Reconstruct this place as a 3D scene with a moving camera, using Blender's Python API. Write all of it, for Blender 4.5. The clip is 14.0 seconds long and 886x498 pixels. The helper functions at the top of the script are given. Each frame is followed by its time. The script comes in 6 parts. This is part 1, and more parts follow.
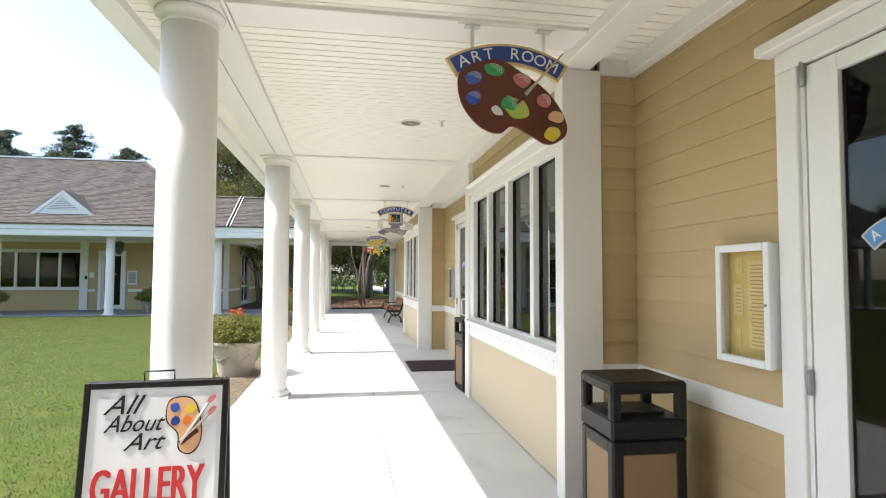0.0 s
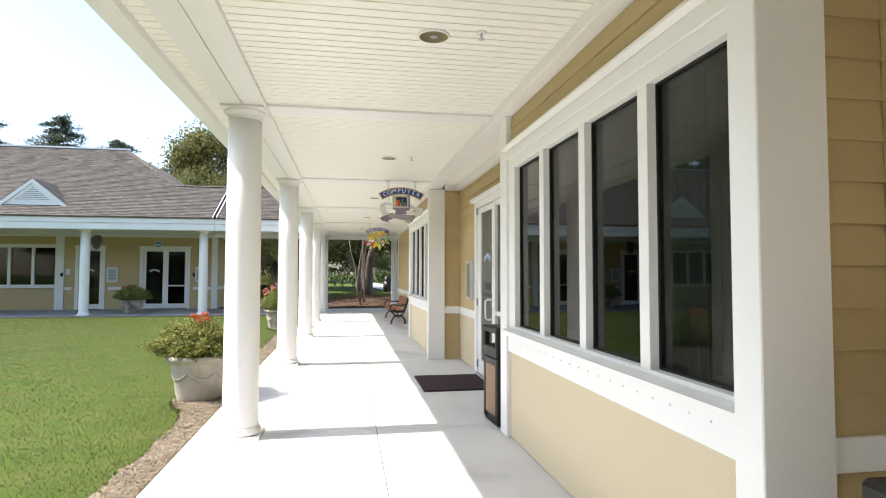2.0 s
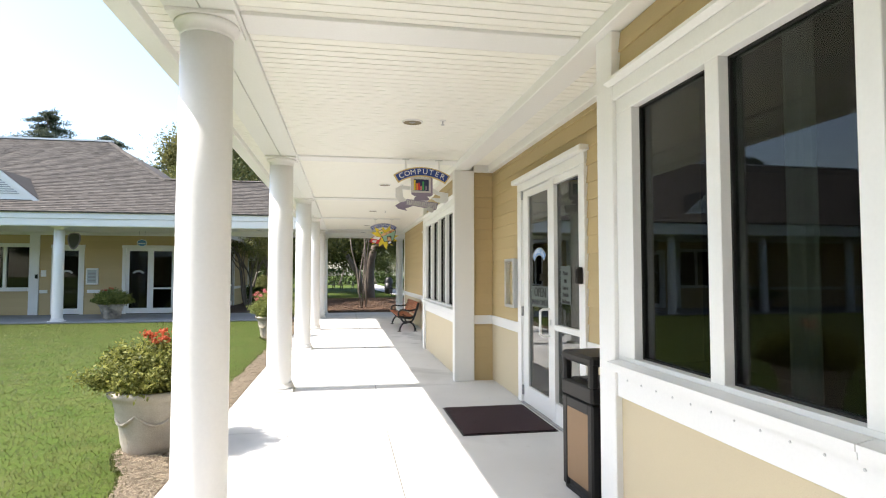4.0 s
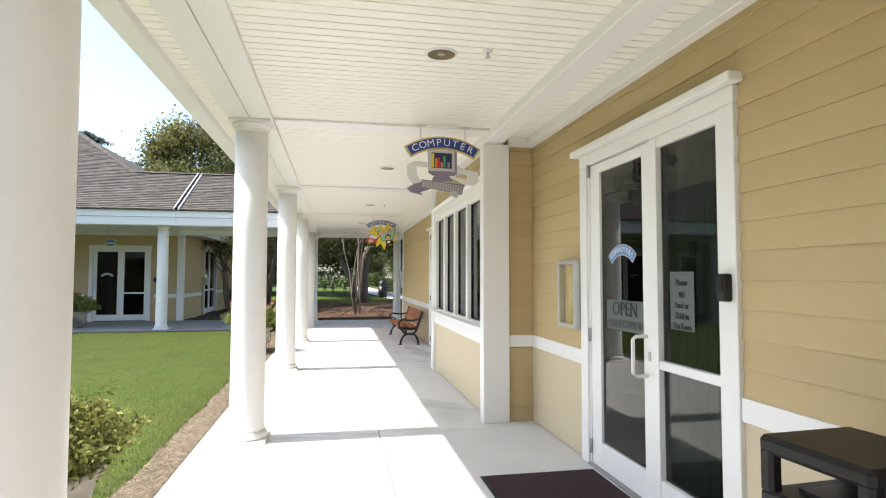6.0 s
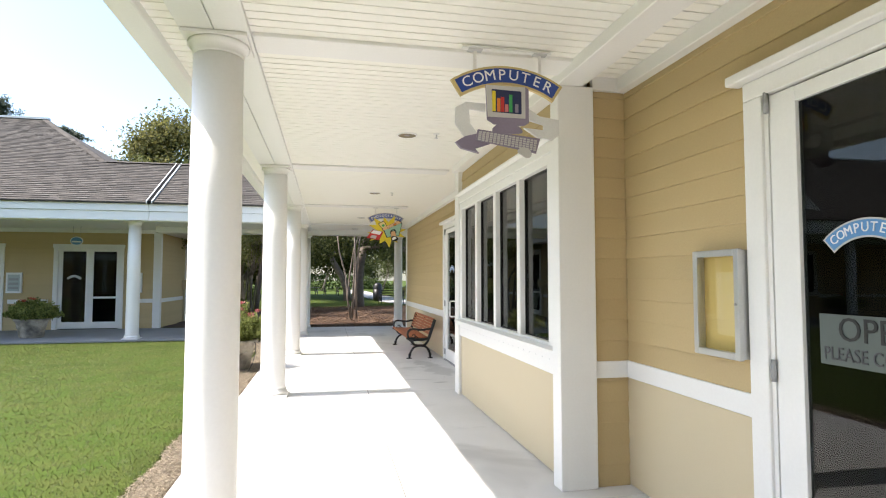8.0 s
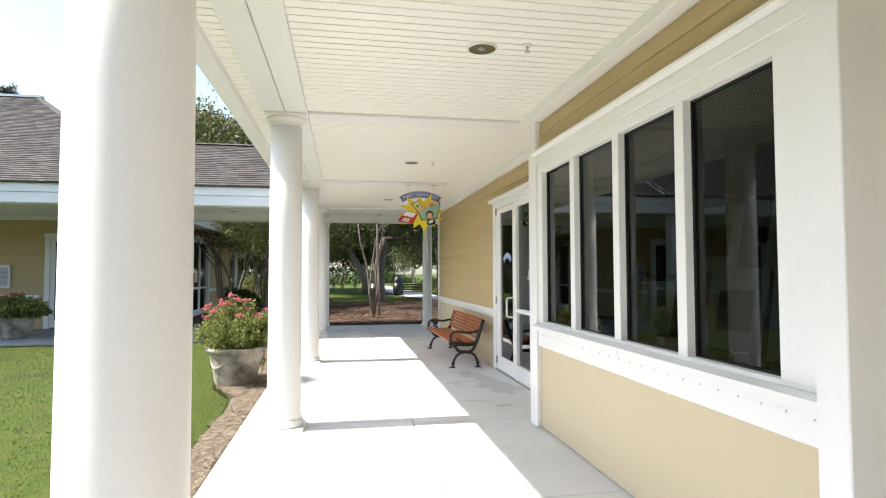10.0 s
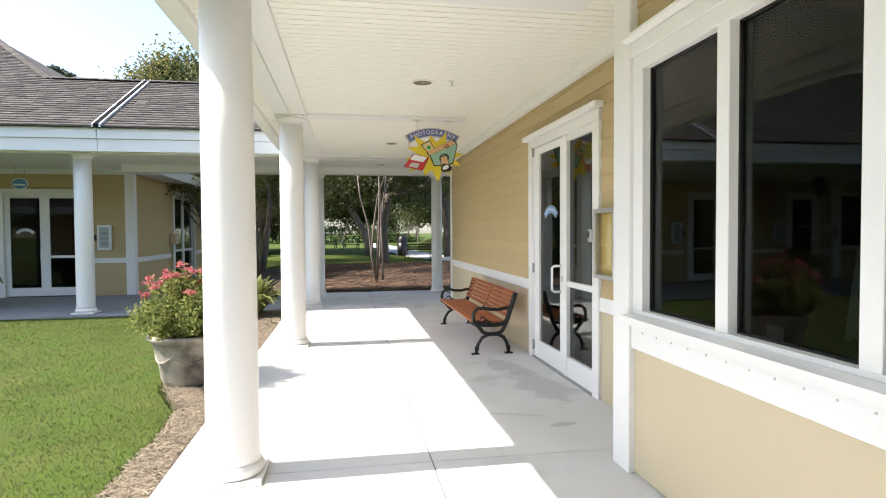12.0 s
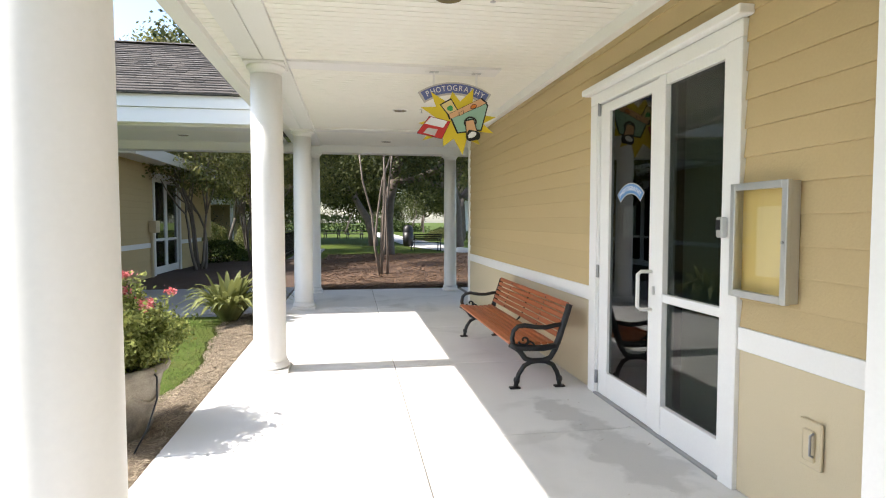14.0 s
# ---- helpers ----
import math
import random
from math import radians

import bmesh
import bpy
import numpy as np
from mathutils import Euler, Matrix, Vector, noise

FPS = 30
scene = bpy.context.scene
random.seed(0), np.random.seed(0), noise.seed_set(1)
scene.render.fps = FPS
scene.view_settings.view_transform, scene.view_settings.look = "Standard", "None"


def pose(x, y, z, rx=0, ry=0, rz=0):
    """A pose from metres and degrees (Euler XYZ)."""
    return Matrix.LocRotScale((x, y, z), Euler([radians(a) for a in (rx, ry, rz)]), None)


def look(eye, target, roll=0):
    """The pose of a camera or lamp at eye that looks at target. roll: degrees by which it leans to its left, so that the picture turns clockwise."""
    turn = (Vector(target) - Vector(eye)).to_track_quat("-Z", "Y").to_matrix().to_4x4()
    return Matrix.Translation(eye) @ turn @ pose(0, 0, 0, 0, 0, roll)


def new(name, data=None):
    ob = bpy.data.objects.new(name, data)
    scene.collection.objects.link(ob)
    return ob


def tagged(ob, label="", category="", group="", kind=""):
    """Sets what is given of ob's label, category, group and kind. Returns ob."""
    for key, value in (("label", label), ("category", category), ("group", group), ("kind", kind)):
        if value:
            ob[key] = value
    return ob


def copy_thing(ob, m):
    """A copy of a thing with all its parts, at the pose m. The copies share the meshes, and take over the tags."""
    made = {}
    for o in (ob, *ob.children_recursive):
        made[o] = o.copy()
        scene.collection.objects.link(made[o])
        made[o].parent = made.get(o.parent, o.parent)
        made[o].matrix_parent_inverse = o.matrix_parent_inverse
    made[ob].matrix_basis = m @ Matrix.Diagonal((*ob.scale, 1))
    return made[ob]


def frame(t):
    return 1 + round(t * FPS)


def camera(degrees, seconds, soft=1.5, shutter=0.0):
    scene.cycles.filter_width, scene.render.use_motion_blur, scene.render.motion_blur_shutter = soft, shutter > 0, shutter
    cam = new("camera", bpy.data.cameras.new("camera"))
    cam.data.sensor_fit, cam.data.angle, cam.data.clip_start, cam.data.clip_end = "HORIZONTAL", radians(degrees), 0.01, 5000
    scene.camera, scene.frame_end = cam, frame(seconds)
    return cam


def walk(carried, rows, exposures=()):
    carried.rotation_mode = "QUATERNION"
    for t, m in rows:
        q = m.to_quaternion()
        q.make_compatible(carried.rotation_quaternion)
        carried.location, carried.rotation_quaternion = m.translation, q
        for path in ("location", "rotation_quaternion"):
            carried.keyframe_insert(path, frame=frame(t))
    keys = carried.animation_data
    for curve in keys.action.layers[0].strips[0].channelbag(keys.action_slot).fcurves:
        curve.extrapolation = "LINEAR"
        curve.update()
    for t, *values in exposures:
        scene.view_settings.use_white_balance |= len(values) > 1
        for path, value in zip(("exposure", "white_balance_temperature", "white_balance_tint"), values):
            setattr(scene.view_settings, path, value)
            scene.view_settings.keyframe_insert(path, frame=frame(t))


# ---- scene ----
cam = camera(76.3, 14.0, soft=1.1)
PATH = [
    (0, (-0.069, 0.195, 1.536), (0.264, 2.165, 1.633), 0.2),
    (0.5, (-0.068, 0.671, 1.532), (0.272, 2.64, 1.632), 0.1),
    (1, (-0.026, 1.173, 1.533), (0.32, 3.14, 1.632), 0.1),
    (1.5, (-0.04, 1.662, 1.525), (0.301, 3.631, 1.622), 0.2),
    (2, (-0.011, 2.154, 1.509), (0.324, 4.124, 1.595), 0.1),
    (2.5, (-0.032, 2.626, 1.513), (0.304, 4.595, 1.599), 0.1),
    (3, (-0.079, 3.106, 1.509), (0.256, 5.076, 1.595), -0.0),
    (5.5, (-0.146, 5.601, 1.542), (0.215, 7.566, 1.638), 0.1),
    (6, (-0.148, 6.099, 1.556), (0.222, 8.062, 1.654), 0.1),
    (6.5, (-0.215, 6.597, 1.554), (0.17, 8.557, 1.659), 0.1),
    (7, (-0.224, 7.084, 1.546), (0.169, 9.042, 1.652), -0.0),
    (7.5, (-0.247, 7.568, 1.548), (0.154, 9.525, 1.651), -0.1),
    (8, (-0.28, 8.058, 1.539), (0.121, 10.014, 1.646), -0.0),
    (10.5, (-0.423, 10.727, 1.499), (-0.083, 12.696, 1.563), -0.2),
    (11, (-0.36, 11.252, 1.504), (-0.023, 13.223, 1.529), -0.3),
    (11.5, (-0.312, 11.76, 1.514), (0.015, 13.733, 1.485), -0.5),
    (12, (-0.255, 12.262, 1.515), (0.08, 14.233, 1.454), -0.4),
    (12.5, (-0.259, 12.744, 1.508), (0.067, 14.716, 1.425), -0.4),
    (13, (-0.214, 13.256, 1.478), (0.103, 15.228, 1.375), -0.2),
    (13.5, (-0.186, 13.727, 1.497), (0.139, 15.698, 1.397), -0.1),
    (14, (-0.147, 14.168, 1.504), (0.172, 16.14, 1.406), -0.0),
]
walk(cam, [(t, look(eye, target, roll)) for t, eye, target, roll in PATH])

# ---- world, sun, exposure ----
scene.view_settings.exposure = 1.33
world = bpy.data.worlds.new("sky")
scene.world = world
world.use_nodes = True
wn = world.node_tree.nodes
sky = wn.new("ShaderNodeTexSky")
sky.sky_type = "NISHITA"
sky.sun_disc = False
sky.sun_elevation = radians(52)
sky.sun_rotation = radians(270)
sky.air_density, sky.dust_density, sky.ozone_density = 1.0, 1.5, 1.0
wn["Background"].inputs["Strength"].default_value = 0.165
world.node_tree.links.new(sky.outputs["Color"], wn["Background"].inputs["Color"])
sun = new("sun", bpy.data.lights.new("sun", "SUN"))
sun.data.energy, sun.data.angle, sun.data.color = 4.2, radians(0.55), (1.0, 0.93, 0.87)
sun.matrix_world = look((-30, 10, 40), (-30 + math.cos(radians(52)), 10, 40 - math.sin(radians(52))))


# ---- materials ----
def pbr(name, col, rough=0.55, metal=0.0, var=0.10, scale=3.0, fine=90.0, bump=0.08, tint=None, each=0.0, island=0.0, spec=0.5, blot=0.0, spills=()):
    """A node material: base colour with broad stains and fine grain, relief, and variation from piece to piece."""
    m = bpy.data.materials.new(name)
    m.use_nodes = True
    nt = m.node_tree
    n, l = nt.nodes, nt.links
    b = n["Principled BSDF"]
    tc = n.new("ShaderNodeTexCoord")
    broad, grain = n.new("ShaderNodeTexNoise"), n.new("ShaderNodeTexNoise")
    broad.inputs["Scale"].default_value, broad.inputs["Detail"].default_value = scale, 5
    grain.inputs["Scale"].default_value, grain.inputs["Detail"].default_value = fine, 3
    for t in (broad, grain):
        l.new(tc.outputs["Object"], t.inputs["Vector"])
    dark = tint or tuple(c * 0.55 for c in col)
    mix = n.new("ShaderNodeMix")
    mix.data_type = "RGBA"
    mix.inputs["A"].default_value, mix.inputs["B"].default_value = (*col, 1), (*dark, 1)
    ramp = n.new("ShaderNodeMapRange")
    ramp.inputs["From Min"].default_value, ramp.inputs["From Max"].default_value = 0.38, 0.72
    ramp.inputs["To Max"].default_value = min(1.0, var * 2.2)
    l.new(broad.outputs["Fac"], ramp.inputs["Value"])
    l.new(ramp.outputs["Result"], mix.inputs["Factor"])
    hsv = n.new("ShaderNodeHueSaturation")
    l.new(mix.outputs["Result"], hsv.inputs["Color"])
    val = n.new("ShaderNodeMapRange")
    val.inputs["To Min"].default_value, val.inputs["To Max"].default_value = 1 - var, 1 + var
    l.new(grain.outputs["Fac"], val.inputs["Value"])
    last = val.outputs["Result"]
    if each or island:
        if island:
            src = n.new("ShaderNodeNewGeometry").outputs["Random Per Island"]
        else:
            src = n.new("ShaderNodeObjectInfo").outputs["Random"]
        amount = island or each
        mr = n.new("ShaderNodeMapRange")
        mr.inputs["To Min"].default_value, mr.inputs["To Max"].default_value = 1 - amount, 1 + amount
        l.new(src, mr.inputs["Value"])
        mul = n.new("ShaderNodeMath")
        mul.operation = "MULTIPLY"
        l.new(last, mul.inputs[0])
        l.new(mr.outputs["Result"], mul.inputs[1])
        last = mul.outputs[0]
    if blot:
        st = n.new("ShaderNodeTexNoise")
        st.inputs["Scale"].default_value, st.inputs["Detail"].default_value, st.inputs["Distortion"].default_value = 0.9, 7, 0.6
        l.new(n.new("ShaderNodeNewGeometry").outputs["Position"], st.inputs["Vector"])
        sr = n.new("ShaderNodeMapRange")
        sr.inputs["From Min"].default_value, sr.inputs["From Max"].default_value = 0.54, 0.68
        sr.inputs["To Min"].default_value, sr.inputs["To Max"].default_value = 1.0, 1 - blot
        l.new(st.outputs["Fac"], sr.inputs["Value"])
        m2 = n.new("ShaderNodeMath")
        m2.operation = "MULTIPLY"
        l.new(last, m2.inputs[0])
        l.new(sr.outputs["Result"], m2.inputs[1])
        last = m2.outputs[0]
    for sx, sy, rx, ry, turn, amount in spills:
        mp, wob, add = n.new("ShaderNodeMapping"), n.new("ShaderNodeTexNoise"), n.new("ShaderNodeVectorMath")
        mp.vector_type = "TEXTURE"
        mp.inputs["Location"].default_value, mp.inputs["Rotation"].default_value, mp.inputs["Scale"].default_value = (sx, sy, 0), (0, 0, radians(turn)), (rx, ry, 1)
        wob.inputs["Scale"].default_value, wob.inputs["Detail"].default_value = 5.0, 6
        pos = n.new("ShaderNodeNewGeometry").outputs["Position"]
        l.new(pos, wob.inputs["Vector"])
        l.new(pos, mp.inputs["Vector"])
        add.operation = "MULTIPLY_ADD"
        add.inputs[1].default_value = (1.9, 1.9, 0)
        l.new(wob.outputs["Color"], add.inputs[0])
        l.new(mp.outputs["Vector"], add.inputs[2])
        off, ln = n.new("ShaderNodeVectorMath"), n.new("ShaderNodeVectorMath")
        off.operation, ln.operation = "SUBTRACT", "LENGTH"
        off.inputs[1].default_value = (0.95, 0.95, 0)
        l.new(add.outputs["Vector"], off.inputs[0])
        l.new(off.outputs["Vector"], ln.inputs[0])
        sr = n.new("ShaderNodeMapRange")
        sr.inputs["From Min"].default_value, sr.inputs["From Max"].default_value = 0.72, 1.0
        sr.inputs["To Min"].default_value, sr.inputs["To Max"].default_value = 1 - amount, 1.0
        l.new(ln.outputs["Value"], sr.inputs["Value"])
        m2 = n.new("ShaderNodeMath")
        m2.operation = "MULTIPLY"
        l.new(last, m2.inputs[0])
        l.new(sr.outputs["Result"], m2.inputs[1])
        last = m2.outputs[0]
    l.new(last, hsv.inputs["Value"])
    l.new(hsv.outputs["Color"], b.inputs["Base Color"])
    b.inputs["Roughness"].default_value, b.inputs["Metallic"].default_value = rough, metal
    b.inputs["Specular IOR Level"].default_value = spec
    if bump:
        bp = n.new("ShaderNodeBump")
        bp.inputs["Strength"].default_value, bp.inputs["Distance"].default_value = min(1.0, bump * 4), 0.004
        l.new(grain.outputs["Fac"], bp.inputs["Height"])
        l.new(bp.outputs["Normal"], b.inputs["Normal"])
    return m


def leafy(name, col, each=0.35, through_light=0.35, yellow=None):
    """Foliage: leaves that vary and let some light through."""
    m = bpy.data.materials.new(name)
    m.use_nodes = True
    n, l = m.node_tree.nodes, m.node_tree.links
    b, out = n["Principled BSDF"], n["Material Output"]
    geo = n.new("ShaderNodeNewGeometry")
    ramp = n.new("ShaderNodeValToRGB")
    e = ramp.color_ramp.elements
    e[0].color = (*[c * (1 - each) for c in col], 1)
    e[1].color = (*(yellow or [min(1, c * (1 + each)) for c in col]), 1)
    l.new(geo.outputs["Random Per Island"], ramp.inputs["Fac"])
    l.new(ramp.outputs["Color"], b.inputs["Base Color"])
    b.inputs["Roughness"].default_value = 0.6
    b.inputs["Specular IOR Level"].default_value = 0.25
    tr = n.new("ShaderNodeBsdfTranslucent")
    l.new(ramp.outputs["Color"], tr.inputs["Color"])
    mx = n.new("ShaderNodeMixShader")
    mx.inputs["Fac"].default_value = through_light
    l.new(b.outputs["BSDF"], mx.inputs[1])
    l.new(tr.outputs["BSDF"], mx.inputs[2])
    l.new(mx.outputs["Shader"], out.inputs["Surface"])
    return m


def glass_mat(name, tint, gloss=1.0):
    """Tinted window glass: clear behind a mirror-like skin that grows with the angle."""
    m = bpy.data.materials.new(name)
    m.use_nodes = True
    n, l = m.node_tree.nodes, m.node_tree.links
    n.remove(n["Principled BSDF"])
    lw = n.new("ShaderNodeLayerWeight")
    lw.inputs["Blend"].default_value = 0.5
    pw = n.new("ShaderNodeMath")
    pw.operation = "POWER"
    pw.inputs[1].default_value = 4.2
    fr = n.new("ShaderNodeMath")
    fr.operation = "MULTIPLY_ADD"
    fr.inputs[1].default_value, fr.inputs[2].default_value = 0.85, 0.028
    l.new(lw.outputs["Facing"], pw.inputs[0])
    l.new(pw.outputs[0], fr.inputs[0])
    tr, gl = n.new("ShaderNodeBsdfTransparent"), n.new("ShaderNodeBsdfGlossy")
    tr.inputs["Color"].default_value = (*tint, 1)
    gl.inputs["Roughness"].default_value = 0.005
    gl.inputs["Color"].default_value = (gloss, gloss, gloss, 1)
    mx = n.new("ShaderNodeMixShader")
    l.new(fr.outputs[0], mx.inputs["Fac"])
    l.new(tr.outputs["BSDF"], mx.inputs[1])
    l.new(gl.outputs["BSDF"], mx.inputs[2])
    l.new(mx.outputs["Shader"], n["Material Output"].inputs["Surface"])
    return m


M_WHITE = pbr("white_paint", (0.80, 0.79, 0.76), 0.42, var=0.03, scale=1.5, fine=60, bump=0.03, tint=(0.70, 0.68, 0.62))
M_COLUMN = pbr("column_paint", (0.82, 0.805, 0.775), 0.40, var=0.03, scale=2.0, fine=40, bump=0.03, tint=(0.72, 0.69, 0.63))
M_CEIL = pbr("ceiling_paint", (0.87, 0.85, 0.775), 0.5, var=0.025, scale=0.8, fine=50, bump=0.02, tint=(0.81, 0.78, 0.69))
M_TAN = pbr("tan_siding", (0.50, 0.38, 0.195), 0.62, var=0.05, scale=1.3, fine=70, bump=0.12, tint=(0.44, 0.33, 0.165), each=0.035)
M_TANPANEL = pbr("tan_panel", (0.58, 0.49, 0.325), 0.6, var=0.04, scale=1.0, fine=160, bump=0.10, tint=(0.53, 0.44, 0.285))
M_CONC = pbr("concrete", (0.64, 0.635, 0.62), 0.85, var=0.13, scale=1.3, fine=140, bump=0.12, tint=(0.46, 0.46, 0.45), each=0.03, blot=0.22, spills=((1.10, 16.72, 0.26, 0.035, -22, 0.16), (1.40, 16.42, 0.15, 0.05, 10, 0.26), (1.5, 18.3, 0.20, 0.45, 15, 0.22), (1.62, 17.45, 0.26, 0.62, 8, 0.20), (1.15, 17.9, 0.32, 0.10, 20, 0.10)))
M_JOINT = pbr("joint_dirt", (0.22, 0.21, 0.19), 0.9, var=0.2, scale=9)
# Slab grey taken darker so the colour carries the deep porch shade
M_SLABSHADE = pbr("shade_darkened_concrete", (0.29, 0.29, 0.295), 0.85, var=0.12, scale=1.2, fine=120, bump=0.1)
M_BLACK = pbr("black_plastic", (0.014, 0.013, 0.0125), 0.45, spec=0.25, var=0.15, scale=5, fine=160, bump=0.12, tint=(0.022, 0.020, 0.019))
M_IRON = pbr("black_iron", (0.012, 0.012, 0.013), 0.42, var=0.2, scale=9, fine=150, bump=0.15)
M_BROWNPANEL = pbr("brown_bin_panel", (0.27, 0.165, 0.085), 0.6, var=0.06, scale=3, fine=200, bump=0.15)
M_REDWOOD = pbr("red_brown_slat", (0.40, 0.115, 0.040), 0.45, var=0.10, scale=4, fine=60, bump=0.08, each=0.08)
M_SILVER = pbr("silver_aluminium", (0.58, 0.58, 0.57), 0.38, metal=0.75, var=0.05, scale=4, bump=0.02)
M_GREY = pbr("grey_metal", (0.34, 0.34, 0.34), 0.45, metal=0.4, var=0.08, scale=9)
M_CORK = pbr("yellowed_board", (0.66, 0.49, 0.17), 0.7, var=0.06, scale=6, fine=120, bump=0.06, tint=(0.58, 0.40, 0.12))
M_PAPER = pbr("paper", (0.72, 0.58, 0.27), 0.7, var=0.03, scale=6, bump=0.02)
M_INKBROWN = pbr("faded_print", (0.42, 0.30, 0.10), 0.7, var=0.05, bump=0)
M_SIGNWHITE = pbr("sign_white", (0.78, 0.78, 0.78), 0.4, var=0.02, bump=0.02)
M_GOLD = pbr("sign_gold", (0.60, 0.46, 0.20), 0.45, var=0.06, scale=9, bump=0.03)
M_NAVY = pbr("sign_navy", (0.020, 0.055, 0.27), 0.4, var=0.10, scale=9, bump=0.03)
M_INKBLUE = pbr("sign_ink_blue", (0.010, 0.018, 0.075), 0.4, var=0.08, scale=9, bump=0.02)
M_SLATEBLUE = pbr("sign_slate_blue", (0.12, 0.15, 0.36), 0.4, var=0.08, scale=9, bump=0.03)
M_SKYBLUE = pbr("sticker_blue", (0.10, 0.26, 0.52), 0.4, var=0.05, bump=0.02)
M_PALETTE = pbr("palette_brown", (0.115, 0.026, 0.012), 0.42, var=0.08, scale=5, bump=0.04)
M_RED = pbr("sign_red", (0.52, 0.030, 0.030), 0.45, var=0.06, bump=0.02)
M_YELLOW = pbr("sign_yellow", (0.72, 0.55, 0.03), 0.45, var=0.05, bump=0.02)
M_PEACH = pbr("sign_peach", (0.72, 0.42, 0.22), 0.45, var=0.05, bump=0.02)
M_MINT = pbr("sign_mint", (0.30, 0.50, 0.38), 0.45, var=0.05, bump=0.02)
M_GREEN = pbr("sign_green", (0.04, 0.33, 0.09), 0.4, var=0.10, scale=20, bump=0.05)
M_LIME = pbr("sign_lime", (0.42, 0.55, 0.10), 0.4, var=0.12, scale=20, bump=0.05)
M_PINK = pbr("sign_pink", (0.58, 0.18, 0.18), 0.4, var=0.12, scale=20, bump=0.05)
M_BLUE = pbr("sign_blue", (0.05, 0.11, 0.48), 0.4, var=0.12, scale=20, bump=0.05)
M_ORANGE = pbr("sign_orange", (0.72, 0.20, 0.03), 0.4, var=0.06, bump=0.02)
M_MAUVE = pbr("sign_mauve", (0.24, 0.20, 0.27), 0.5, var=0.08, bump=0.03)
M_PCGREY = pbr("sign_pale_grey", (0.52, 0.50, 0.48), 0.5, var=0.06, bump=0.03)
M_PAPERGREY = pbr("sign_paper_grey", (0.70, 0.69, 0.67), 0.5, var=0.08, scale=5, bump=0.03)
M_BLACKINK = pbr("black_ink", (0.012, 0.012, 0.012), 0.5, var=0.05, bump=0)
M_GREYINK = pbr("grey_ink", (0.06, 0.06, 0.065), 0.5, var=0.05, bump=0)
M_STICKER = pbr("pale_sticker", (0.42, 0.46, 0.46), 0.5, var=0.04, bump=0)
M_RUBBER = pbr("joint_rubber", (0.018, 0.018, 0.018), 0.97, var=0.1, bump=0, spec=0.05)
# Pale paper dimmed in colour as if seen behind the tinted panes
M_TINTED = pbr("paper_dimmed_for_glass", (0.092, 0.112, 0.102), 0.5, var=0.04, bump=0)
M_MAT = pbr("maroon_mat", (0.032, 0.012, 0.016), 0.95, var=0.25, scale=6, fine=320, bump=0.4)
M_SHINGLE = pbr("grey_brown_shingle", (0.108, 0.096, 0.083), 0.95, var=0.14, scale=1.2, fine=60, bump=0.2, tint=(0.070, 0.061, 0.053), island=0.27, spec=0.15)
M_MULCH = pbr("pine_mulch", (0.20, 0.15, 0.11), 0.95, var=0.30, scale=7, fine=60, bump=0.5, tint=(0.13, 0.085, 0.055))
M_CHIP = pbr("mulch_chip", (0.27, 0.218, 0.150), 0.9, var=0.15, scale=20, fine=90, bump=0.1, island=0.55)
# Both straw browns are darkened to hold the shade under the trees
M_STRAW = pbr("pine_straw_shaded", (0.075, 0.045, 0.029), 0.95, var=0.35, scale=2, fine=50, bump=0.5, tint=(0.055, 0.030, 0.020))
M_STRAWBIT = pbr("pine_straw_bits_shaded", (0.15, 0.090, 0.052), 0.9, var=0.15, scale=20, bump=0.1, island=0.5)
M_SOIL = pbr("dark_soil", (0.05, 0.035, 0.025), 0.95, var=0.3, scale=9, fine=70, bump=0.4)
M_GROUND = pbr("turf", (0.062, 0.097, 0.017), 0.95, spec=0.08, var=0.22, scale=2.2, fine=38, bump=0.4, tint=(0.112, 0.108, 0.036), blot=0.22)
M_BLADE = leafy("grass_blades", (0.064, 0.101, 0.017), 0.40, 0.25, (0.145, 0.156, 0.042))
M_LEAF = leafy("planter_leaves", (0.105, 0.140, 0.028), 0.5, 0.38, (0.36, 0.36, 0.10))
M_LEAFB = leafy("bright_leaves", (0.145, 0.190, 0.042), 0.45, 0.48, (0.38, 0.41, 0.13))
M_LEAFD = leafy("deep_leaves", (0.045, 0.085, 0.022), 0.40, 0.25, (0.11, 0.15, 0.04))
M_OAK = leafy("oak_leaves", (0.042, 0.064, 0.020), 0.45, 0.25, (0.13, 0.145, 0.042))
# Lighter, yellower copy of the oak leaves: sunlight put into the colour
M_SUNOAK = leafy("oak_leaves_sun_coloured", (0.125, 0.140, 0.055), 0.45, 0.50, (0.25, 0.235, 0.075))
M_PINE = leafy("conifer_needles", (0.066, 0.088, 0.058), 0.40, 0.32, (0.13, 0.155, 0.10))
M_LIGHTLEAF = leafy("light_leaves", (0.13, 0.16, 0.045), 0.45, 0.35, (0.26, 0.26, 0.09))
M_STRAPLEAF = leafy("strap_leaves", (0.040, 0.075, 0.020), 0.3, 0.3, (0.55, 0.55, 0.20))
M_FLOWERRED = leafy("coral_petals", (0.60, 0.09, 0.11), 0.25, 0.4, (0.74, 0.34, 0.33))
M_FLOWERPINK = leafy("orange_red_petals", (0.55, 0.09, 0.035), 0.25, 0.3, (0.60, 0.16, 0.08))
M_BARK = pbr("grey_bark", (0.155, 0.125, 0.100), 0.9, var=0.3, scale=6, fine=40, bump=0.5)
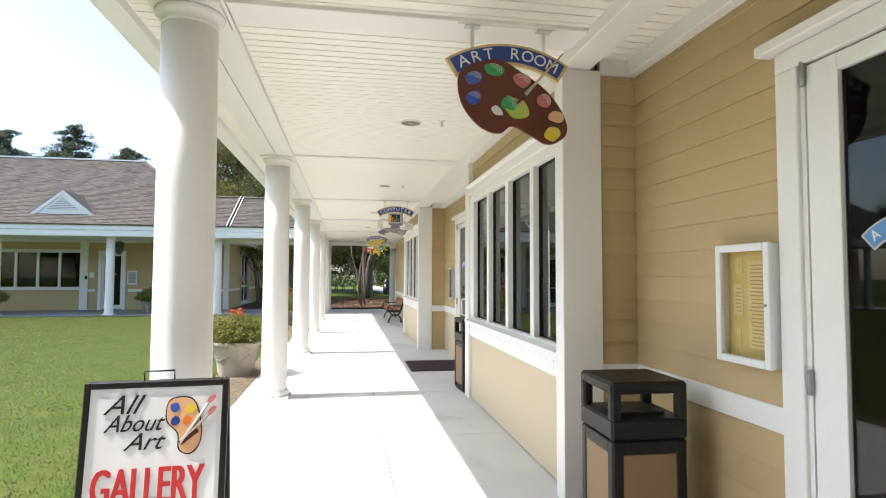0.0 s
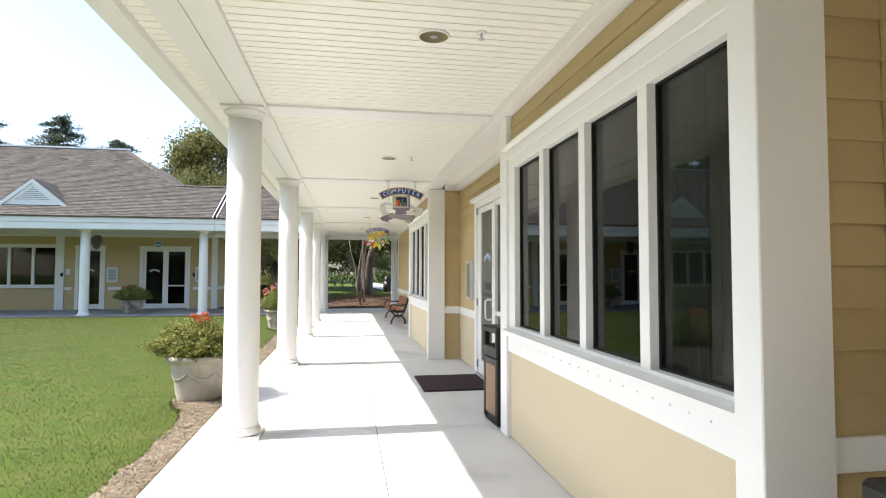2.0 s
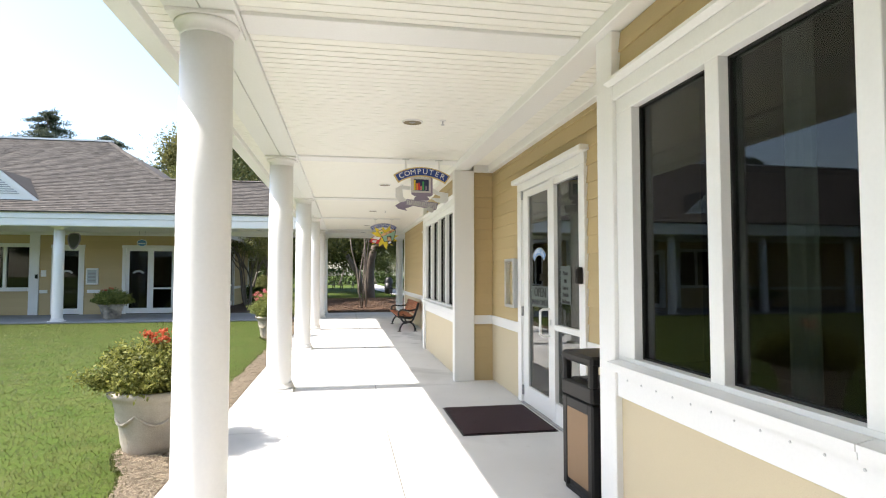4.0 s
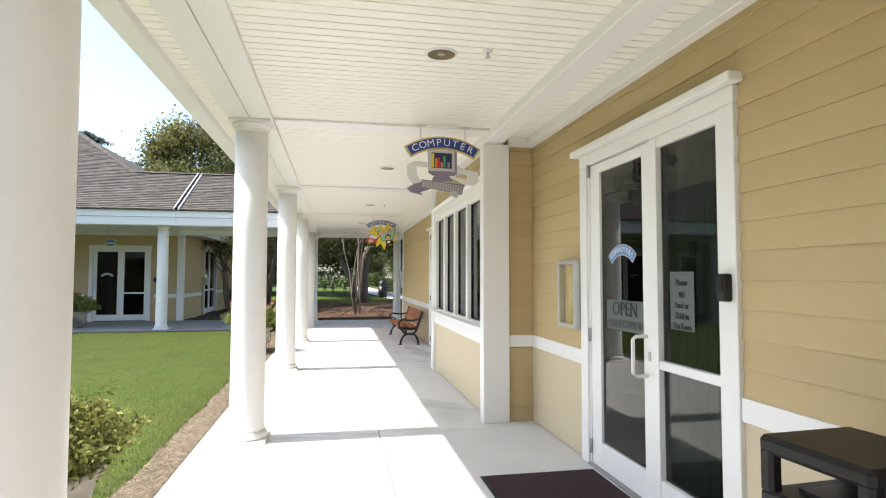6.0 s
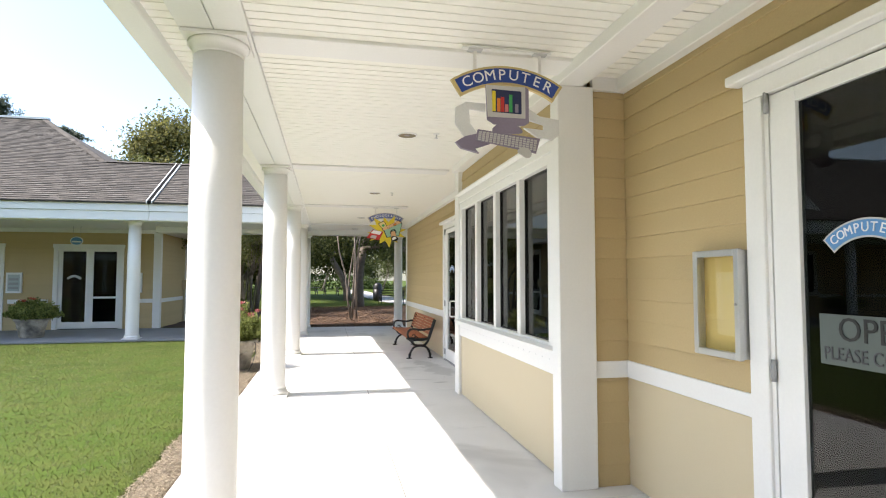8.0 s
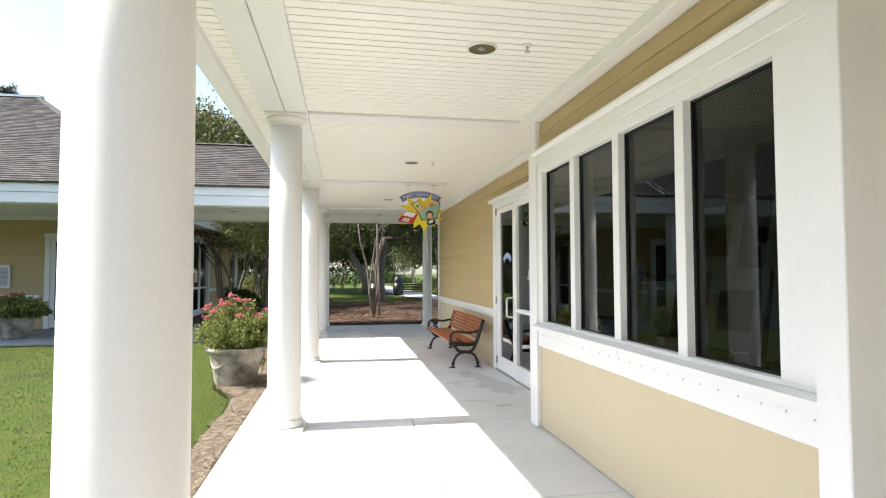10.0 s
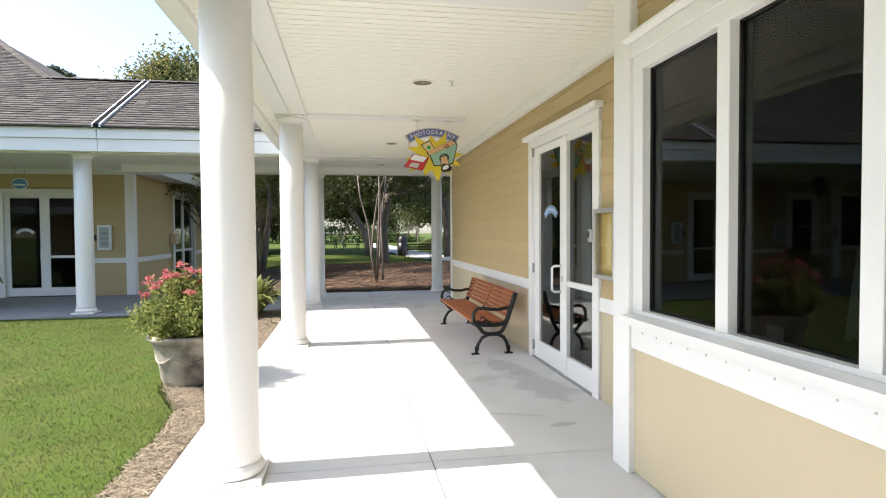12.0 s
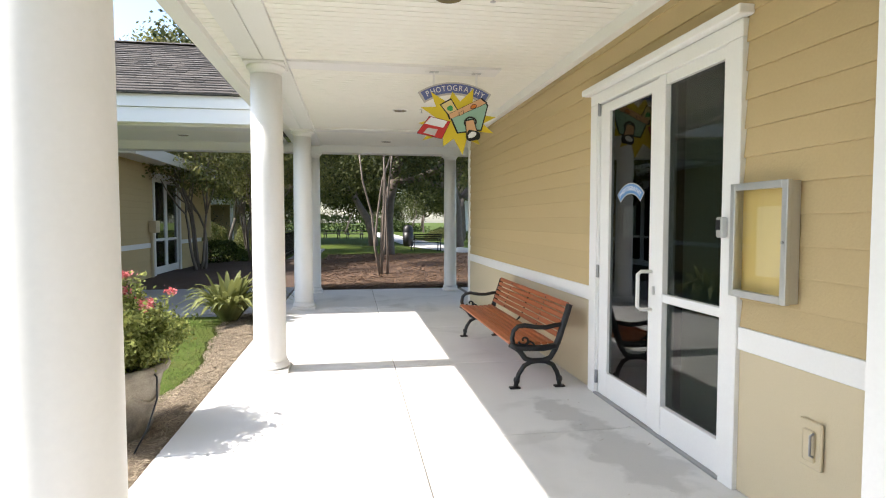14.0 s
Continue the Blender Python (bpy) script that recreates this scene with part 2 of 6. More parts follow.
M_MYRTLE = pbr("pale_smooth_bark", (0.21, 0.175, 0.145), 0.7, var=0.25, scale=5, fine=40, bump=0.2, tint=(0.15, 0.11, 0.085))
M_POT = pbr("cast_stone_pot", (0.46, 0.415, 0.34), 0.85, var=0.22, scale=5, fine=110, bump=0.25, tint=(0.25, 0.215, 0.17))
M_POTDARK = pbr("stained_stone_pot", (0.44, 0.39, 0.31), 0.85, var=0.45, scale=4, fine=110, bump=0.3, tint=(0.055, 0.048, 0.042))
# Near-black room colour stands in for the darkness of unlit rooms
M_ROOM = pbr("unlit_room_dark", (0.055, 0.055, 0.052), 0.8, var=0.05)
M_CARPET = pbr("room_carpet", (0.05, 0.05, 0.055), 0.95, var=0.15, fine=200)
M_BLIND = pbr("grey_green_blind", (0.66, 0.72, 0.62), 0.6, var=0.04, bump=0.02, each=0.08)
M_BRASS = pbr("lamp_reflector", (0.20, 0.155, 0.065), 0.35, metal=0.9, var=0.05, bump=0)
M_CLOTH = pbr("pale_cloth", (0.74, 0.75, 0.76), 0.8, var=0.05)
M_TARP = pbr("faded_path", (0.50, 0.48, 0.45), 0.9, var=0.1)
M_GLASS = glass_mat("tinted_glass", (0.36, 0.395, 0.375))
M_CLEAR = glass_mat("clear_glass", (0.98, 0.98, 0.97), 0.7)


# ---- building helpers ----
def box(bm, x0, x1, y0, y1, z0, z1, bevel=0.0):
    vs = [bm.verts.new((x, y, z)) for x in (x0, x1) for y in (y0, y1) for z in (z0, z1)]
    fs = [bm.faces.new([vs[i] for i in q]) for q in ((0, 1, 3, 2), (4, 6, 7, 5), (0, 4, 5, 1), (2, 3, 7, 6), (0, 2, 6, 4), (1, 5, 7, 3))]
    if bevel:
        es = list({e for f in fs for e in f.edges})
        bmesh.ops.bevel(bm, geom=es, offset=bevel, segments=1, affect="EDGES")
    return bm


def boxed(*args, bevel=0.0):
    return box(bmesh.new(), *args, bevel=bevel)


def lathe(bm, profile, seg=32, at=(0, 0, 0)):
    """Turns (radius, height) pairs round the z axis."""
    rings = []
    for r, z in profile:
        if r < 1e-5:
            rings.append([bm.verts.new((at[0], at[1], at[2] + z))])
        else:
            rings.append([bm.verts.new((at[0] + r * math.cos(2 * math.pi * k / seg), at[1] + r * math.sin(2 * math.pi * k / seg), at[2] + z)) for k in range(seg)])
    for a, b in zip(rings, rings[1:]):
        for k in range(seg):
            j = (k + 1) % seg
            q = [a[k % len(a)], a[j % len(a)], b[j % len(b)], b[k % len(b)]]
            q = [v for i, v in enumerate(q) if v not in q[:i]]
            if len(q) > 2:
                f = bm.faces.new(q)
                f.smooth = True
    return bm


def tube(bm, pts, radius, seg=8, taper=1.0):
    """A round bar along the points; taper: the last radius over the first."""
    pts = [Vector(p) for p in pts]
    rings = []
    for i, p in enumerate(pts):
        d = (pts[min(i + 1, len(pts) - 1)] - pts[max(i - 1, 0)]).normalized()
        u = d.orthogonal().normalized() if i == 0 else (u - d * u.dot(d)).normalized()
        v = d.cross(u)
        r = radius * (1 + (taper - 1) * i / max(1, len(pts) - 1))
        rings.append([bm.verts.new(p + r * (math.cos(2 * math.pi * k / seg) * u + math.sin(2 * math.pi * k / seg) * v)) for k in range(seg)])
    for a, b in zip(rings, rings[1:]):
        for k in range(seg):
            f = bm.faces.new([a[k], a[(k + 1) % seg], b[(k + 1) % seg], b[k]])
            f.smooth = True
    for ring in (rings[0][::-1], rings[-1]):
        bm.faces.new(ring)
    return bm


def plate(bm, outline, y0, y1):
    """A flat shape given by (x, z) outline points, thick from y0 (front) to y1."""
    front = [bm.verts.new((x, y0, z)) for x, z in outline]
    back = [bm.verts.new((x, y1, z)) for x, z in outline]
    bm.faces.new(front)
    bm.faces.new(back[::-1])
    n = len(outline)
    for i in range(n):
        bm.faces.new([front[i], back[i], back[(i + 1) % n], front[(i + 1) % n]])
    bmesh.ops.recalc_face_normals(bm, faces=bm.faces)
    return bm


def smooth_loop(pts, steps=6):
    """A rounded closed outline through a few corners."""
    out, n = [], len(pts)
    for i in range(n):
        p0, p1, p2, p3 = (Vector((*pts[(i + k - 1) % n], 0)) for k in range(4))
        for s in range(steps):
            t = s / steps
            v = 0.5 * (2 * p1 + (p2 - p0) * t + (2 * p0 - 5 * p1 + 4 * p2 - p3) * t * t + (3 * p1 - p0 - 3 * p2 + p3) * t ** 3)
            out.append((v.x, v.y))
    return out


def mesh_of(name, bm):
    me = bpy.data.meshes.new(name)
    bmesh.ops.recalc_face_normals(bm, faces=bm.faces)
    bm.to_mesh(me)
    bm.free()
    return me


def part(name, bm, material, parent=None, label=""):
    me = mesh_of(name, bm)
    me.materials.append(material)
    ob = new(name, me)
    if parent is not None:
        ob.parent = parent
    return tagged(ob, label)


def piece(name, me, parent, m):
    """One of many alike pieces, on shared mesh data."""
    ob = new(name, me)
    ob.parent = parent
    ob.matrix_basis = m
    return ob


def thing(name, label, category, group="", kind="", at=None):
    ob = new(name)
    ob.empty_display_size = 0.1
    if at is not None:
        ob.matrix_basis = at
    return tagged(ob, label, category, group, kind)


def structure(name, bm, material, label, category):
    return tagged(part(name, bm, material), label, category, kind="structure")


def raw_mesh(name, verts, faces_n, k, material):
    """A mesh of many k-cornered faces whose corners follow one another in verts."""
    me = bpy.data.meshes.new(name)
    nv = len(verts)
    me.vertices.add(nv)
    me.vertices.foreach_set("co", np.asarray(verts, dtype=np.float32).ravel())
    me.loops.add(nv)
    me.loops.foreach_set("vertex_index", np.arange(nv, dtype=np.int32))
    me.polygons.add(faces_n)
    me.polygons.foreach_set("loop_start", np.arange(0, nv, k, dtype=np.int32))
    me.update(calc_edges=True)
    me.materials.append(material)
    return me


def leaf_cards(rng, centres, size, spread=None, up=0.3, ratio=0.5):
    """Pointed four-cornered leaves turned every way, one at each centre."""
    n = len(centres)
    a = rng.normal(size=(n, 3))
    a[:, 2] += up
    a /= np.linalg.norm(a, axis=1)[:, None]
    b = rng.normal(size=(n, 3))
    b -= a * (a * b).sum(1)[:, None]
    b /= np.linalg.norm(b, axis=1)[:, None]
    s = size * rng.uniform(0.6, 1.4, (n, 1))
    bend = np.cross(a, b) * s * 0.15
    q = np.stack([centres - b * s, centres + np.cross(a, b) * 0 + a * s * ratio + bend, centres + b * s, centres - a * s * ratio + bend], 1)
    return q.reshape(-1, 3)


def text_mesh(body, size, width=None, depth=0.002, shear=0.0, spacing=1.0):
    """Lettering as flat geometry standing in the xz plane, centred, facing -y."""
    cu = bpy.data.curves.new("lettering", "FONT")
    cu.body, cu.size, cu.extrude, cu.shear, cu.space_character = body, size, depth, shear, spacing
    cu.align_x, cu.align_y, cu.resolution_u = "CENTER", "CENTER", 3
    ob = bpy.data.objects.new("lettering", cu)
    scene.collection.objects.link(ob)
    bpy.context.view_layer.update()
    me = bpy.data.meshes.new_from_object(ob.evaluated_get(bpy.context.evaluated_depsgraph_get()))
    bpy.data.objects.remove(ob)
    bpy.data.curves.remove(cu)
    k = 1.0
    if width and len(me.vertices):
        xs = [v.co.x for v in me.vertices]
        k = width / max(1e-6, max(xs) - min(xs))
    me.transform(Matrix.Rotation(radians(90), 4, "X") @ Matrix.Diagonal((k, 1, 1, 1)))
    return me


def lettering(name, body, size, material, parent, m, width=None, shear=0.0, bold=0.0):
    me = text_mesh(body, size, width, 0.0015, shear)
    me.materials.append(material)
    ob = new(name, me)
    ob.parent = parent
    ob.matrix_basis = m
    return ob

# ---- plan: walkway along y, open to the lawn at x < -1.45, building at x > 1.5 ----
COL_X, COL_Y = -0.972, tuple(3.56 + 4.12 * k for k in range(6))
CEIL, BEAM, WALL_X, BAY_X = 3.09, 3.065, 1.955, 1.475
DOORS = (2.555, 10.71, 18.91)            # far edge of each door's casing
BAYS = ((3.90, 7.46, (4.10, 4.865, 5.63, 6.395), 0.67), (11.97, 15.70, (12.39, 13.16, 13.93, 14.70), 0.68))
LAP = 0.155

# ground
gb = bmesh.new()
gv = [gb.verts.new(p) for p in ((-400, -300, -0.04), (400, -300, -0.04), (400, 600, -0.04), (-400, 600, -0.04))]
gb.faces.new(gv)
structure("ground", gb, M_GROUND, "mown green lawn with dry yellow patches", "lawn")

# walkway base and slabs
floor = structure("floor", boxed(-1.40, 2.3, -9, 26.74, -0.16, -0.008), M_JOINT, "pale concrete walkway with cut joints", "walkway")
porch = structure("pavement", boxed(-24, -1.44, 23.72, 27.42, -0.14, -0.004), M_SLABSHADE, "grey concrete porch slab, colour darkened for shade", "pavement")


def slab_mesh(w, d):
    bm = boxed(-w / 2, w / 2, -d / 2, d / 2, -0.03, 0, bevel=0.004)
    me = mesh_of("slab", bm)
    me.materials.append(M_CONC)
    return me


SLAB_Y = [-8.656]
while SLAB_Y[-1] < 24.2:
    SLAB_Y.append(SLAB_Y[-1] + 2.0465)
SLAB_Y[-1] = 26.74
slab_cache = {}
for ya, yb in zip(SLAB_Y, SLAB_Y[1:]):
    for xa, xb in ((-1.40, 0.283), (0.287, 2.2)):
        key = (round(xb - xa, 3), round(yb - ya, 3))
        if key not in slab_cache:
            slab_cache[key] = slab_mesh(key[0] - 0.004, key[1] - 0.009)
        piece("slab", slab_cache[key], floor, pose((xa + xb) / 2, (ya + yb) / 2, 0))
structure("pavement_end", boxed(2.31, 12.4, 24.2, 26.74, -0.16, 0.0), M_CONC, "pale concrete walk round the building end", "pavement")

# ceiling over the walk: grooved boards across, in one mesh
cb = bmesh.new()


def beadboard(bm, x0, x1, y0, y1, z, step=0.10):
    y = y0
    while y < y1 - 0.01:
        e = min(y + step, y1)
        g = 0.006
        quad4 = (((x0, y + g, z), (x1, y + g, z), (x1, e - g, z), (x0, e - g, z)), ((x0, e - g, z), (x1, e - g, z), (x1, e - g * 0.7, z + 0.014), (x0, e - g * 0.7, z + 0.014)),
                 ((x0, e - g * 0.7, z + 0.014), (x1, e - g * 0.7, z + 0.014), (x1, e + g * 0.7, z + 0.014), (x0, e + g * 0.7, z + 0.014)), ((x0, y + g * 0.7, z + 0.014), (x1, y + g * 0.7, z + 0.014), (x1, y + g, z), (x0, y + g, z)))
        for ps in quad4:
            bm.faces.new([bm.verts.new(p) for p in ps])
        y = e


beadboard(cb, -1.324, 2.2, -9, 26.9, CEIL)
box(cb, 2.2, 12.4, 24.45, 26.9, CEIL, CEIL + 0.018)
box(cb, -1.31, 2.3, -9, 27.0, CEIL + 0.02, CEIL + 0.10)
structure("ceiling", cb, M_CEIL, "white grooved board porch ceiling", "ceiling")
pc = bmesh.new()
beadboard(pc, -24, -1.46, 23.62, 27.4, 3.10)
box(pc, -24, -1.47, 23.6, 27.45, 3.12, 3.18)
structure("ceiling_porch", pc, M_CEIL, "white grooved board porch ceiling", "ceiling")

# beams and trim under the ceiling
tb = bmesh.new()
for x0, x1 in ((-1.175, -0.974), (-0.968, -0.763)):
    box(tb, x0, x1, -9, 26.6, BEAM - 0.012, CEIL + 0.004, bevel=0.004)
tb2 = bmesh.new()
for y in COL_Y:
    box(tb2, -0.760, 1.40, y - 0.115, y + 0.165, BEAM, CEIL + 0.004, bevel=0.004)
structure("trim_beam", tb, M_WHITE, "white boxed beam over the columns", "beam")
structure("trim_cross", tb2, M_WHITE, "white ceiling battens between the bays", "trim")
structure("trim_wall_beam", boxed(1.398, 1.61, -9, 15.60, 3.0, CEIL + 0.004, bevel=0.006), M_WHITE, "white boxed beam along the window bays", "beam")
structure("trim_crown", boxed(1.90, 1.99, -9, 24.24, 2.985, CEIL + 0.004, bevel=0.006), M_WHITE, "white crown board at the wall head", "trim")
eb = bmesh.new()
box(eb, -1.475, -1.325, -9, 23.52, 3.025, 3.44, bevel=0.006)
box(eb, -1.50, -1.477, -9, 23.52, 3.26, 3.44, bevel=0.004)
structure("trim_fascia", eb, M_WHITE, "white eave board", "fascia")
# end beam over the far posts, and link porch beams
nb = bmesh.new()
box(nb, -1.3, 12.2, 26.18, 26.52, 2.93, 3.12, bevel=0.006)
box(nb, -5.3, -1.3, 26.18, 26.52, 2.93, 3.12, bevel=0.006)
box(nb, -24, -1.46, 23.98, 24.34, 3.04, 3.12, bevel=0.006)
structure("trim_porch_beam", nb, M_WHITE, "white boxed porch beam", "beam")
fb = bmesh.new()
for x0, x1 in ((-24, -4.745), (-4.735, -1.50)):
    box(fb, x0, x1, 23.55, 23.60, 3.03, 3.26, bevel=0.005)
    box(fb, x0, x1, 23.52, 23.56, 3.264, 3.48, bevel=0.005)
structure("trim_porch_fascia", fb, M_WHITE, "white two-board fascia under the roof edge", "fascia")

# roof over the walk and building
rb = bmesh.new()
v = [rb.verts.new(p) for p in ((-1.53, -9, 3.46), (-1.53, 27.2, 3.46), (5.6, 27.2, 7.2), (5.6, -9, 7.2), (12.8, 27.2, 3.44), (12.8, -9, 3.44))]
rb.faces.new((v[0], v[3], v[2], v[1]))
rb.faces.new((v[3], v[5], v[4], v[2]))
bmesh.ops.solidify(rb, geom=rb.faces, thickness=-0.06)
structure("roof_main", rb, M_SHINGLE, "grey-brown shingle roof over the walkway", "roof")


# ---- east wall: recesses with doors, bays with windows ----
def wall_box(bm, spans, z0, z1, x0, x1):
    for a, b in spans:
        box(bm, x0, x1, a, b, z0, z1)


DOOR_W = 1.955


def cut_bays(a, b):
    """The stretch of wall from a to b without what lies behind a bay."""
    out = []
    for y0, y1, _, _ in BAYS:
        if a < y0 + 0.2 < b:
            out.append((a, y0 + 0.10))
            a = y1 - 0.08
    return out + [(a, b)]


wb = bmesh.new()
last = -9.0
for e in DOORS:
    for a, b in cut_bays(last, e - DOOR_W + 0.02):
        box(wb, 1.985, 2.13, a, b, -0.1, 3.1)
    box(wb, 1.985, 2.13, e - DOOR_W + 0.02, e - 0.02, 2.56, 3.1)
    last = e - 0.02
for a, b in cut_bays(last, 24.22):
    box(wb, 1.985, 2.13, a, b, -0.1, 3.1)
east = structure("wall_east", wb, M_TAN, "tan lap-sided building wall", "wall")

board_cache = {}


def board(length):
    """One lap of siding along y, thicker at its lower edge, facing -x."""
    key = round(length, 3)
    if key not in board_cache:
        bm = bmesh.new()
        pr = ((0.0, 0.0), (-0.022, 0.0), (-0.023, 0.006), (-0.008, LAP + 0.012), (0.0, LAP + 0.012))
        ends = [[bm.verts.new((x, y, z)) for x, z in pr] for y in (0, key)]
        for i in range(len(pr)):
            j = (i + 1) % len(pr)
            bm.faces.new((ends[0][i], ends[0][j], ends[1][j], ends[1][i]))
        bm.faces.new(ends[0][::-1])
        bm.faces.new(ends[1])
        me = mesh_of("siding_board", bm)
        me.materials.append(M_TAN)
        board_cache[key] = me
    return board_cache[key]


def siding(parent, x, y0, y1, z0, z1, turn=0.0, flip=None):
    z = z0
    while z < z1 - 0.03:
        h = min(1.0, (z1 - z) / (LAP + 0.012))
        m = (pose(x, y0, z) if flip is None else flip @ pose(0, 0, z)) @ Matrix.Diagonal((1, 1, h, 1))
        piece("siding_board", board(y1 - y0), parent, m)
        z += LAP


TRIM0, TRIM1 = 0.80, 0.925
spans = [(0.49 - 4.2, DOORS[0] - DOOR_W), (DOORS[0], 3.95), (7.44, DOORS[1] - DOOR_W), (DOORS[1], 12.02), (15.68, DOORS[2] - DOOR_W), (DOORS[2], 24.15)]
for a, b in spans:
    if a < 5:
        siding(east, 1.985, a, b, 0.0, TRIM0 + 0.01)
    else:
        part("lower_panel", boxed(1.967, 1.984, a, b, 0.006, TRIM0 + 0.004), M_TANPANEL, east, "smooth tan panel below the band")
    siding(east, 1.985, a, b, TRIM1 - 0.005, 2.99)
for e in DOORS:
    siding(east, 1.985, e - DOOR_W, e, 2.62, 2.99)
bb = bmesh.new()
for a, b in spans:
    box(bb, 1.950, 1.984, a, b, TRIM0, TRIM1, bevel=0.003)
structure("trim_band", bb, M_WHITE, "white band board on the siding", "trim")
structure("trim_corner", boxed(1.945, 2.14, 24.15, 24.26, 0, 2.985, bevel=0.004), M_WHITE, "white corner board", "trim")
structure("wall_end", boxed(2.14, 12.4, 24.08, 24.23, -0.1, 3.1), M_TAN, "tan end wall of the building", "wall")


def bay(y0, y1, panes, pw, n):
    """A window bay that stands forward of the wall: posts, panel, apron, sill, mullions, glass, head."""
    w = thing("window_%d" % n, "white-framed bay of four tall tinted panes", "window", kind="structure")
    part("corner_post", boxed(1.401, 1.69, y0, y0 + 0.15, 0, 3.0, bevel=0.005), M_WHITE, w)
    part("corner_post", boxed(1.455, 1.66, y1 - 0.21, y1, 0, 3.0, bevel=0.005), M_WHITE, w)
    a, b = y0 + 0.15, y1 - 0.21
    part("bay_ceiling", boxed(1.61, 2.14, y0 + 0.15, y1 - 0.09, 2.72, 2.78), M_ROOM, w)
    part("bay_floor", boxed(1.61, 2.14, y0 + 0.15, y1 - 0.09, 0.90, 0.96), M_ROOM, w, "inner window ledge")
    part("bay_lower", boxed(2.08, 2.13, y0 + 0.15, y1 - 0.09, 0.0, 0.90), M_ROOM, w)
    part("panel", boxed(1.497, 1.60, a, b, 0.012, 0.79), M_TANPANEL, w, "smooth tan panel")
    part("apron", boxed(1.470, 1.60, a, b, 0.79, 0.968, bevel=0.003), M_WHITE, w)
    mid = (a + b) / 2 - 0.05
    for s, e in ((a - 0.03, mid - 0.002), (mid + 0.002, b + 0.02)):
        bm = bmesh.new()
        plate(bm, ((1.405, 0.970), (1.405, 0.993), (1.50, 1.010), (1.62, 1.010), (1.62, 0.970)), s, e)
        part("sill", bm, M_WHITE, w)
        lip = boxed(1.412, 1.424, s, e, 0.945, 0.972)
        part("drip_edge", lip, M_WHITE, w)
    k = int((b - a) / 0.15)
    bm0 = bmesh.new()
    tube(bm0, [(0, 0, 0), (-0.003, 0, 0)], 0.0055, 8)
    screw = mesh_of("screw", bm0)
    screw.materials.append(M_SILVER)
    for i in range(k):
        piece("screw", screw, w, pose(1.4695, a + 0.08 + 0.15 * i, 0.902))
    part("bottom_rail", boxed(1.478, 1.60, a, b, 1.008, 1.032, bevel=0.002), M_WHITE, w)
    part("head_rail", boxed(1.478, 1.60, a, b, 2.475, 2.565, bevel=0.003), M_WHITE, w)
    part("head_casing", boxed(1.462, 1.60, a - 0.02, b + 0.02, 2.565, 2.655, bevel=0.004), M_WHITE, w)
    bm = bmesh.new()
    plate(bm, ((1.418, 2.672), (1.418, 2.690), (1.47, 2.71), (1.60, 2.71), (1.60, 2.655), (1.455, 2.655)), a - 0.04, b + 0.04)
    part("drip_cap", bm, M_WHITE, w)
    edges = [a] + [q for p in panes for q in (p, p + pw)] + [b]
    for s, e in zip(edges[0::2], edges[1::2]):
        part("mullion", boxed(1.480, 1.60, s, e, 1.030, 2.477, bevel=0.003), M_WHITE, w)
    for p in panes:
        g = boxed(1.545, 1.551, p + 0.001, p + pw - 0.001, 1.032, 2.475)
        o = part("pane", g, M_GLASS, w, "tinted reflecting glass")
        o.visible_shadow = False
        gk = bmesh.new()
        for s, e in ((p, p + 0.012), (p + pw - 0.012, p + pw)):
            box(gk, 1.530, 1.544, s, e, 1.032, 2.475)
        for s, e in ((1.032, 1.042), (2.465, 2.475)):
            box(gk, 1.530, 1.544, p + 0.012, p + pw - 0.012, s, e)
        part("gasket", gk, M_BLACK, w)
    # strip of siding above, and the return wall that faces the recess
    back = thing("wall_bay_%d" % n, "tan lap siding round the window bay", "wall", kind="structure")
    part("backing", boxed(1.525, 1.60, a, b, 2.712, 3.09), M_TAN, back)
    siding(back, 1.525, a, b, 2.712, 2.99)
    part("return_backing", boxed(1.69, 1.985, y0 + 0.06, y0 + 0.10, 0, 3.09), M_TAN, back)
    flip = Matrix.Translation((1.69, y0 + 0.058, 0)) @ Matrix.Rotation(radians(90), 4, "Z") @ Matrix.Diagonal((1, -1, 1, 1))
    siding(back, 0, 0, 0.275, 0.0, TRIM0 + 0.01, flip=flip)
    siding(back, 0, 0, 0.275, TRIM1 - 0.005, 2.99, flip=flip)
    part("return_band", boxed(1.691, 1.950, y0 + 0.022, y0 + 0.056, TRIM0, TRIM1, bevel=0.003), M_WHITE, back, "white band board")
    part("return_back", boxed(1.655, 1.985, y1 - 0.08, y1 - 0.02, 0, 3.09), M_TAN, back)
    part("return_crown", boxed(1.691, 1.90, y0 + 0.012, y0 + 0.057, 2.985, 3.09), M_WHITE, back, "white crown board")


for i, (y0, y1, panes, pw) in enumerate(BAYS):
    bay(y0, y1, panes, pw, i + 1)

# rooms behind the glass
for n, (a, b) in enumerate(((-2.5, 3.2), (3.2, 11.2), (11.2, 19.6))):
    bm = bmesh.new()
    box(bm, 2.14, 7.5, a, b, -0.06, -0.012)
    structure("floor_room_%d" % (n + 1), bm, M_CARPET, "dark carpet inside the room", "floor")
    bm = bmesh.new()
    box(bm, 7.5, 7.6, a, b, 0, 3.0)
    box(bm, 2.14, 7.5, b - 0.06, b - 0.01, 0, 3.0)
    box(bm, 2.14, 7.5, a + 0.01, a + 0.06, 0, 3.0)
    structure("wall_room_%d" % (n + 1), bm, M_ROOM, "plain room wall, near-black for the unlit interior", "wall")
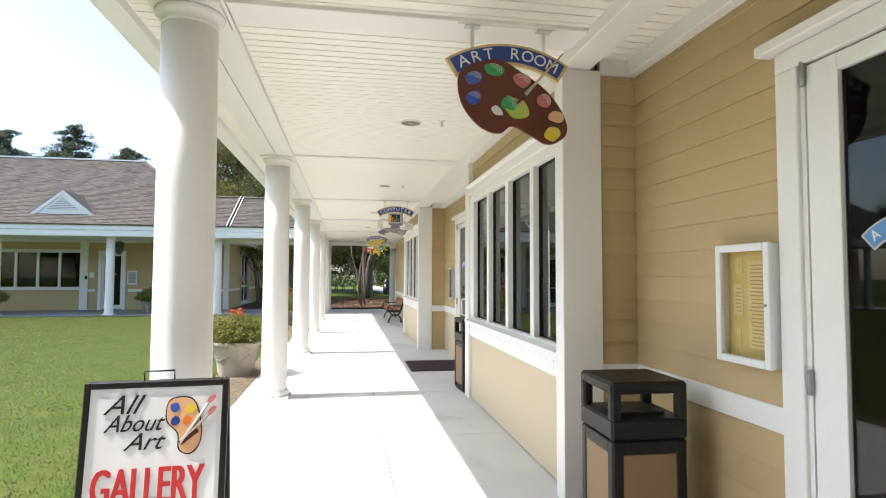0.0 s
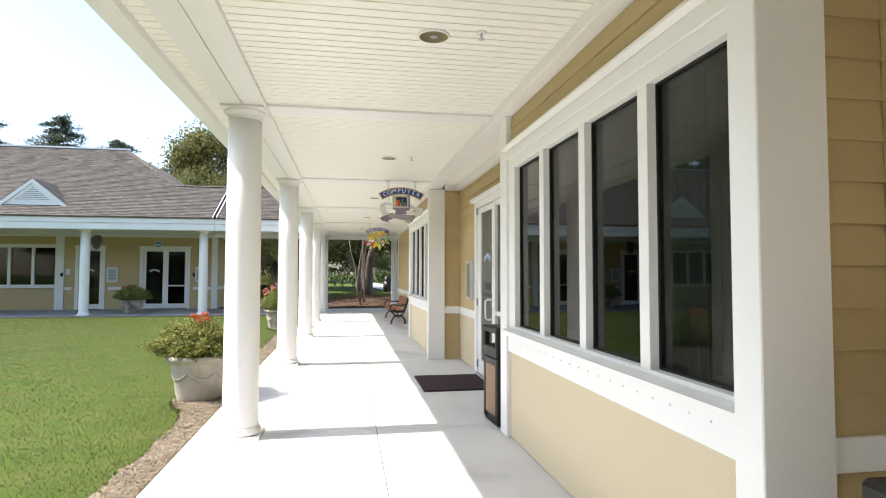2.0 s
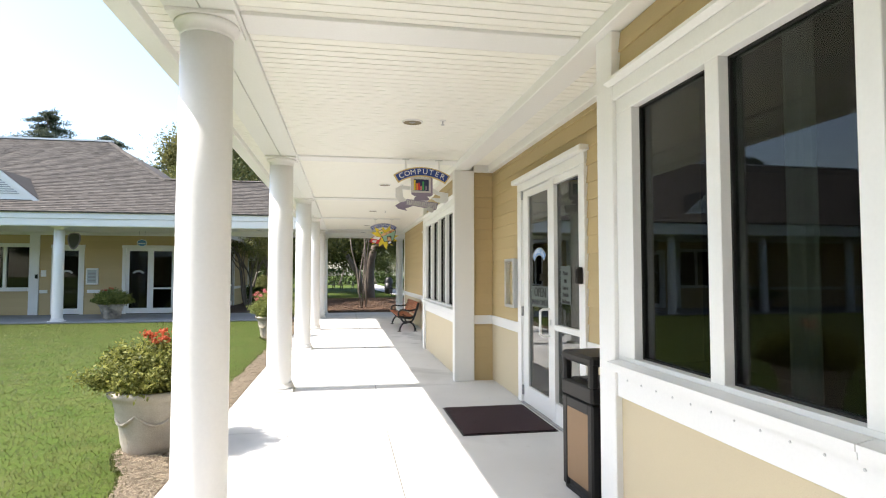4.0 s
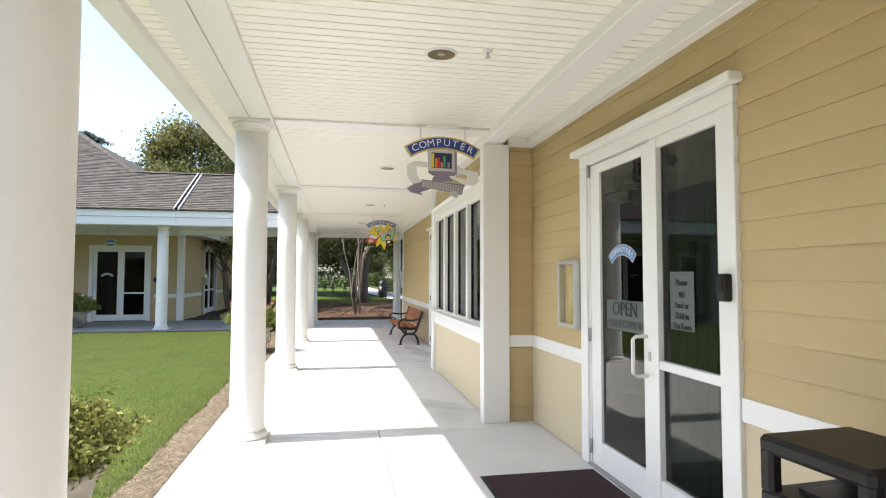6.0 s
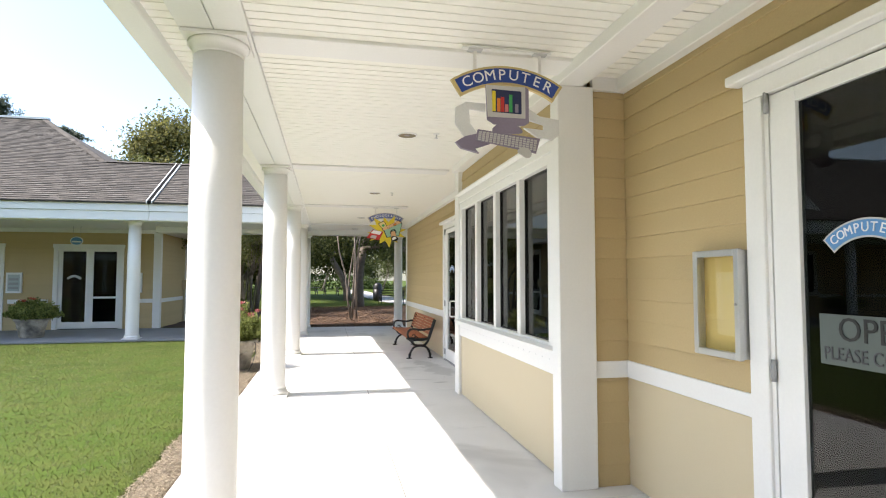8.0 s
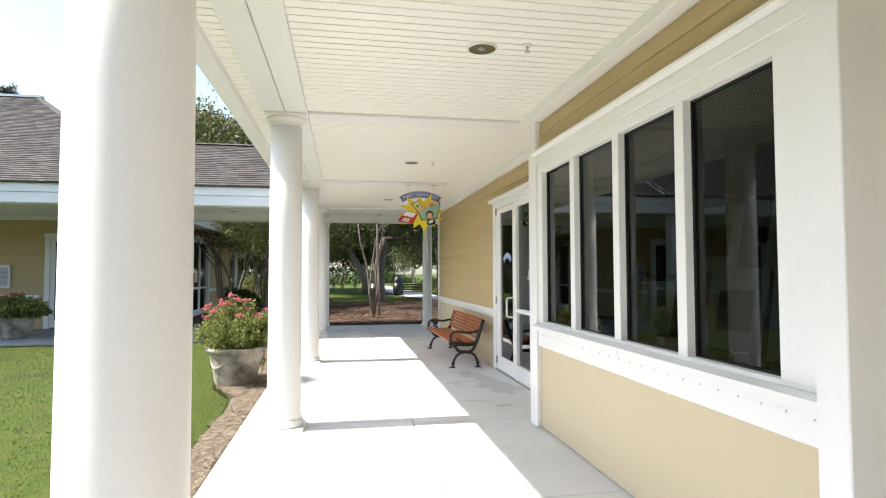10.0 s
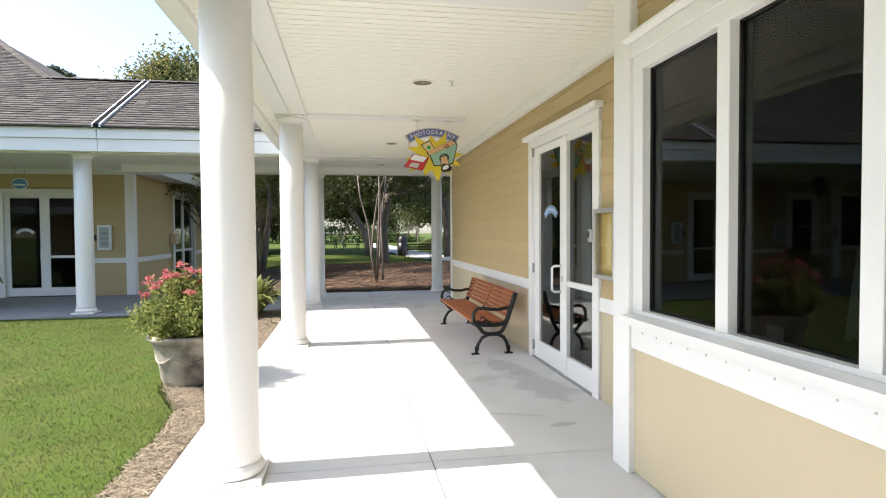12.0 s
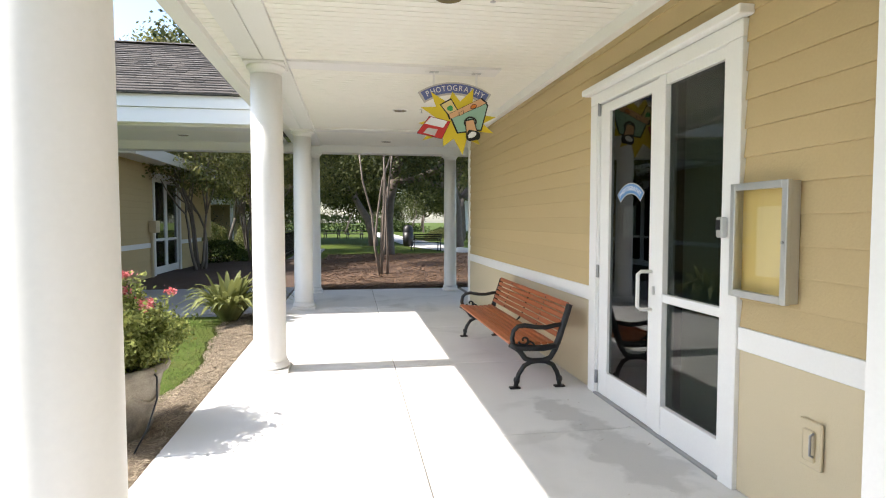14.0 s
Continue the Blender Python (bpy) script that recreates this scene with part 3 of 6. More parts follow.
    structure("ceiling_room_%d" % (n + 1), boxed(2.14, 7.6, a, b, 2.95, 3.05), M_ROOM, "plain room ceiling, near-black for the unlit interior", "ceiling")


def glazed_door(far, n, host_x=1.985):
    """A white aluminium door leaf with a fixed side light, set in a cased opening."""
    near = far - DOOR_W
    d = thing("door_%d" % n, "closed white-framed glass door with a fixed side light", "door", kind="structure")
    part("casing", boxed(1.938, 2.06, far - 0.13, far, 0, 2.50, bevel=0.004), M_WHITE, d)
    part("casing", boxed(1.938, 2.06, near, near + 0.13, 0, 2.50, bevel=0.004), M_WHITE, d)
    part("header", boxed(1.938, 2.06, near, far, 2.502, 2.60, bevel=0.004), M_WHITE, d)
    part("header_cap", boxed(1.875, 1.97, near - 0.05, far + 0.06, 2.602, 2.655, bevel=0.006), M_WHITE, d)
    part("threshold", boxed(1.93, 2.10, near + 0.13, far - 0.13, 0, 0.016, bevel=0.003), M_GREY, d)
    hinge, lock = far - 0.16, far - 1.08
    part("jamb", boxed(1.958, 2.05, hinge + 0.004, far - 0.13, 0.016, 2.50), M_WHITE, d)
    leaf = thing("leaf", "", "")
    leaf.parent = d
    g0, g1 = lock + 0.10, hinge - 0.165
    part("stile", boxed(1.962, 2.006, g1, hinge, 0.018, 2.492, bevel=0.003), M_WHITE, leaf)
    part("stile", boxed(1.962, 2.006, lock, g0, 0.018, 2.492, bevel=0.003), M_WHITE, leaf)
    part("top_rail", boxed(1.963, 2.005, g0, g1, 2.415, 2.491, bevel=0.002), M_WHITE, leaf)
    part("bottom_rail", boxed(1.963, 2.005, g0, g1, 0.019, 0.225, bevel=0.002), M_WHITE, leaf)
    o = part("pane", boxed(1.984, 1.990, g0, g1, 0.225, 2.415), M_GLASS, leaf, "tinted reflecting glass")
    o.visible_shadow = False
    hb = bmesh.new()
    y = lock + 0.055
    tube(hb, [(1.962, y, 0.875), (1.885, y + 0.01, 0.875), (1.862, y + 0.014, 0.895), (1.862, y + 0.014, 1.127), (1.885, y + 0.01, 1.147), (1.962, y, 1.147)], 0.0135, 10)
    part("pull_handle", hb, M_WHITE, leaf, "white pull handle")
    part("lock_plate", boxed(1.954, 1.962, lock + 0.012, lock + 0.040, 0.985, 1.045, bevel=0.002), M_SILVER, leaf)
    for z in (0.10, 1.02, 2.40):
        k = bmesh.new()
        tube(k, [(1.948, hinge + 0.004, z), (1.948, hinge + 0.004, z + 0.11)], 0.014, 10)
        part("hinge", k, M_GREY, d)
    m0 = lock - 0.092
    part("mullion", boxed(1.955, 2.05, m0, lock - 0.004, 0.016, 2.50, bevel=0.003), M_WHITE, d)
    s0, s1 = near + 0.17, m0
    part("side_jamb", boxed(1.957, 2.05, near + 0.13, s0, 0.016, 2.50), M_WHITE, d)
    part("side_top_rail", boxed(1.964, 2.04, s0, s1, 2.43, 2.50), M_WHITE, d)
    part("side_mid_rail", boxed(1.960, 2.04, s0, s1, 0.945, 1.002, bevel=0.003), M_WHITE, d)
    part("side_bottom_rail", boxed(1.960, 2.04, s0, s1, 0.016, 0.22, bevel=0.003), M_WHITE, d)
    for z0, z1 in ((0.22, 0.945), (1.002, 2.43)):
        o = part("pane", boxed(1.995, 2.001, s0, s1, z0, z1), M_GLASS, d, "tinted reflecting glass")
        o.visible_shadow = False
    return d, (g0 + g1) / 2, (s0 + s1) / 2


doors = [glazed_door(e, i + 1) for i, e in enumerate(DOORS)]


# ---- columns ----
def column(h=3.05):
    c = thing("column", "round white porch column on a square plinth", "column", "porch columns")
    part("plinth", boxed(-0.195, 0.195, -0.195, 0.195, 0, 0.03, bevel=0.005), M_COLUMN, c)
    part("base", lathe(bmesh.new(), ((0.0, 0.031), (0.180, 0.031), (0.190, 0.048), (0.188, 0.070), (0.182, 0.082), (0.174, 0.088), (0.172, 0.105), (0.0, 0.105)), 40), M_COLUMN, c)
    part("shaft", lathe(bmesh.new(), ((0.0, 0.106), (0.168, 0.106), (0.160, 0.14), (0.158, 1.0), (0.156, 2.0), (0.151, h - 0.09), (0.0, h - 0.09)), 40), M_COLUMN, c)
    part("abacus", boxed(-0.192, 0.192, -0.192, 0.192, h - 0.005, h + 0.019, bevel=0.003), M_COLUMN, c)
    part("capital", lathe(bmesh.new(), ((0.0, h - 0.089), (0.154, h - 0.089), (0.157, h - 0.080), (0.153, h - 0.070), (0.158, h - 0.050), (0.172, h - 0.034), (0.186, h - 0.028), (0.189, h - 0.012), (0.185, h - 0.006), (0.0, h - 0.006)), 40), M_COLUMN, c)
    return c


first = column(3.032)
first.matrix_basis = pose(COL_X, COL_Y[0], 0)
for y in COL_Y[1:]:
    copy_thing(first, pose(COL_X, y, 0))
for x in (-5.22, -9.21, -13.20, -17.19, -21.18):
    copy_thing(first, pose(x, 24.08, -0.004))
end_post = column(2.909)
end_post.matrix_basis = pose(1.98, 26.34, 0) @ Matrix.Diagonal((0.85, 0.85, 1, 1))
copy_thing(end_post, pose(-0.93, 26.34, 0))


# ---- north building ----
NY, NX = 27.42, -5.50
house = thing("house", "tan lap-sided building with a grey-brown hipped roof", "building")
nwalls = []


def house_wall(*size):
    nwalls.append(part("wall", boxed(*size), M_TAN, house))


NOPEN = [(-8.50, -6.53, 2.56), (-10.95, -9.83, 2.56)]
NWIN = (-15.12, -11.68, 1.02, 2.53)
xs = [-24.0, NWIN[0], NWIN[1], NOPEN[1][0], NOPEN[1][1], NOPEN[0][0], NOPEN[0][1], NX]
for i in range(0, 7):
    a, b = xs[i], xs[i + 1]
    z0, z1 = ((None, None), (NWIN[2], NWIN[3]), (None, None), (0, 2.56), (None, None), (0, 2.56), (None, None))[i]
    if z0 is None:
        house_wall(a, b, NY, NY + 0.15, -0.1, 3.12)
    else:
        house_wall(a, b, NY, NY + 0.15, z1, 3.12)
        if z0 > 0:
            house_wall(a, b, NY, NY + 0.15, -0.1, z0)
SIDE = (30.72, 32.95, 2.70)
house_wall(NX - 0.15, NX, NY + 0.15, SIDE[0], -0.1, 3.12)
house_wall(NX - 0.15, NX, SIDE[0], SIDE[1], SIDE[2], 3.12)
house_wall(NX - 0.15, NX, SIDE[1], 35.5, -0.1, 3.12)
house_wall(-24.15, -24.0, NY, 40.0, -0.1, 3.12)
house_wall(-24.0, NX - 0.15, 35.5, 35.65, -0.1, 3.12)
nwall = nwalls[0]


def north_siding(x0, x1, z0, z1):
    flip = Matrix.Translation((x0, NY, 0)) @ Matrix.Rotation(radians(90), 4, "Z") @ Matrix.Diagonal((1, -1, 1, 1))
    siding(nwall, 0, 0, x1 - x0, z0, z1, flip=flip)


for a, b in ((-24, -15.12), (-15.12, -11.68), (-11.68, -10.95), (-9.83, -8.50), (-6.53, NX - 0.12)):
    north_siding(a, b, 0, 0.80)
    if not (a == -15.12):
        north_siding(a, b, 0.92, 3.0)
for a, b in ((-15.12, -11.68), (-10.95, -9.83), (-8.50, -6.53)):
    north_siding(a, b, 2.66, 3.0)
side_m = Matrix.Translation((NX, 0, 0)) @ Matrix.Diagonal((-1, 1, 1, 1))
for a, b in ((NY + 0.02, SIDE[0] - 0.1), (SIDE[1] + 0.1, 37.0)):
    for z0, z1 in ((0, 0.80), (0.92, 3.0)):
        siding(nwall, 0, 0, b - a, z0, z1, flip=side_m @ Matrix.Translation((0, a, 0)))
for a, b in ((-24, -15.2), (-11.34, -11.07), (-9.71, -8.63), (-6.41, NX - 0.18)):
    part("band_board", boxed(a, b, NY - 0.036, NY - 0.002, 0.80, 0.925), M_WHITE, house, "white band board")
part("side_band_board", boxed(NX + 0.002, NX + 0.036, NY + 0.05, SIDE[0] - 0.12, 0.80, 0.925), M_WHITE, house, "white band board")
part("side_band_board", boxed(NX + 0.002, NX + 0.036, SIDE[1] + 0.12, 35.5, 0.80, 0.925), M_WHITE, house, "white band board")
part("corner_board", boxed(NX - 0.17, NX + 0.045, NY - 0.045, NY + 0.14, 0, 3.0, bevel=0.004), M_WHITE, house, "white corner board")
part("post_board", boxed(-11.69, -11.36, NY - 0.07, NY - 0.002, 0, 3.0, bevel=0.004), M_WHITE, house, "white post")
part("frieze", boxed(-24, NX + 0.05, NY - 0.05, NY - 0.001, 2.98, 3.10), M_WHITE, house, "white frieze board")
part("side_soffit", boxed(NX + 0.001, NX + 0.62, NY + 0.2, 35.6, 3.02, 3.10), M_WHITE, house, "white side soffit")
part("side_fascia", boxed(NX + 0.62, NX + 0.67, NY + 0.2, 35.6, 3.0, 3.28), M_WHITE, house, "white side fascia")


def house_door(x0, x1, ytop, two):
    """A glazed door of the far house, seen across the lawn."""
    d = thing("door", "", "")
    tagged(d, "closed white-framed double glass door")
    d.parent = house
    y = NY
    w = x1 - x0
    part("casing", boxed(x0 - 0.12, x0, y - 0.05, y + 0.1, 0, ytop), M_WHITE, d)
    part("casing", boxed(x1, x1 + 0.12, y - 0.05, y + 0.1, 0, ytop), M_WHITE, d)
    part("header", boxed(x0 - 0.14, x1 + 0.14, y - 0.06, y + 0.1, ytop, ytop + 0.12), M_WHITE, d)
    halves = ((x0, x0 + w / 2), (x0 + w / 2, x1)) if two else ((x0, x1),)
    for i, (a, b) in enumerate(halves):
        fr = bmesh.new()
        box(fr, a, a + 0.11, y + 0.02, y + 0.07, 0.02, ytop)
        box(fr, b - 0.10, b, y + 0.02, y + 0.07, 0.02, ytop)
        box(fr, a + 0.11, b - 0.10, y + 0.02, y + 0.07, 0.02, 0.22)
        box(fr, a + 0.11, b - 0.10, y + 0.02, y + 0.07, ytop - 0.10, ytop)
        if i == 1:
            box(fr, a + 0.11, b - 0.10, y + 0.02, y + 0.07, 0.94, 1.0)
        part("frame", fr, M_WHITE, d)
        o = part("pane", boxed(a + 0.11, b - 0.10, y + 0.045, y + 0.05, 0.22, ytop - 0.10), M_GLASS, d)
        o.visible_shadow = False
    hb = bmesh.new()
    hx = x0 + w / 2 - 0.06 if two else x0 + 0.08
    tube(hb, [(hx, y + 0.02, 0.88), (hx, y - 0.05, 0.89), (hx, y - 0.05, 1.13), (hx, y + 0.02, 1.14)], 0.014, 6)
    part("pull_handle", hb, M_WHITE, d)
    return d


house_door(-8.38, -6.65, 2.50, True)
house_door(-10.83, -9.95, 2.50, False)
# side door of the house
sd = thing("side_door", "", "")
tagged(sd, "white-framed double glass side door")
sd.parent = house
for a, b in ((SIDE[0] - 0.12, SIDE[0]), (SIDE[1], SIDE[1] + 0.12)):
    part("casing", boxed(NX - 0.1, NX + 0.045, a, b, 0, SIDE[2]), M_WHITE, sd)
part("header", boxed(NX - 0.1, NX + 0.05, SIDE[0] - 0.14, SIDE[1] + 0.14, SIDE[2], SIDE[2] + 0.14), M_WHITE, sd)
ms = (SIDE[0] + SIDE[1]) / 2
for a, b in ((SIDE[0], ms), (ms, SIDE[1])):
    fr = bmesh.new()
    box(fr, NX - 0.07, NX - 0.02, a, a + 0.1, 0.02, SIDE[2])
    box(fr, NX - 0.07, NX - 0.02, b - 0.1, b, 0.02, SIDE[2])
    for z0, z1 in ((0.02, 0.22), (0.95, 1.02), (SIDE[2] - 0.1, SIDE[2])):
        box(fr, NX - 0.07, NX - 0.02, a + 0.1, b - 0.1, z0, z1)
    part("frame", fr, M_WHITE, sd)
    o = part("pane", boxed(NX - 0.05, NX - 0.045, a + 0.1, b - 0.1, 0.22, SIDE[2] - 0.1), M_GLASS, sd)
    o.visible_shadow = False
# window of the house
hw = thing("window", "", "")
tagged(hw, "white-framed row of four dark panes")
hw.parent = house
part("sill", boxed(-15.2, -11.70, NY - 0.10, NY + 0.1, 0.88, 1.02, bevel=0.004), M_WHITE, hw)
part("head", boxed(-15.2, -11.70, NY - 0.06, NY + 0.1, 2.52, 2.66, bevel=0.004), M_WHITE, hw)
wx = [-15.12 + 0.866 * k for k in range(5)]
for k, x in enumerate(wx):
    part("mullion", boxed(x - 0.05, x + 0.05, NY - 0.03, NY + 0.09, 1.02, 2.52), M_WHITE, hw)
for a, b in zip(wx, wx[1:]):
    o = part("pane", boxed(a + 0.05, b - 0.05, NY + 0.045, NY + 0.05, 1.02, 2.52), M_GLASS, hw)
    o.visible_shadow = False
hr = bmesh.new()
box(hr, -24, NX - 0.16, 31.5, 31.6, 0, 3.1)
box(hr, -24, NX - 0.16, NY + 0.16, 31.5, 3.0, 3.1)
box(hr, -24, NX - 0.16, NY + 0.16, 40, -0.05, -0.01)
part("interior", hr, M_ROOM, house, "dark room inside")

# roof of the house: courses of shingle tabs with hips
EAVE_Y, EAVE_Z, RISE = 23.47, 3.475, 0.55
RIDGE_Y, RIDGE_X, LINK_Y = 30.2, -10.1, 26.25
RIDGE_Z = EAVE_Z + RISE * (RIDGE_Y - EAVE_Y)
LINK_Z = EAVE_Z + RISE * (LINK_Y - EAVE_Y)
core = bmesh.new()


def quad(bm, *ps):
    bm.faces.new([bm.verts.new(p) for p in ps])


hx1 = -6.75
d_ = 0.03
quad(core, (-24, EAVE_Y, EAVE_Z - d_), (hx1, EAVE_Y, EAVE_Z - d_), (hx1, LINK_Y, LINK_Z - d_), (RIDGE_X, RIDGE_Y, RIDGE_Z - d_), (-24, RIDGE_Y, RIDGE_Z - d_))
quad(core, (hx1, EAVE_Y, EAVE_Z - d_), (0.4, EAVE_Y, EAVE_Z - d_), (0.4, LINK_Y, LINK_Z - d_), (hx1, LINK_Y, LINK_Z - d_))
quad(core, (hx1, LINK_Y, LINK_Z - d_), (0.4, LINK_Y, LINK_Z - d_), (0.4, 27.5, 3.42), (hx1, 27.5, 3.42))
quad(core, (hx1, LINK_Y, LINK_Z - d_), (-4.9, 40, 3.3), (RIDGE_X, 37, RIDGE_Z - d_), (RIDGE_X, RIDGE_Y, RIDGE_Z - d_))
quad(core, (-24, RIDGE_Y, RIDGE_Z - d_), (RIDGE_X, RIDGE_Y, RIDGE_Z - d_), (RIDGE_X, 37, RIDGE_Z - d_), (-24, 37, RIDGE_Z - d_ - 2))
roof = part("roof", core, M_SHINGLE, house, "weathered grey-brown shingle roof")
rng = np.random.default_rng(3)
tabs = []
sl = math.hypot(1, RISE)
course, tab = 0.14, 0.21
row = 0
vmax = (RIDGE_Y - EAVE_Y) * sl
v_ = 0.0
while v_ < vmax:
    y0, y1 = EAVE_Y + v_ / sl, EAVE_Y + (v_ + course * 1.05) / sl
    ym = min(y1, RIDGE_Y)
    right = 0.3 if ym < LINK_Y else hx1 + (RIDGE_X - hx1) * (ym - LINK_Y) / (RIDGE_Y - LINK_Y)
    x = -24.0 + (row % 3) * 0.11
    while x < right:
        w = tab * rng.uniform(0.75, 1.2)
        e = min(x + w, right)
        t0 = 0.014 + rng.uniform(0, 0.012)
        z0, z1 = EAVE_Z + RISE * (y0 - EAVE_Y), EAVE_Z + RISE * (ym - EAVE_Y)
        tabs += [(x, y0, z0 + t0), (e - 0.006, y0, z0 + t0), (e - 0.006, ym, z1 + 0.002), (x, ym, z1 + 0.002)]
        tabs += [(x, y0, z0 - 0.01), (e - 0.006, y0, z0 - 0.01), (e - 0.006, y0, z0 + t0), (x, y0, z0 + t0)]
        x = e + 0.0001
    v_ += course
    row += 1
sh = new("shingles", raw_mesh("shingles", tabs, len(tabs) // 4, 4, M_SHINGLE))
sh.parent = roof
tagged(sh, "weathered grey-brown shingle tabs", kind="stuff")
# ridge caps and the expansion strip between the two roofs
capb = bmesh.new()


def cap_run(p, q, step=0.22):
    p, q = Vector(p), Vector(q)
    n = int((q - p).length / step)
    for i in range(n):
        a, b = p.lerp(q, i / n), p.lerp(q, (i + 1.15) / n)
        s = (q - p).normalized().cross(Vector((0, 0, 1))).normalized() * 0.13
        up = Vector((0, 0, 0.03))
        lift = Vector((0, 0, 0.012))
        quad(capb, a + s - up, a + lift * 2, b + lift, b + s - up - lift)
        quad(capb, a + lift * 2, a - s - up, b - s - up - lift, b + lift)


cap_run((RIDGE_X, RIDGE_Y, RIDGE_Z + 0.02), (hx1, LINK_Y, LINK_Z + 0.02))
cap_run((hx1, LINK_Y, LINK_Z + 0.02), (0.4, LINK_Y, LINK_Z + 0.02))
tagged(part("ridge_capping", capb, M_SHINGLE, roof), kind="stuff")
part("ridge_vent", boxed(-24, RIDGE_X + 0.1, RIDGE_Y - 0.1, RIDGE_Y + 0.1, RIDGE_Z, RIDGE_Z + 0.07), M_WHITE, roof, "white ridge cap")
for off, mt, hh in ((-0.062, M_WHITE, 0.045), (0.062, M_WHITE, 0.045), (0.0, M_RUBBER, 0.047)):
    st = bmesh.new()
    wd = 0.014 if mt is M_WHITE else 0.047
    for (ya, za), (yb, zb) in (((EAVE_Y - 0.02, EAVE_Z), (LINK_Y, LINK_Z)),):
        x = -4.72 + off
        quad(st, (x - wd, ya, za + hh), (x + wd, ya, za + hh), (x + wd, yb, zb + hh), (x - wd, yb, zb + hh))
        quad(st, (x - wd, ya, za - 0.02), (x + wd, ya, za - 0.02), (x + wd, ya, za + hh), (x - wd, ya, za + hh))
        quad(st, (x + wd, ya, za - 0.02), (x + wd, yb, zb - 0.02), (x + wd, yb, zb + hh), (x + wd, ya, za + hh))
    part("joint_strip", st, mt, roof, "white-edged roof expansion joint" if mt is M_WHITE else "black joint gasket")


def dormer(xc):
    d = thing("dormer", "", "")
    tagged(d, "white triangular louvred dormer vent")
    d.parent = house
    hw_, yf = 1.13, 24.25
    z0 = EAVE_Z + RISE * (yf - EAVE_Y)
    z1 = z0 + 0.92
    bm = bmesh.new()
    plate(bm, ((xc - hw_, z0), (xc + hw_, z0), (xc, z1)), yf, yf + 0.04)
    part("gable_board", bm, M_WHITE, d)
    yb = EAVE_Y + (z1 - EAVE_Z) / RISE
    rf = bmesh.new()
    for s in (-1, 1):
        quad(rf, (xc + s * (hw_ + 0.08), yf - 0.06, z0 - 0.05), (xc, yf - 0.06, z1 + 0.04), (xc, yb + 0.1, z1 + 0.04), (xc + s * (hw_ + 0.08), yf + 0.1, z0 - 0.05))
    part("dormer_roof", rf, M_SHINGLE, d, "grey-brown shingles")
    for s in (-1, 1):
        rk = bmesh.new()
        plate(rk, ((xc + s * (hw_ + 0.06), z0 - 0.04), (xc + s * (hw_ - 0.14), z0 - 0.04), (xc, z1 - 0.12), (xc, z1 + 0.03)), yf - 0.05, yf - 0.002)
        part("rake_board", rk, M_WHITE, d)
    part("vent_back", plate(bmesh.new(), ((xc - 0.56, z0 + 0.2), (xc + 0.56, z0 + 0.2), (xc, z0 + 0.66)), yf - 0.012, yf - 0.003), M_GREY, d, "grey vent opening")
    for k in range(6):
        zz = z0 + 0.22 + 0.07 * k
        w = 0.55 * (1 - (zz - z0 - 0.2) / 0.46)
        if w > 0.04:
            part("louvre", boxed(xc - w, xc + w, yf - 0.04, yf - 0.014, zz, zz + 0.035), M_WHITE, d)


for xc in (-11.05, -19.2):
    dormer(xc)


# ---- hanging signs ----
HANG = 3.14      # ceiling height in a sign's own measure


def arc_band(cx, zc, r0, r1, half, steps=18):
    """Outline of a curved banner between two radii."""
    a = [math.pi / 2 + half * (1 - 2 * i / steps) for i in range(steps + 1)]
    return [(cx + r1 * math.cos(t), zc + r1 * math.sin(t)) for t in a] + [(cx + r0 * math.cos(t), zc + r0 * math.sin(t)) for t in reversed(a)]


def arc_text(word, cx, zc, r, half, size, y, material, parent, wide=None):
    n = len(word)
    for i, ch in enumerate(word):
        if ch == " ":
            continue
        t = math.pi / 2 + half * (1 - 2 * (i + 0.5) / n)
        me = text_mesh(ch, size, None, 0.0015)
        me.transform(Matrix.Diagonal((wide or 1.0, 1, 1, 1)))
        me.materials.append(material)
        ob = new("letter", me)
        ob.parent = parent
        ob.matrix_basis = Matrix.Translation((cx + r * math.cos(t), y, zc + r * math.sin(t))) @ Matrix.Rotation(-(t - math.pi / 2), 4, "Y")


def hanging_sign(kind, label, y, word, edge, field, ink, cx=0.955, top=3.02, shift=0.0):
    """A flat painted board under a curved banner, hung from the ceiling by two straps."""
    s = thing("hanging_sign", label, "sign", "room signs")
    R, half = 0.76, 0.575
    zc = top - R
    part("banner", plate(bmesh.new(), arc_band(cx, zc, R - 0.135, R, half), y - 0.013, y + 0.013), edge, s, "gilt-edged curved banner")
    part("banner_field", plate(bmesh.new(), arc_band(cx, zc, R - 0.118, R - 0.017, half - 0.03), y - 0.0165, y - 0.012), field, s)
    arc_text(word, cx, zc, R - 0.068, half - 0.07, 0.105 if len(word) < 10 else 0.085, y - 0.018, ink, s, 1.05 if len(word) < 10 else 0.9)
    part("ceiling_plate", boxed(cx - 0.33, cx + 0.33, y - 0.02, y + 0.02, HANG - 0.013, HANG, bevel=0.002), M_WHITE, s)
    for dx in (-0.235, 0.245):
        zt = zc + math.sqrt(R * R - dx * dx)
        part("strap", boxed(cx + dx - 0.011, cx + dx + 0.011, y - 0.004, y + 0.004, zt - 0.03, HANG), M_WHITE, s)
        part("clip", boxed(cx + dx - 0.05, cx + dx + 0.05, y - 0.024, y + 0.024, HANG - 0.022, HANG - 0.012), M_SILVER, s)
    s.matrix_basis = Matrix.Translation((0.883 - 0.94 * 0.955 + shift, 0, 2.957 - 0.94 * 3.02)) @ Matrix.Diagonal((0.94, 1, 0.94, 1))
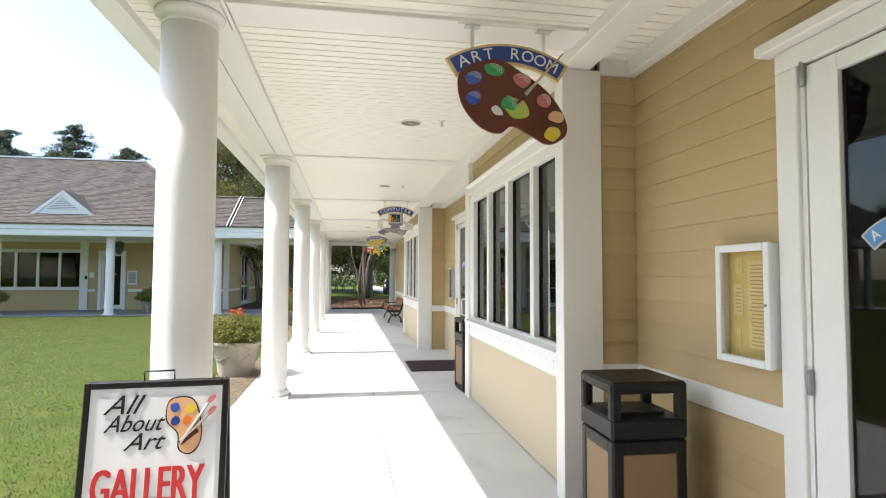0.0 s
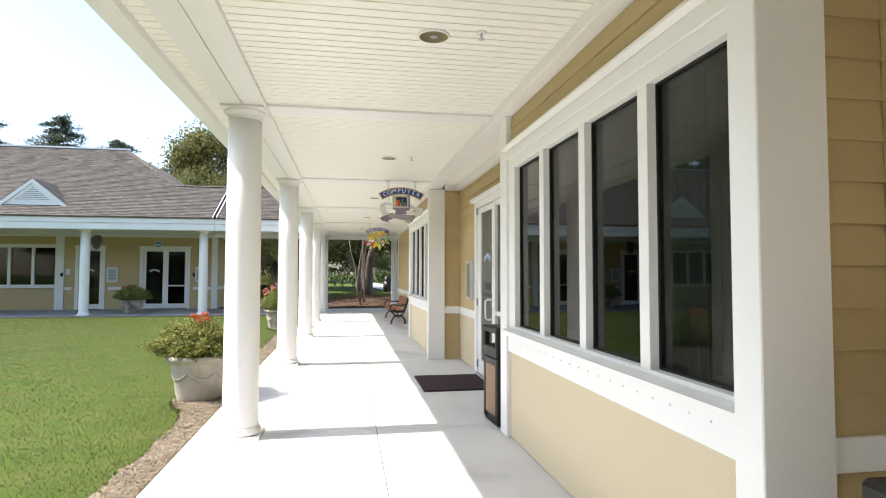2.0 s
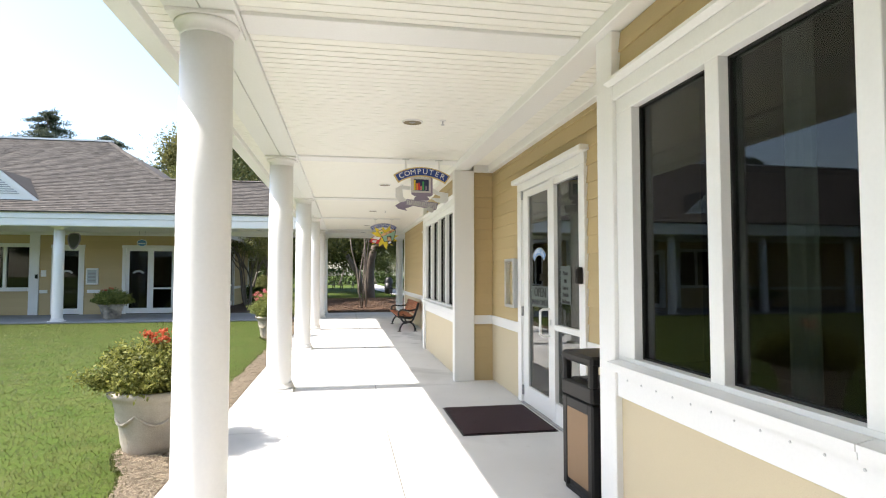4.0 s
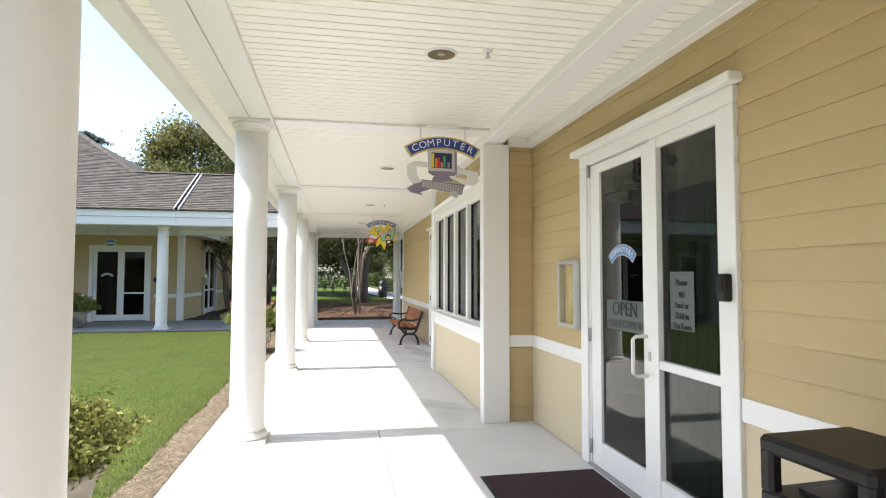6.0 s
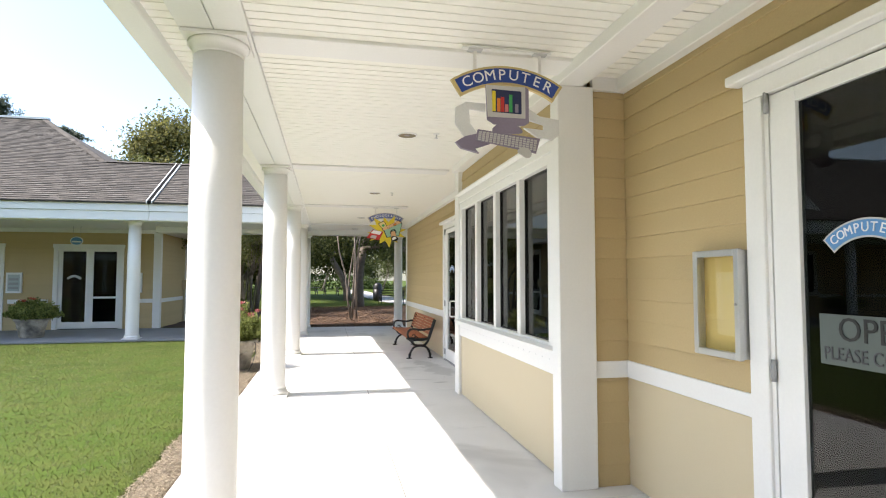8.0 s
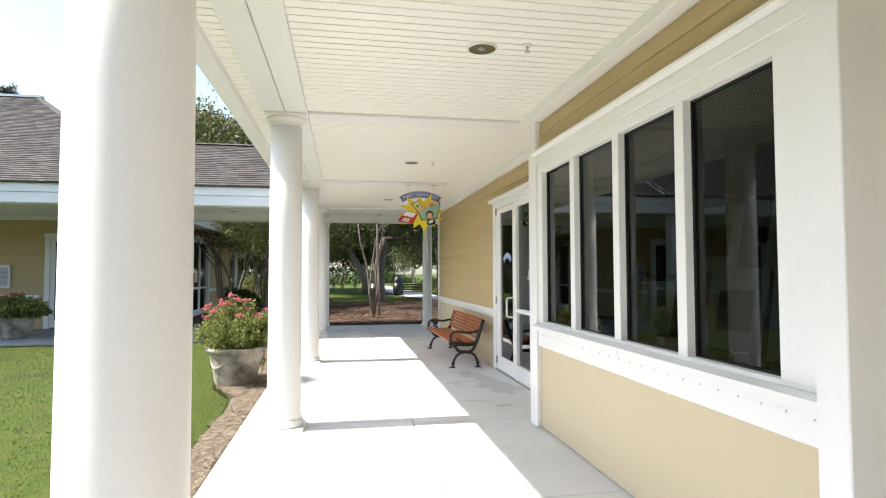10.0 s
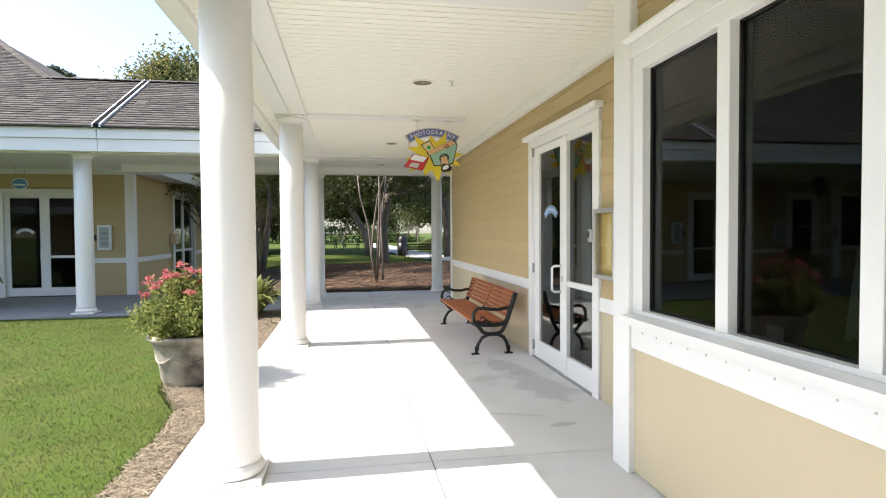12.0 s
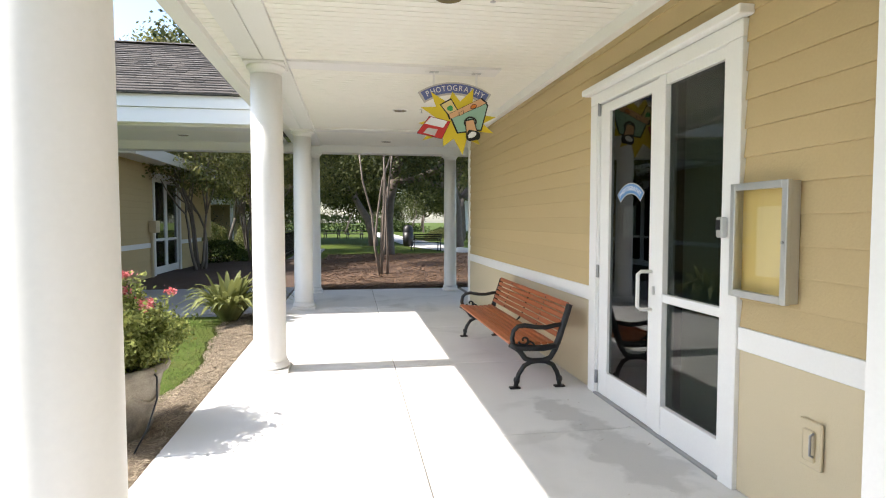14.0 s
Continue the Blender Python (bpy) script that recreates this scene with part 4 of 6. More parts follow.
    return s


def P(cx, zt, pts, k=1.0):
    return [(cx + k * x, zt + k * z) for x, z in pts]


SY1 = 3.48
s1 = hanging_sign("art", "brown painter's palette sign under a navy banner", SY1, "ART ROOM", M_GOLD, M_NAVY, M_SIGNWHITE)
pal = smooth_loop(P(0.955, 2.69, [(-0.30, 0.14), (-0.08, 0.215), (0.10, 0.13), (0.26, 0.02), (0.37, -0.13), (0.385, -0.255), (0.27, -0.325), (0.14, -0.27), (0.02, -0.215), (-0.06, -0.265), (-0.18, -0.235), (-0.29, -0.12), (-0.335, 0.02)]), 7)
part("palette", plate(bmesh.new(), pal, SY1 - 0.034, SY1 - 0.016), M_PALETTE, s1, "dark red-brown palette board")


def blob(cx, cz, rx, rz, tilt, seed):
    r = random.Random(seed)
    pts = []
    for k in range(9):
        t = 2 * math.pi * k / 9
        q = r.uniform(0.85, 1.15)
        x, z = rx * q * math.cos(t), rz * q * math.sin(t)
        pts.append((cx + x * math.cos(tilt) - z * math.sin(tilt), cz + x * math.sin(tilt) + z * math.cos(tilt)))
    return smooth_loop(pts, 4)


for i, (dx, dz, rx, rz, tl, mt) in enumerate(((-0.235, 0.085, 0.055, 0.042, 0.2, M_BLUE), (-0.235, -0.045, 0.05, 0.042, 0.2, M_BLUE), (-0.10, 0.145, 0.06, 0.042, -0.2, M_GREEN), (0.085, 0.085, 0.062, 0.045, -0.1, M_PINK), (0.235, -0.035, 0.05, 0.042, -0.4, M_PINK), (0.315, -0.145, 0.048, 0.036, 0, M_PEACH), (0.285, -0.255, 0.052, 0.046, 0, M_YELLOW), (0.045, -0.10, 0.10, 0.065, -0.5, M_LIME), (0.0, -0.07, 0.055, 0.045, -0.5, M_GREEN))):
    part("paint_dab", plate(bmesh.new(), blob(0.955 + dx, 2.69 + dz, rx, rz, tl, i), SY1 - 0.040 - 0.001 * i, SY1 - 0.0345), mt, s1)
    for q in (0.38, 0.62, 0.85):
        arc = [(q * rx * math.cos(0.35 * k - 0.4), q * rz * math.sin(0.35 * k - 0.4)) for k in range(9)]
        arc = [(0.955 + dx + x * math.cos(tl) - z * math.sin(tl), SY1 - 0.0405 - 0.001 * i, 2.69 + dz + x * math.sin(tl) + z * math.cos(tl)) for x, z in arc]
        part("paint_swirl", tube(bmesh.new(), arc, 0.0022, 5, 0.6), M_PAPERGREY if mt in (M_BLUE, M_GREEN, M_PINK) else M_PAPER, s1, "pale brushed swirl")
part("thumb_hole", plate(bmesh.new(), blob(0.875, 2.57, 0.042, 0.026, -0.6, 77), SY1 - 0.037, SY1 - 0.0345), M_SIGNWHITE, s1, "white thumb hole")
brush = thing("brush", "", "")
tagged(brush, "pale paint brush across the palette")
brush.parent = s1
ba, bb_ = Vector((1.00, SY1 - 0.055, 2.615)), Vector((1.315, SY1 - 0.05, 2.965))
part("handle", tube(bmesh.new(), [ba.lerp(bb_, 0.35), bb_], 0.009, 8, 0.5), M_GOLD, brush)
part("ferrule", tube(bmesh.new(), [ba.lerp(bb_, 0.16), ba.lerp(bb_, 0.36)], 0.014, 8, 0.8), M_SILVER, brush)
part("bristles", tube(bmesh.new(), [ba, ba.lerp(bb_, 0.08), ba.lerp(bb_, 0.17)], 0.006, 8, 2.4), M_PALETTE, brush)

SY2 = 11.60
s2 = hanging_sign("pc", "painted desktop computer sign under a navy banner", SY2, "COMPUTER", M_GOLD, M_NAVY, M_SIGNWHITE)
C2, T2 = 0.95, 2.70
mon = [(-0.16, 0.17), (0.135, 0.17), (0.155, 0.155), (0.155, -0.085), (0.12, -0.105), (-0.10, -0.105), (-0.15, -0.075)]
part("monitor_side", plate(bmesh.new(), P(C2, T2, mon), SY2 - 0.028, SY2 - 0.014), M_MAUVE, s2, "mauve monitor case")
part("monitor_face", plate(bmesh.new(), P(C2, T2, [(-0.16, 0.168), (0.128, 0.168), (0.128, -0.055), (-0.148, -0.055)]), SY2 - 0.034, SY2 - 0.0285), M_PCGREY, s2, "pale grey bezel")
part("screen", plate(bmesh.new(), P(C2, T2, [(-0.12, 0.140), (0.098, 0.135), (0.098, -0.028), (-0.115, -0.022)]), SY2 - 0.037, SY2 - 0.0345), M_INKBLUE, s2, "dark blue screen with a bar chart")
for x, h, mt in ((-0.105, 0.145, M_YELLOW), (-0.07, 0.095, M_ORANGE), (-0.042, 0.105, M_RED), (-0.012, 0.055, M_PINK), (0.018, 0.125, M_GREEN), (0.062, 0.06, M_MAUVE)):
    part("chart_bar", boxed(C2 + x - 0.012, C2 + x + 0.012, SY2 - 0.0395, SY2 - 0.0372, T2 - 0.018, T2 - 0.018 + h), mt, s2)
part("stand", plate(bmesh.new(), smooth_loop(P(C2, T2, [(-0.075, -0.105), (0.06, -0.105), (0.10, -0.16), (-0.10, -0.16)]), 4), SY2 - 0.030, SY2 - 0.014), M_MAUVE, s2, "mauve stand")
kb = P(C2, T2, [(-0.22, -0.150), (0.235, -0.195), (0.205, -0.300), (-0.235, -0.225)])
part("keyboard", plate(bmesh.new(), kb, SY2 - 0.036, SY2 - 0.020), M_MAUVE, s2, "mauve keyboard")
keys = bmesh.new()
for r in range(5):
    for c in range(16):
        u, v = (c + 0.5) / 16, (r + 0.6) / 5.6
        ax = -0.215 + 0.43 * u - 0.012 * v
        az = -0.158 - 0.045 * u - 0.075 * v - 0.018 * u * v
        box(keys, C2 + ax - 0.010, C2 + ax + 0.010, SY2 - 0.039, SY2 - 0.0362, T2 + az - 0.006, T2 + az + 0.005)
tagged(part("keys", keys, M_PCGREY, s2, "pale keys"), kind="stuff")
part("mouse", plate(bmesh.new(), blob(C2 + 0.12, T2 - 0.30, 0.048, 0.032, -0.3, 5), SY2 - 0.042, SY2 - 0.030), M_PCGREY, s2)
for k, pts in enumerate(([(-0.16, 0.04), (-0.30, 0.045), (-0.375, 0.0), (-0.36, -0.03), (-0.28, -0.005), (-0.16, -0.02)], [(-0.375, 0.0), (-0.28, -0.005), (-0.27, -0.11), (-0.375, -0.115)], [(-0.375, -0.115), (-0.27, -0.11), (-0.20, -0.20), (-0.30, -0.22)], [(-0.31, -0.20), (-0.20, -0.17), (-0.13, -0.245), (-0.24, -0.285), (-0.38, -0.245)], [(0.155, 0.02), (0.24, -0.03), (0.385, -0.05), (0.385, -0.09), (0.27, -0.09), (0.155, -0.06)], [(0.27, -0.06), (0.385, -0.06), (0.385, -0.16), (0.27, -0.17)], [(0.12, -0.12), (0.27, -0.13), (0.385, -0.16), (0.33, -0.20), (0.22, -0.18)], [(-0.375, -0.245), (-0.24, -0.285), (-0.21, -0.315), (-0.34, -0.285)])):
    part("paper_fold", plate(bmesh.new(), P(C2, T2, pts), SY2 - 0.016 - 0.002 * k, SY2 - 0.002), M_PAPERGREY if k not in (3, 7) else M_MAUVE, s2, "folded printer paper" if k == 0 else "")

SY3 = 20.06
s3 = hanging_sign("photo", "yellow starburst camera sign under a slate-blue banner", SY3, "PHOTOGRAPHY", M_PCGREY, M_SLATEBLUE, M_SIGNWHITE, 0.975, shift=0.03)
C3, T3 = 0.975, 2.635
star = []
for k in range(24):
    t = 2 * math.pi * k / 24 + 0.13
    r = (0.45, 0.27)[k % 2] * (1 + 0.10 * math.sin(5 * k))
    star.append((C3 + 0.02 + r * math.cos(t), T3 - 0.035 + 0.78 * r * math.sin(t)))
part("starburst", plate(bmesh.new(), star, SY3 - 0.028, SY3 - 0.015), M_YELLOW, s3, "bright yellow starburst")


def inked(name, pts, mt, y, grow=0.019, label=""):
    c = Vector((sum(p[0] for p in pts) / len(pts), sum(p[1] for p in pts) / len(pts)))
    out = [tuple(c + (Vector(p) - c) * (1 + grow / max(0.02, (Vector(p) - c).length))) for p in pts]
    part(name + "_outline", plate(bmesh.new(), P(C3, T3, out), y - 0.004, y), M_BLACKINK, s3)
    part(name, plate(bmesh.new(), P(C3, T3, pts), y - 0.007, y - 0.0042), mt, s3, label)


inked("camera_body", [(-0.06, 0.03), (0.30, 0.20), (0.36, 0.13), (0.29, -0.13), (0.03, -0.17)], M_MINT, SY3 - 0.029, label="mint green camera front")
inked("camera_top", [(-0.075, 0.025), (-0.055, -0.025), (0.27, 0.12), (0.345, 0.16), (0.28, 0.205)], M_PEACH, SY3 - 0.037, label="peach camera top")
inked("photo_card", [(-0.16, 0.125), (-0.05, 0.185), (0.03, 0.055), (-0.06, 0.005)], M_PAPER, SY3 - 0.030)
part("card_picture", plate(bmesh.new(), P(C3, T3, blob(-0.06, 0.09, 0.035, 0.03, 0.6, 3)), SY3 - 0.040, SY3 - 0.0375), M_GREEN, s3)
inked("lens", [(0.115, -0.05), (0.20, -0.03), (0.25, -0.19), (0.13, -0.20)], M_PEACH, SY3 - 0.041, label="peach lens barrel")
inked("lens_ring", blob(0.165, -0.05, 0.06, 0.04, 0.3, 4), M_MINT, SY3 - 0.037)
part("lens_glass", plate(bmesh.new(), P(C3, T3, blob(0.195, -0.205, 0.085, 0.062, 0, 9)), SY3 - 0.058, SY3 - 0.049), M_BLACKINK, s3, "black lens")
part("lens_glint", plate(bmesh.new(), P(C3, T3, blob(0.185, -0.20, 0.05, 0.030, 0.5, 11)), SY3 - 0.061, SY3 - 0.0585), M_SIGNWHITE, s3)
inked("viewfinder", [(0.04, 0.045), (0.085, 0.065), (0.085, 0.030), (0.045, 0.012)], M_PEACH, SY3 - 0.046, 0.006)
inked("dial", blob(0.20, 0.115, 0.035, 0.018, 0.4, 12), M_ORANGE, SY3 - 0.046, 0.006)
inked("floppy_disk", [(-0.43, -0.19), (-0.29, -0.005), (-0.06, -0.055), (-0.155, -0.245)], M_RED, SY3 - 0.032, 0.006, "red floppy disk")
part("disk_label", plate(bmesh.new(), P(C3, T3, [(-0.345, -0.085), (-0.275, -0.012), (-0.09, -0.052), (-0.14, -0.125)]), SY3 - 0.043, SY3 - 0.0395), M_SIGNWHITE, s3)
part("disk_shutter", plate(bmesh.new(), P(C3, T3, [(-0.36, -0.185), (-0.31, -0.13), (-0.20, -0.145), (-0.235, -0.215)]), SY3 - 0.043, SY3 - 0.0395), M_PCGREY, s3)


# ---- ceiling lights, sprinklers, small fixtures ----
def downlight():
    d = thing("recessed_light", "round recessed ceiling light with a brassy reflector, unlit", "ceiling light", "ceiling lights")
    part("trim_ring", lathe(bmesh.new(), ((0.095, -0.0095), (0.096, -0.012), (0.104, -0.010), (0.108, -0.004), (0.108, 0.003)), 32), M_WHITE, d)
    part("reflector", lathe(bmesh.new(), ((0.096, -0.009), (0.085, -0.007), (0.055, -0.005), (0.0, -0.0045)), 32), M_BRASS, d, "brassy reflector bowl")
    part("bulb", lathe(bmesh.new(), ((0.0, -0.012), (0.026, -0.010), (0.032, -0.006), (0.0, -0.005)), 16), M_GREY, d)
    return d


dl = downlight()
dl.matrix_basis = pose(0.545, 5.80, CEIL - 0.002)
for y in (1.7, 9.84, 14.0, 18.18, 22.3, 25.5):
    copy_thing(dl, pose(0.545, y, CEIL - 0.002))
copy_thing(dl, pose(-3.2, 25.3, 3.098))


def sprinkler():
    d = thing("sprinkler_head", "small white ceiling sprinkler head", "sprinkler", "ceiling sprinklers")
    part("plate", lathe(bmesh.new(), ((0.0, -0.010), (0.030, -0.009), (0.034, 0.0), (0.0, 0.0)), 20), M_WHITE, d)
    part("stem", tube(bmesh.new(), [(0, 0, -0.009), (0, 0, -0.045)], 0.008, 8), M_SILVER, d)
    part("deflector", lathe(bmesh.new(), ((0.0, -0.052), (0.020, -0.050), (0.020, -0.046), (0.0, -0.045)), 14), M_SILVER, d)
    return d


sp = sprinkler()
sp.matrix_basis = pose(0.845, 5.70, CEIL)
for y in (9.74, 13.9, 18.1, 22.2):
    copy_thing(sp, pose(0.845, y, CEIL))


# ---- notice boards ----
def notice_board(y0, y1, z0=1.10, z1=1.705, prints=0, n=0, tone=M_SILVER):
    b = thing("notice_board", ("wall-mounted notice case with yellowed typed sheets" if prints else "wall-mounted silver notice case, empty yellowed backing"), "notice board", "notice cases")
    x0, x1 = 1.884, 1.962
    fr = bmesh.new()
    w = 0.038
    for a, c, e, f in ((y0, y0 + w, z0, z1), (y1 - w, y1, z0, z1), (y0 + w, y1 - w, z0, z0 + w), (y0 + w, y1 - w, z1 - w, z1)):
        box(fr, x0, x0 + 0.03, a, c, e, f, bevel=0.004)
    part("door_frame", fr, tone, b)
    cs = bmesh.new()
    for a, c, e, f in ((y0 + 0.006, y0 + 0.02, z0 + 0.006, z1 - 0.006), (y1 - 0.02, y1 - 0.006, z0 + 0.006, z1 - 0.006), (y0 + 0.02, y1 - 0.02, z0 + 0.006, z0 + 0.02), (y0 + 0.02, y1 - 0.02, z1 - 0.02, z1 - 0.006)):
        box(cs, x0 + 0.031, x1, a, c, e, f)
    part("case", cs, tone, b)
    part("backing", boxed(x1 - 0.012, x1, y0 + 0.02, y1 - 0.02, z0 + 0.02, z1 - 0.02), M_CORK, b, "yellowed backing")
    g = part("pane", boxed(x0 + 0.012, x0 + 0.015, y0 + w, y1 - w, z0 + w, z1 - w), M_CLEAR, b)
    g.visible_shadow = False
    lk = bmesh.new()
    tube(lk, [(x0, y0 + 0.022, (z0 + z1) / 2), (x0 - 0.006, y0 + 0.022, (z0 + z1) / 2)], 0.008, 10)
    part("lock", lk, M_GREY, b)
    if prints:
        for a, c, e, f in ((y0 + 0.07, y0 + 0.22, 1.18, 1.62), (y0 + 0.26, y1 - 0.06, 1.34, 1.50), (y0 + 0.26, y1 - 0.08, 1.56, 1.64), (y0 + 0.28, y1 - 0.08, 1.17, 1.27)):
            part("sheet", boxed(x1 - 0.0155, x1 - 0.0125, a, c, e, f), M_PAPER, b, "yellowed typed sheet")
            z = f - 0.02
            while z > e + 0.015:
                part("print_line", boxed(x1 - 0.0172, x1 - 0.0157, a + 0.012, c - 0.012 - 0.02 * random.random(), z - 0.006, z), M_INKBROWN, b)
                z -= 0.019
    else:
        part("sheet", boxed(x1 - 0.0155, x1 - 0.0125, y0 + 0.10, y1 - 0.13, 1.22, 1.58), M_PAPER, b, "faded paper sheet")
    return b


notice_board(2.56, 2.95, prints=1, tone=M_SIGNWHITE)
notice_board(10.715, 11.10)
notice_board(16.545, 16.955)


# ---- door stickers and signs ----
def door_banner(host, yc, z, word, x=1.982, edge=M_PCGREY):
    b = thing("window_sticker", "pale blue curved banner sticker on the door glass", "sticker", "door stickers")
    b.matrix_basis = Matrix.Translation((x, yc, z)) @ Matrix.Rotation(radians(-90), 4, "Z")
    R, half = 0.31, 0.76
    part("edge", plate(bmesh.new(), arc_band(0, -R, R - 0.085, R, half), -0.0010, 0.0010), edge, b)
    part("field", plate(bmesh.new(), arc_band(0, -R, R - 0.077, R - 0.008, half - 0.03), -0.0020, -0.0011), M_SKYBLUE, b)
    arc_text(word, 0, -R, R - 0.042, half - 0.08, 0.060 if len(word) < 10 else 0.050, -0.0035, M_SIGNWHITE, b, 0.9)


door_banner(0, doors[0][1] + 0.045, 1.79, "A      ")
door_banner(1, doors[1][1], 1.805, "COMPUTERS")
door_banner(2, doors[2][1], 1.80, "PHOTOGRAPHY")

op = thing("open_sign", "pale hanging sign, dimmed in colour, dark open lettering, on the door glass", "sign")
op.matrix_basis = Matrix.Translation((1.9785, doors[1][1] - 0.04, 1.265)) @ Matrix.Rotation(radians(-90), 4, "Z")
part("board", boxed(-0.285, 0.285, 0.0, 0.004, -0.115, 0.115), M_TINTED, op)
lettering("lettering", "OPEN", 0.15, M_BLACKINK, op, pose(0, -0.003, 0.045), 0.36)
lettering("lettering", "PLEASE COME IN", 0.085, M_GREYINK, op, pose(0, -0.003, -0.065), 0.52)

nf = thing("rules_notice", "printed pale notice, dimmed in colour, on the side glass", "notice")
nf.matrix_basis = Matrix.Translation((1.9905, doors[1][2] + 0.09, 1.405)) @ Matrix.Rotation(radians(-90), 4, "Z")
part("sheet", boxed(-0.125, 0.125, 0.0, 0.003, -0.185, 0.185), M_TINTED, nf)
part("border", boxed(-0.125, 0.125, -0.0012, -0.0002, 0.165, 0.168), M_GREYINK, nf)
for k, (wd, ln) in enumerate((("Please", 0.12), ("NO", 0.055), ("Food or", 0.14), ("Drink in", 0.135), ("This Room", 0.19))):
    lettering("lettering", wd, 0.058, M_BLACKINK, nf, pose(0, -0.0025, 0.115 - 0.066 * k - (0.012 if k else 0)), ln)

pn = thing("taped_note", "small pale note taped inside the door glass", "note")
pn.matrix_basis = Matrix.Translation((1.994, doors[2][1] + 0.03, 1.50)) @ Matrix.Rotation(radians(-90), 4, "Z")
part("sheet", boxed(-0.10, 0.10, 0.0, 0.002, -0.12, 0.12), M_STICKER, pn)


def lock_box(y, z, mt, shell=M_BLACK, k=1.0):
    b = thing("card_reader", "small dark card reader on the door casing", "card reader", "card readers")
    part("body", boxed(1.9375 - 0.0525 * k, 1.9375, y - 0.035 * k, y + 0.035 * k, z - 0.075 * k, z + 0.075 * k, bevel=0.008), shell, b)
    part("face", boxed(1.930 - 0.0525 * k, 1.9373 - 0.0525 * k, y - 0.022 * k, y + 0.022 * k, z - 0.02 * k, z + 0.055 * k, bevel=0.002), mt, b, "grey reader face")


lock_box(DOORS[1] - DOOR_W + 0.065, 1.50, M_BLACK)
lock_box(DOORS[2] - DOOR_W + 0.11, 1.47, M_IRON, M_SILVER, 0.78)

ob_ = thing("outlet_cover", "tan weatherproof cover plate low on the siding", "outlet cover")
part("plate", boxed(1.944, 1.962, 16.37, 16.50, 0.36, 0.58, bevel=0.005), M_TANPANEL, ob_)
part("cover", boxed(1.936, 1.944, 16.40, 16.47, 0.39, 0.54, bevel=0.008), M_TANPANEL, ob_)
bm = bmesh.new()
tube(bm, [(1.936, 16.405, 0.42), (1.918, 16.405, 0.43), (1.918, 16.405, 0.52), (1.936, 16.405, 0.53)], 0.006, 6)
part("latch", bm, M_GREY, ob_)


# ---- litter bins ----
def litter_bin():
    b = thing("litter_bin", "square black litter bin with brown side panels and open hood", "bin", "litter bins")
    w = 0.215
    part("base", boxed(-w + 0.012, w - 0.012, -w + 0.012, w - 0.012, 0, 0.045, bevel=0.008), M_BLACK, b)
    for sx, sy in ((-1, -1), (-1, 1), (1, -1), (1, 1)):
        part("corner_post", boxed(sx * (w - 0.035) - 0.035, sx * (w - 0.035) + 0.035, sy * (w - 0.035) - 0.035, sy * (w - 0.035) + 0.035, 0.03, 0.66, bevel=0.012), M_BLACK, b)
    core = bmesh.new()
    box(core, -w + 0.02, w - 0.02, -w + 0.02, w - 0.02, 0.03, 0.64)
    part("liner", core, M_BLACK, b)
    for ax in range(4):
        m = Matrix.Rotation(math.pi / 2 * ax, 4, "Z")
        p = part("panel", boxed(-w + 0.06, w - 0.06, -w + 0.006, -w + 0.019, 0.09, 0.585, bevel=0.003), M_BROWNPANEL, b, "brown textured panel")
        p.matrix_basis = m
        r = part("panel_rail", boxed(-w + 0.06, w - 0.06, -w + 0.001, -w + 0.03, 0.585, 0.655, bevel=0.006), M_BLACK, b)
        r.matrix_basis = m
    hood = thing("hood", "", "")
    hood.parent = b
    hw_ = w + 0.004
    part("lower_band", boxed(-hw_, hw_, -hw_, hw_, 0.662, 0.775, bevel=0.014), M_BLACK, hood)
    for sx, sy in ((-1, -1), (-1, 1), (1, -1), (1, 1)):
        part("hood_post", boxed(sx * (hw_ - 0.03) - 0.03, sx * (hw_ - 0.03) + 0.03, sy * (hw_ - 0.03) - 0.03, sy * (hw_ - 0.03) + 0.03, 0.76, 0.93, bevel=0.014), M_BLACK, hood)
    part("top", boxed(-hw_ - 0.002, hw_ + 0.002, -hw_ - 0.002, hw_ + 0.002, 0.905, 0.972, bevel=0.018), M_BLACK, hood)
    bag = boxed(-0.13, 0.13, -0.13, 0.13, 0.776, 0.792, bevel=0.004)
    part("bin_bag", bag, M_IRON, b, "black bag rim inside")
    return b


bin1 = litter_bin()
bin1.matrix_basis = pose(1.548, 3.25, 0, 0, 0, -1.5)
copy_thing(bin1, pose(1.645, 7.79, 0, 0, 0, 4))

mt_ = thing("door_mat", "dark maroon door mat on the concrete", "mat")
part("carpet_top", boxed(0.985, 1.89, 9.34, 10.41, 0.006, 0.017, bevel=0.003), M_MAT, mt_)
part("rubber_edge", boxed(0.965, 1.905, 9.32, 10.43, 0.001, 0.0075, bevel=0.002), M_BLACK, mt_, "black rubber edge")


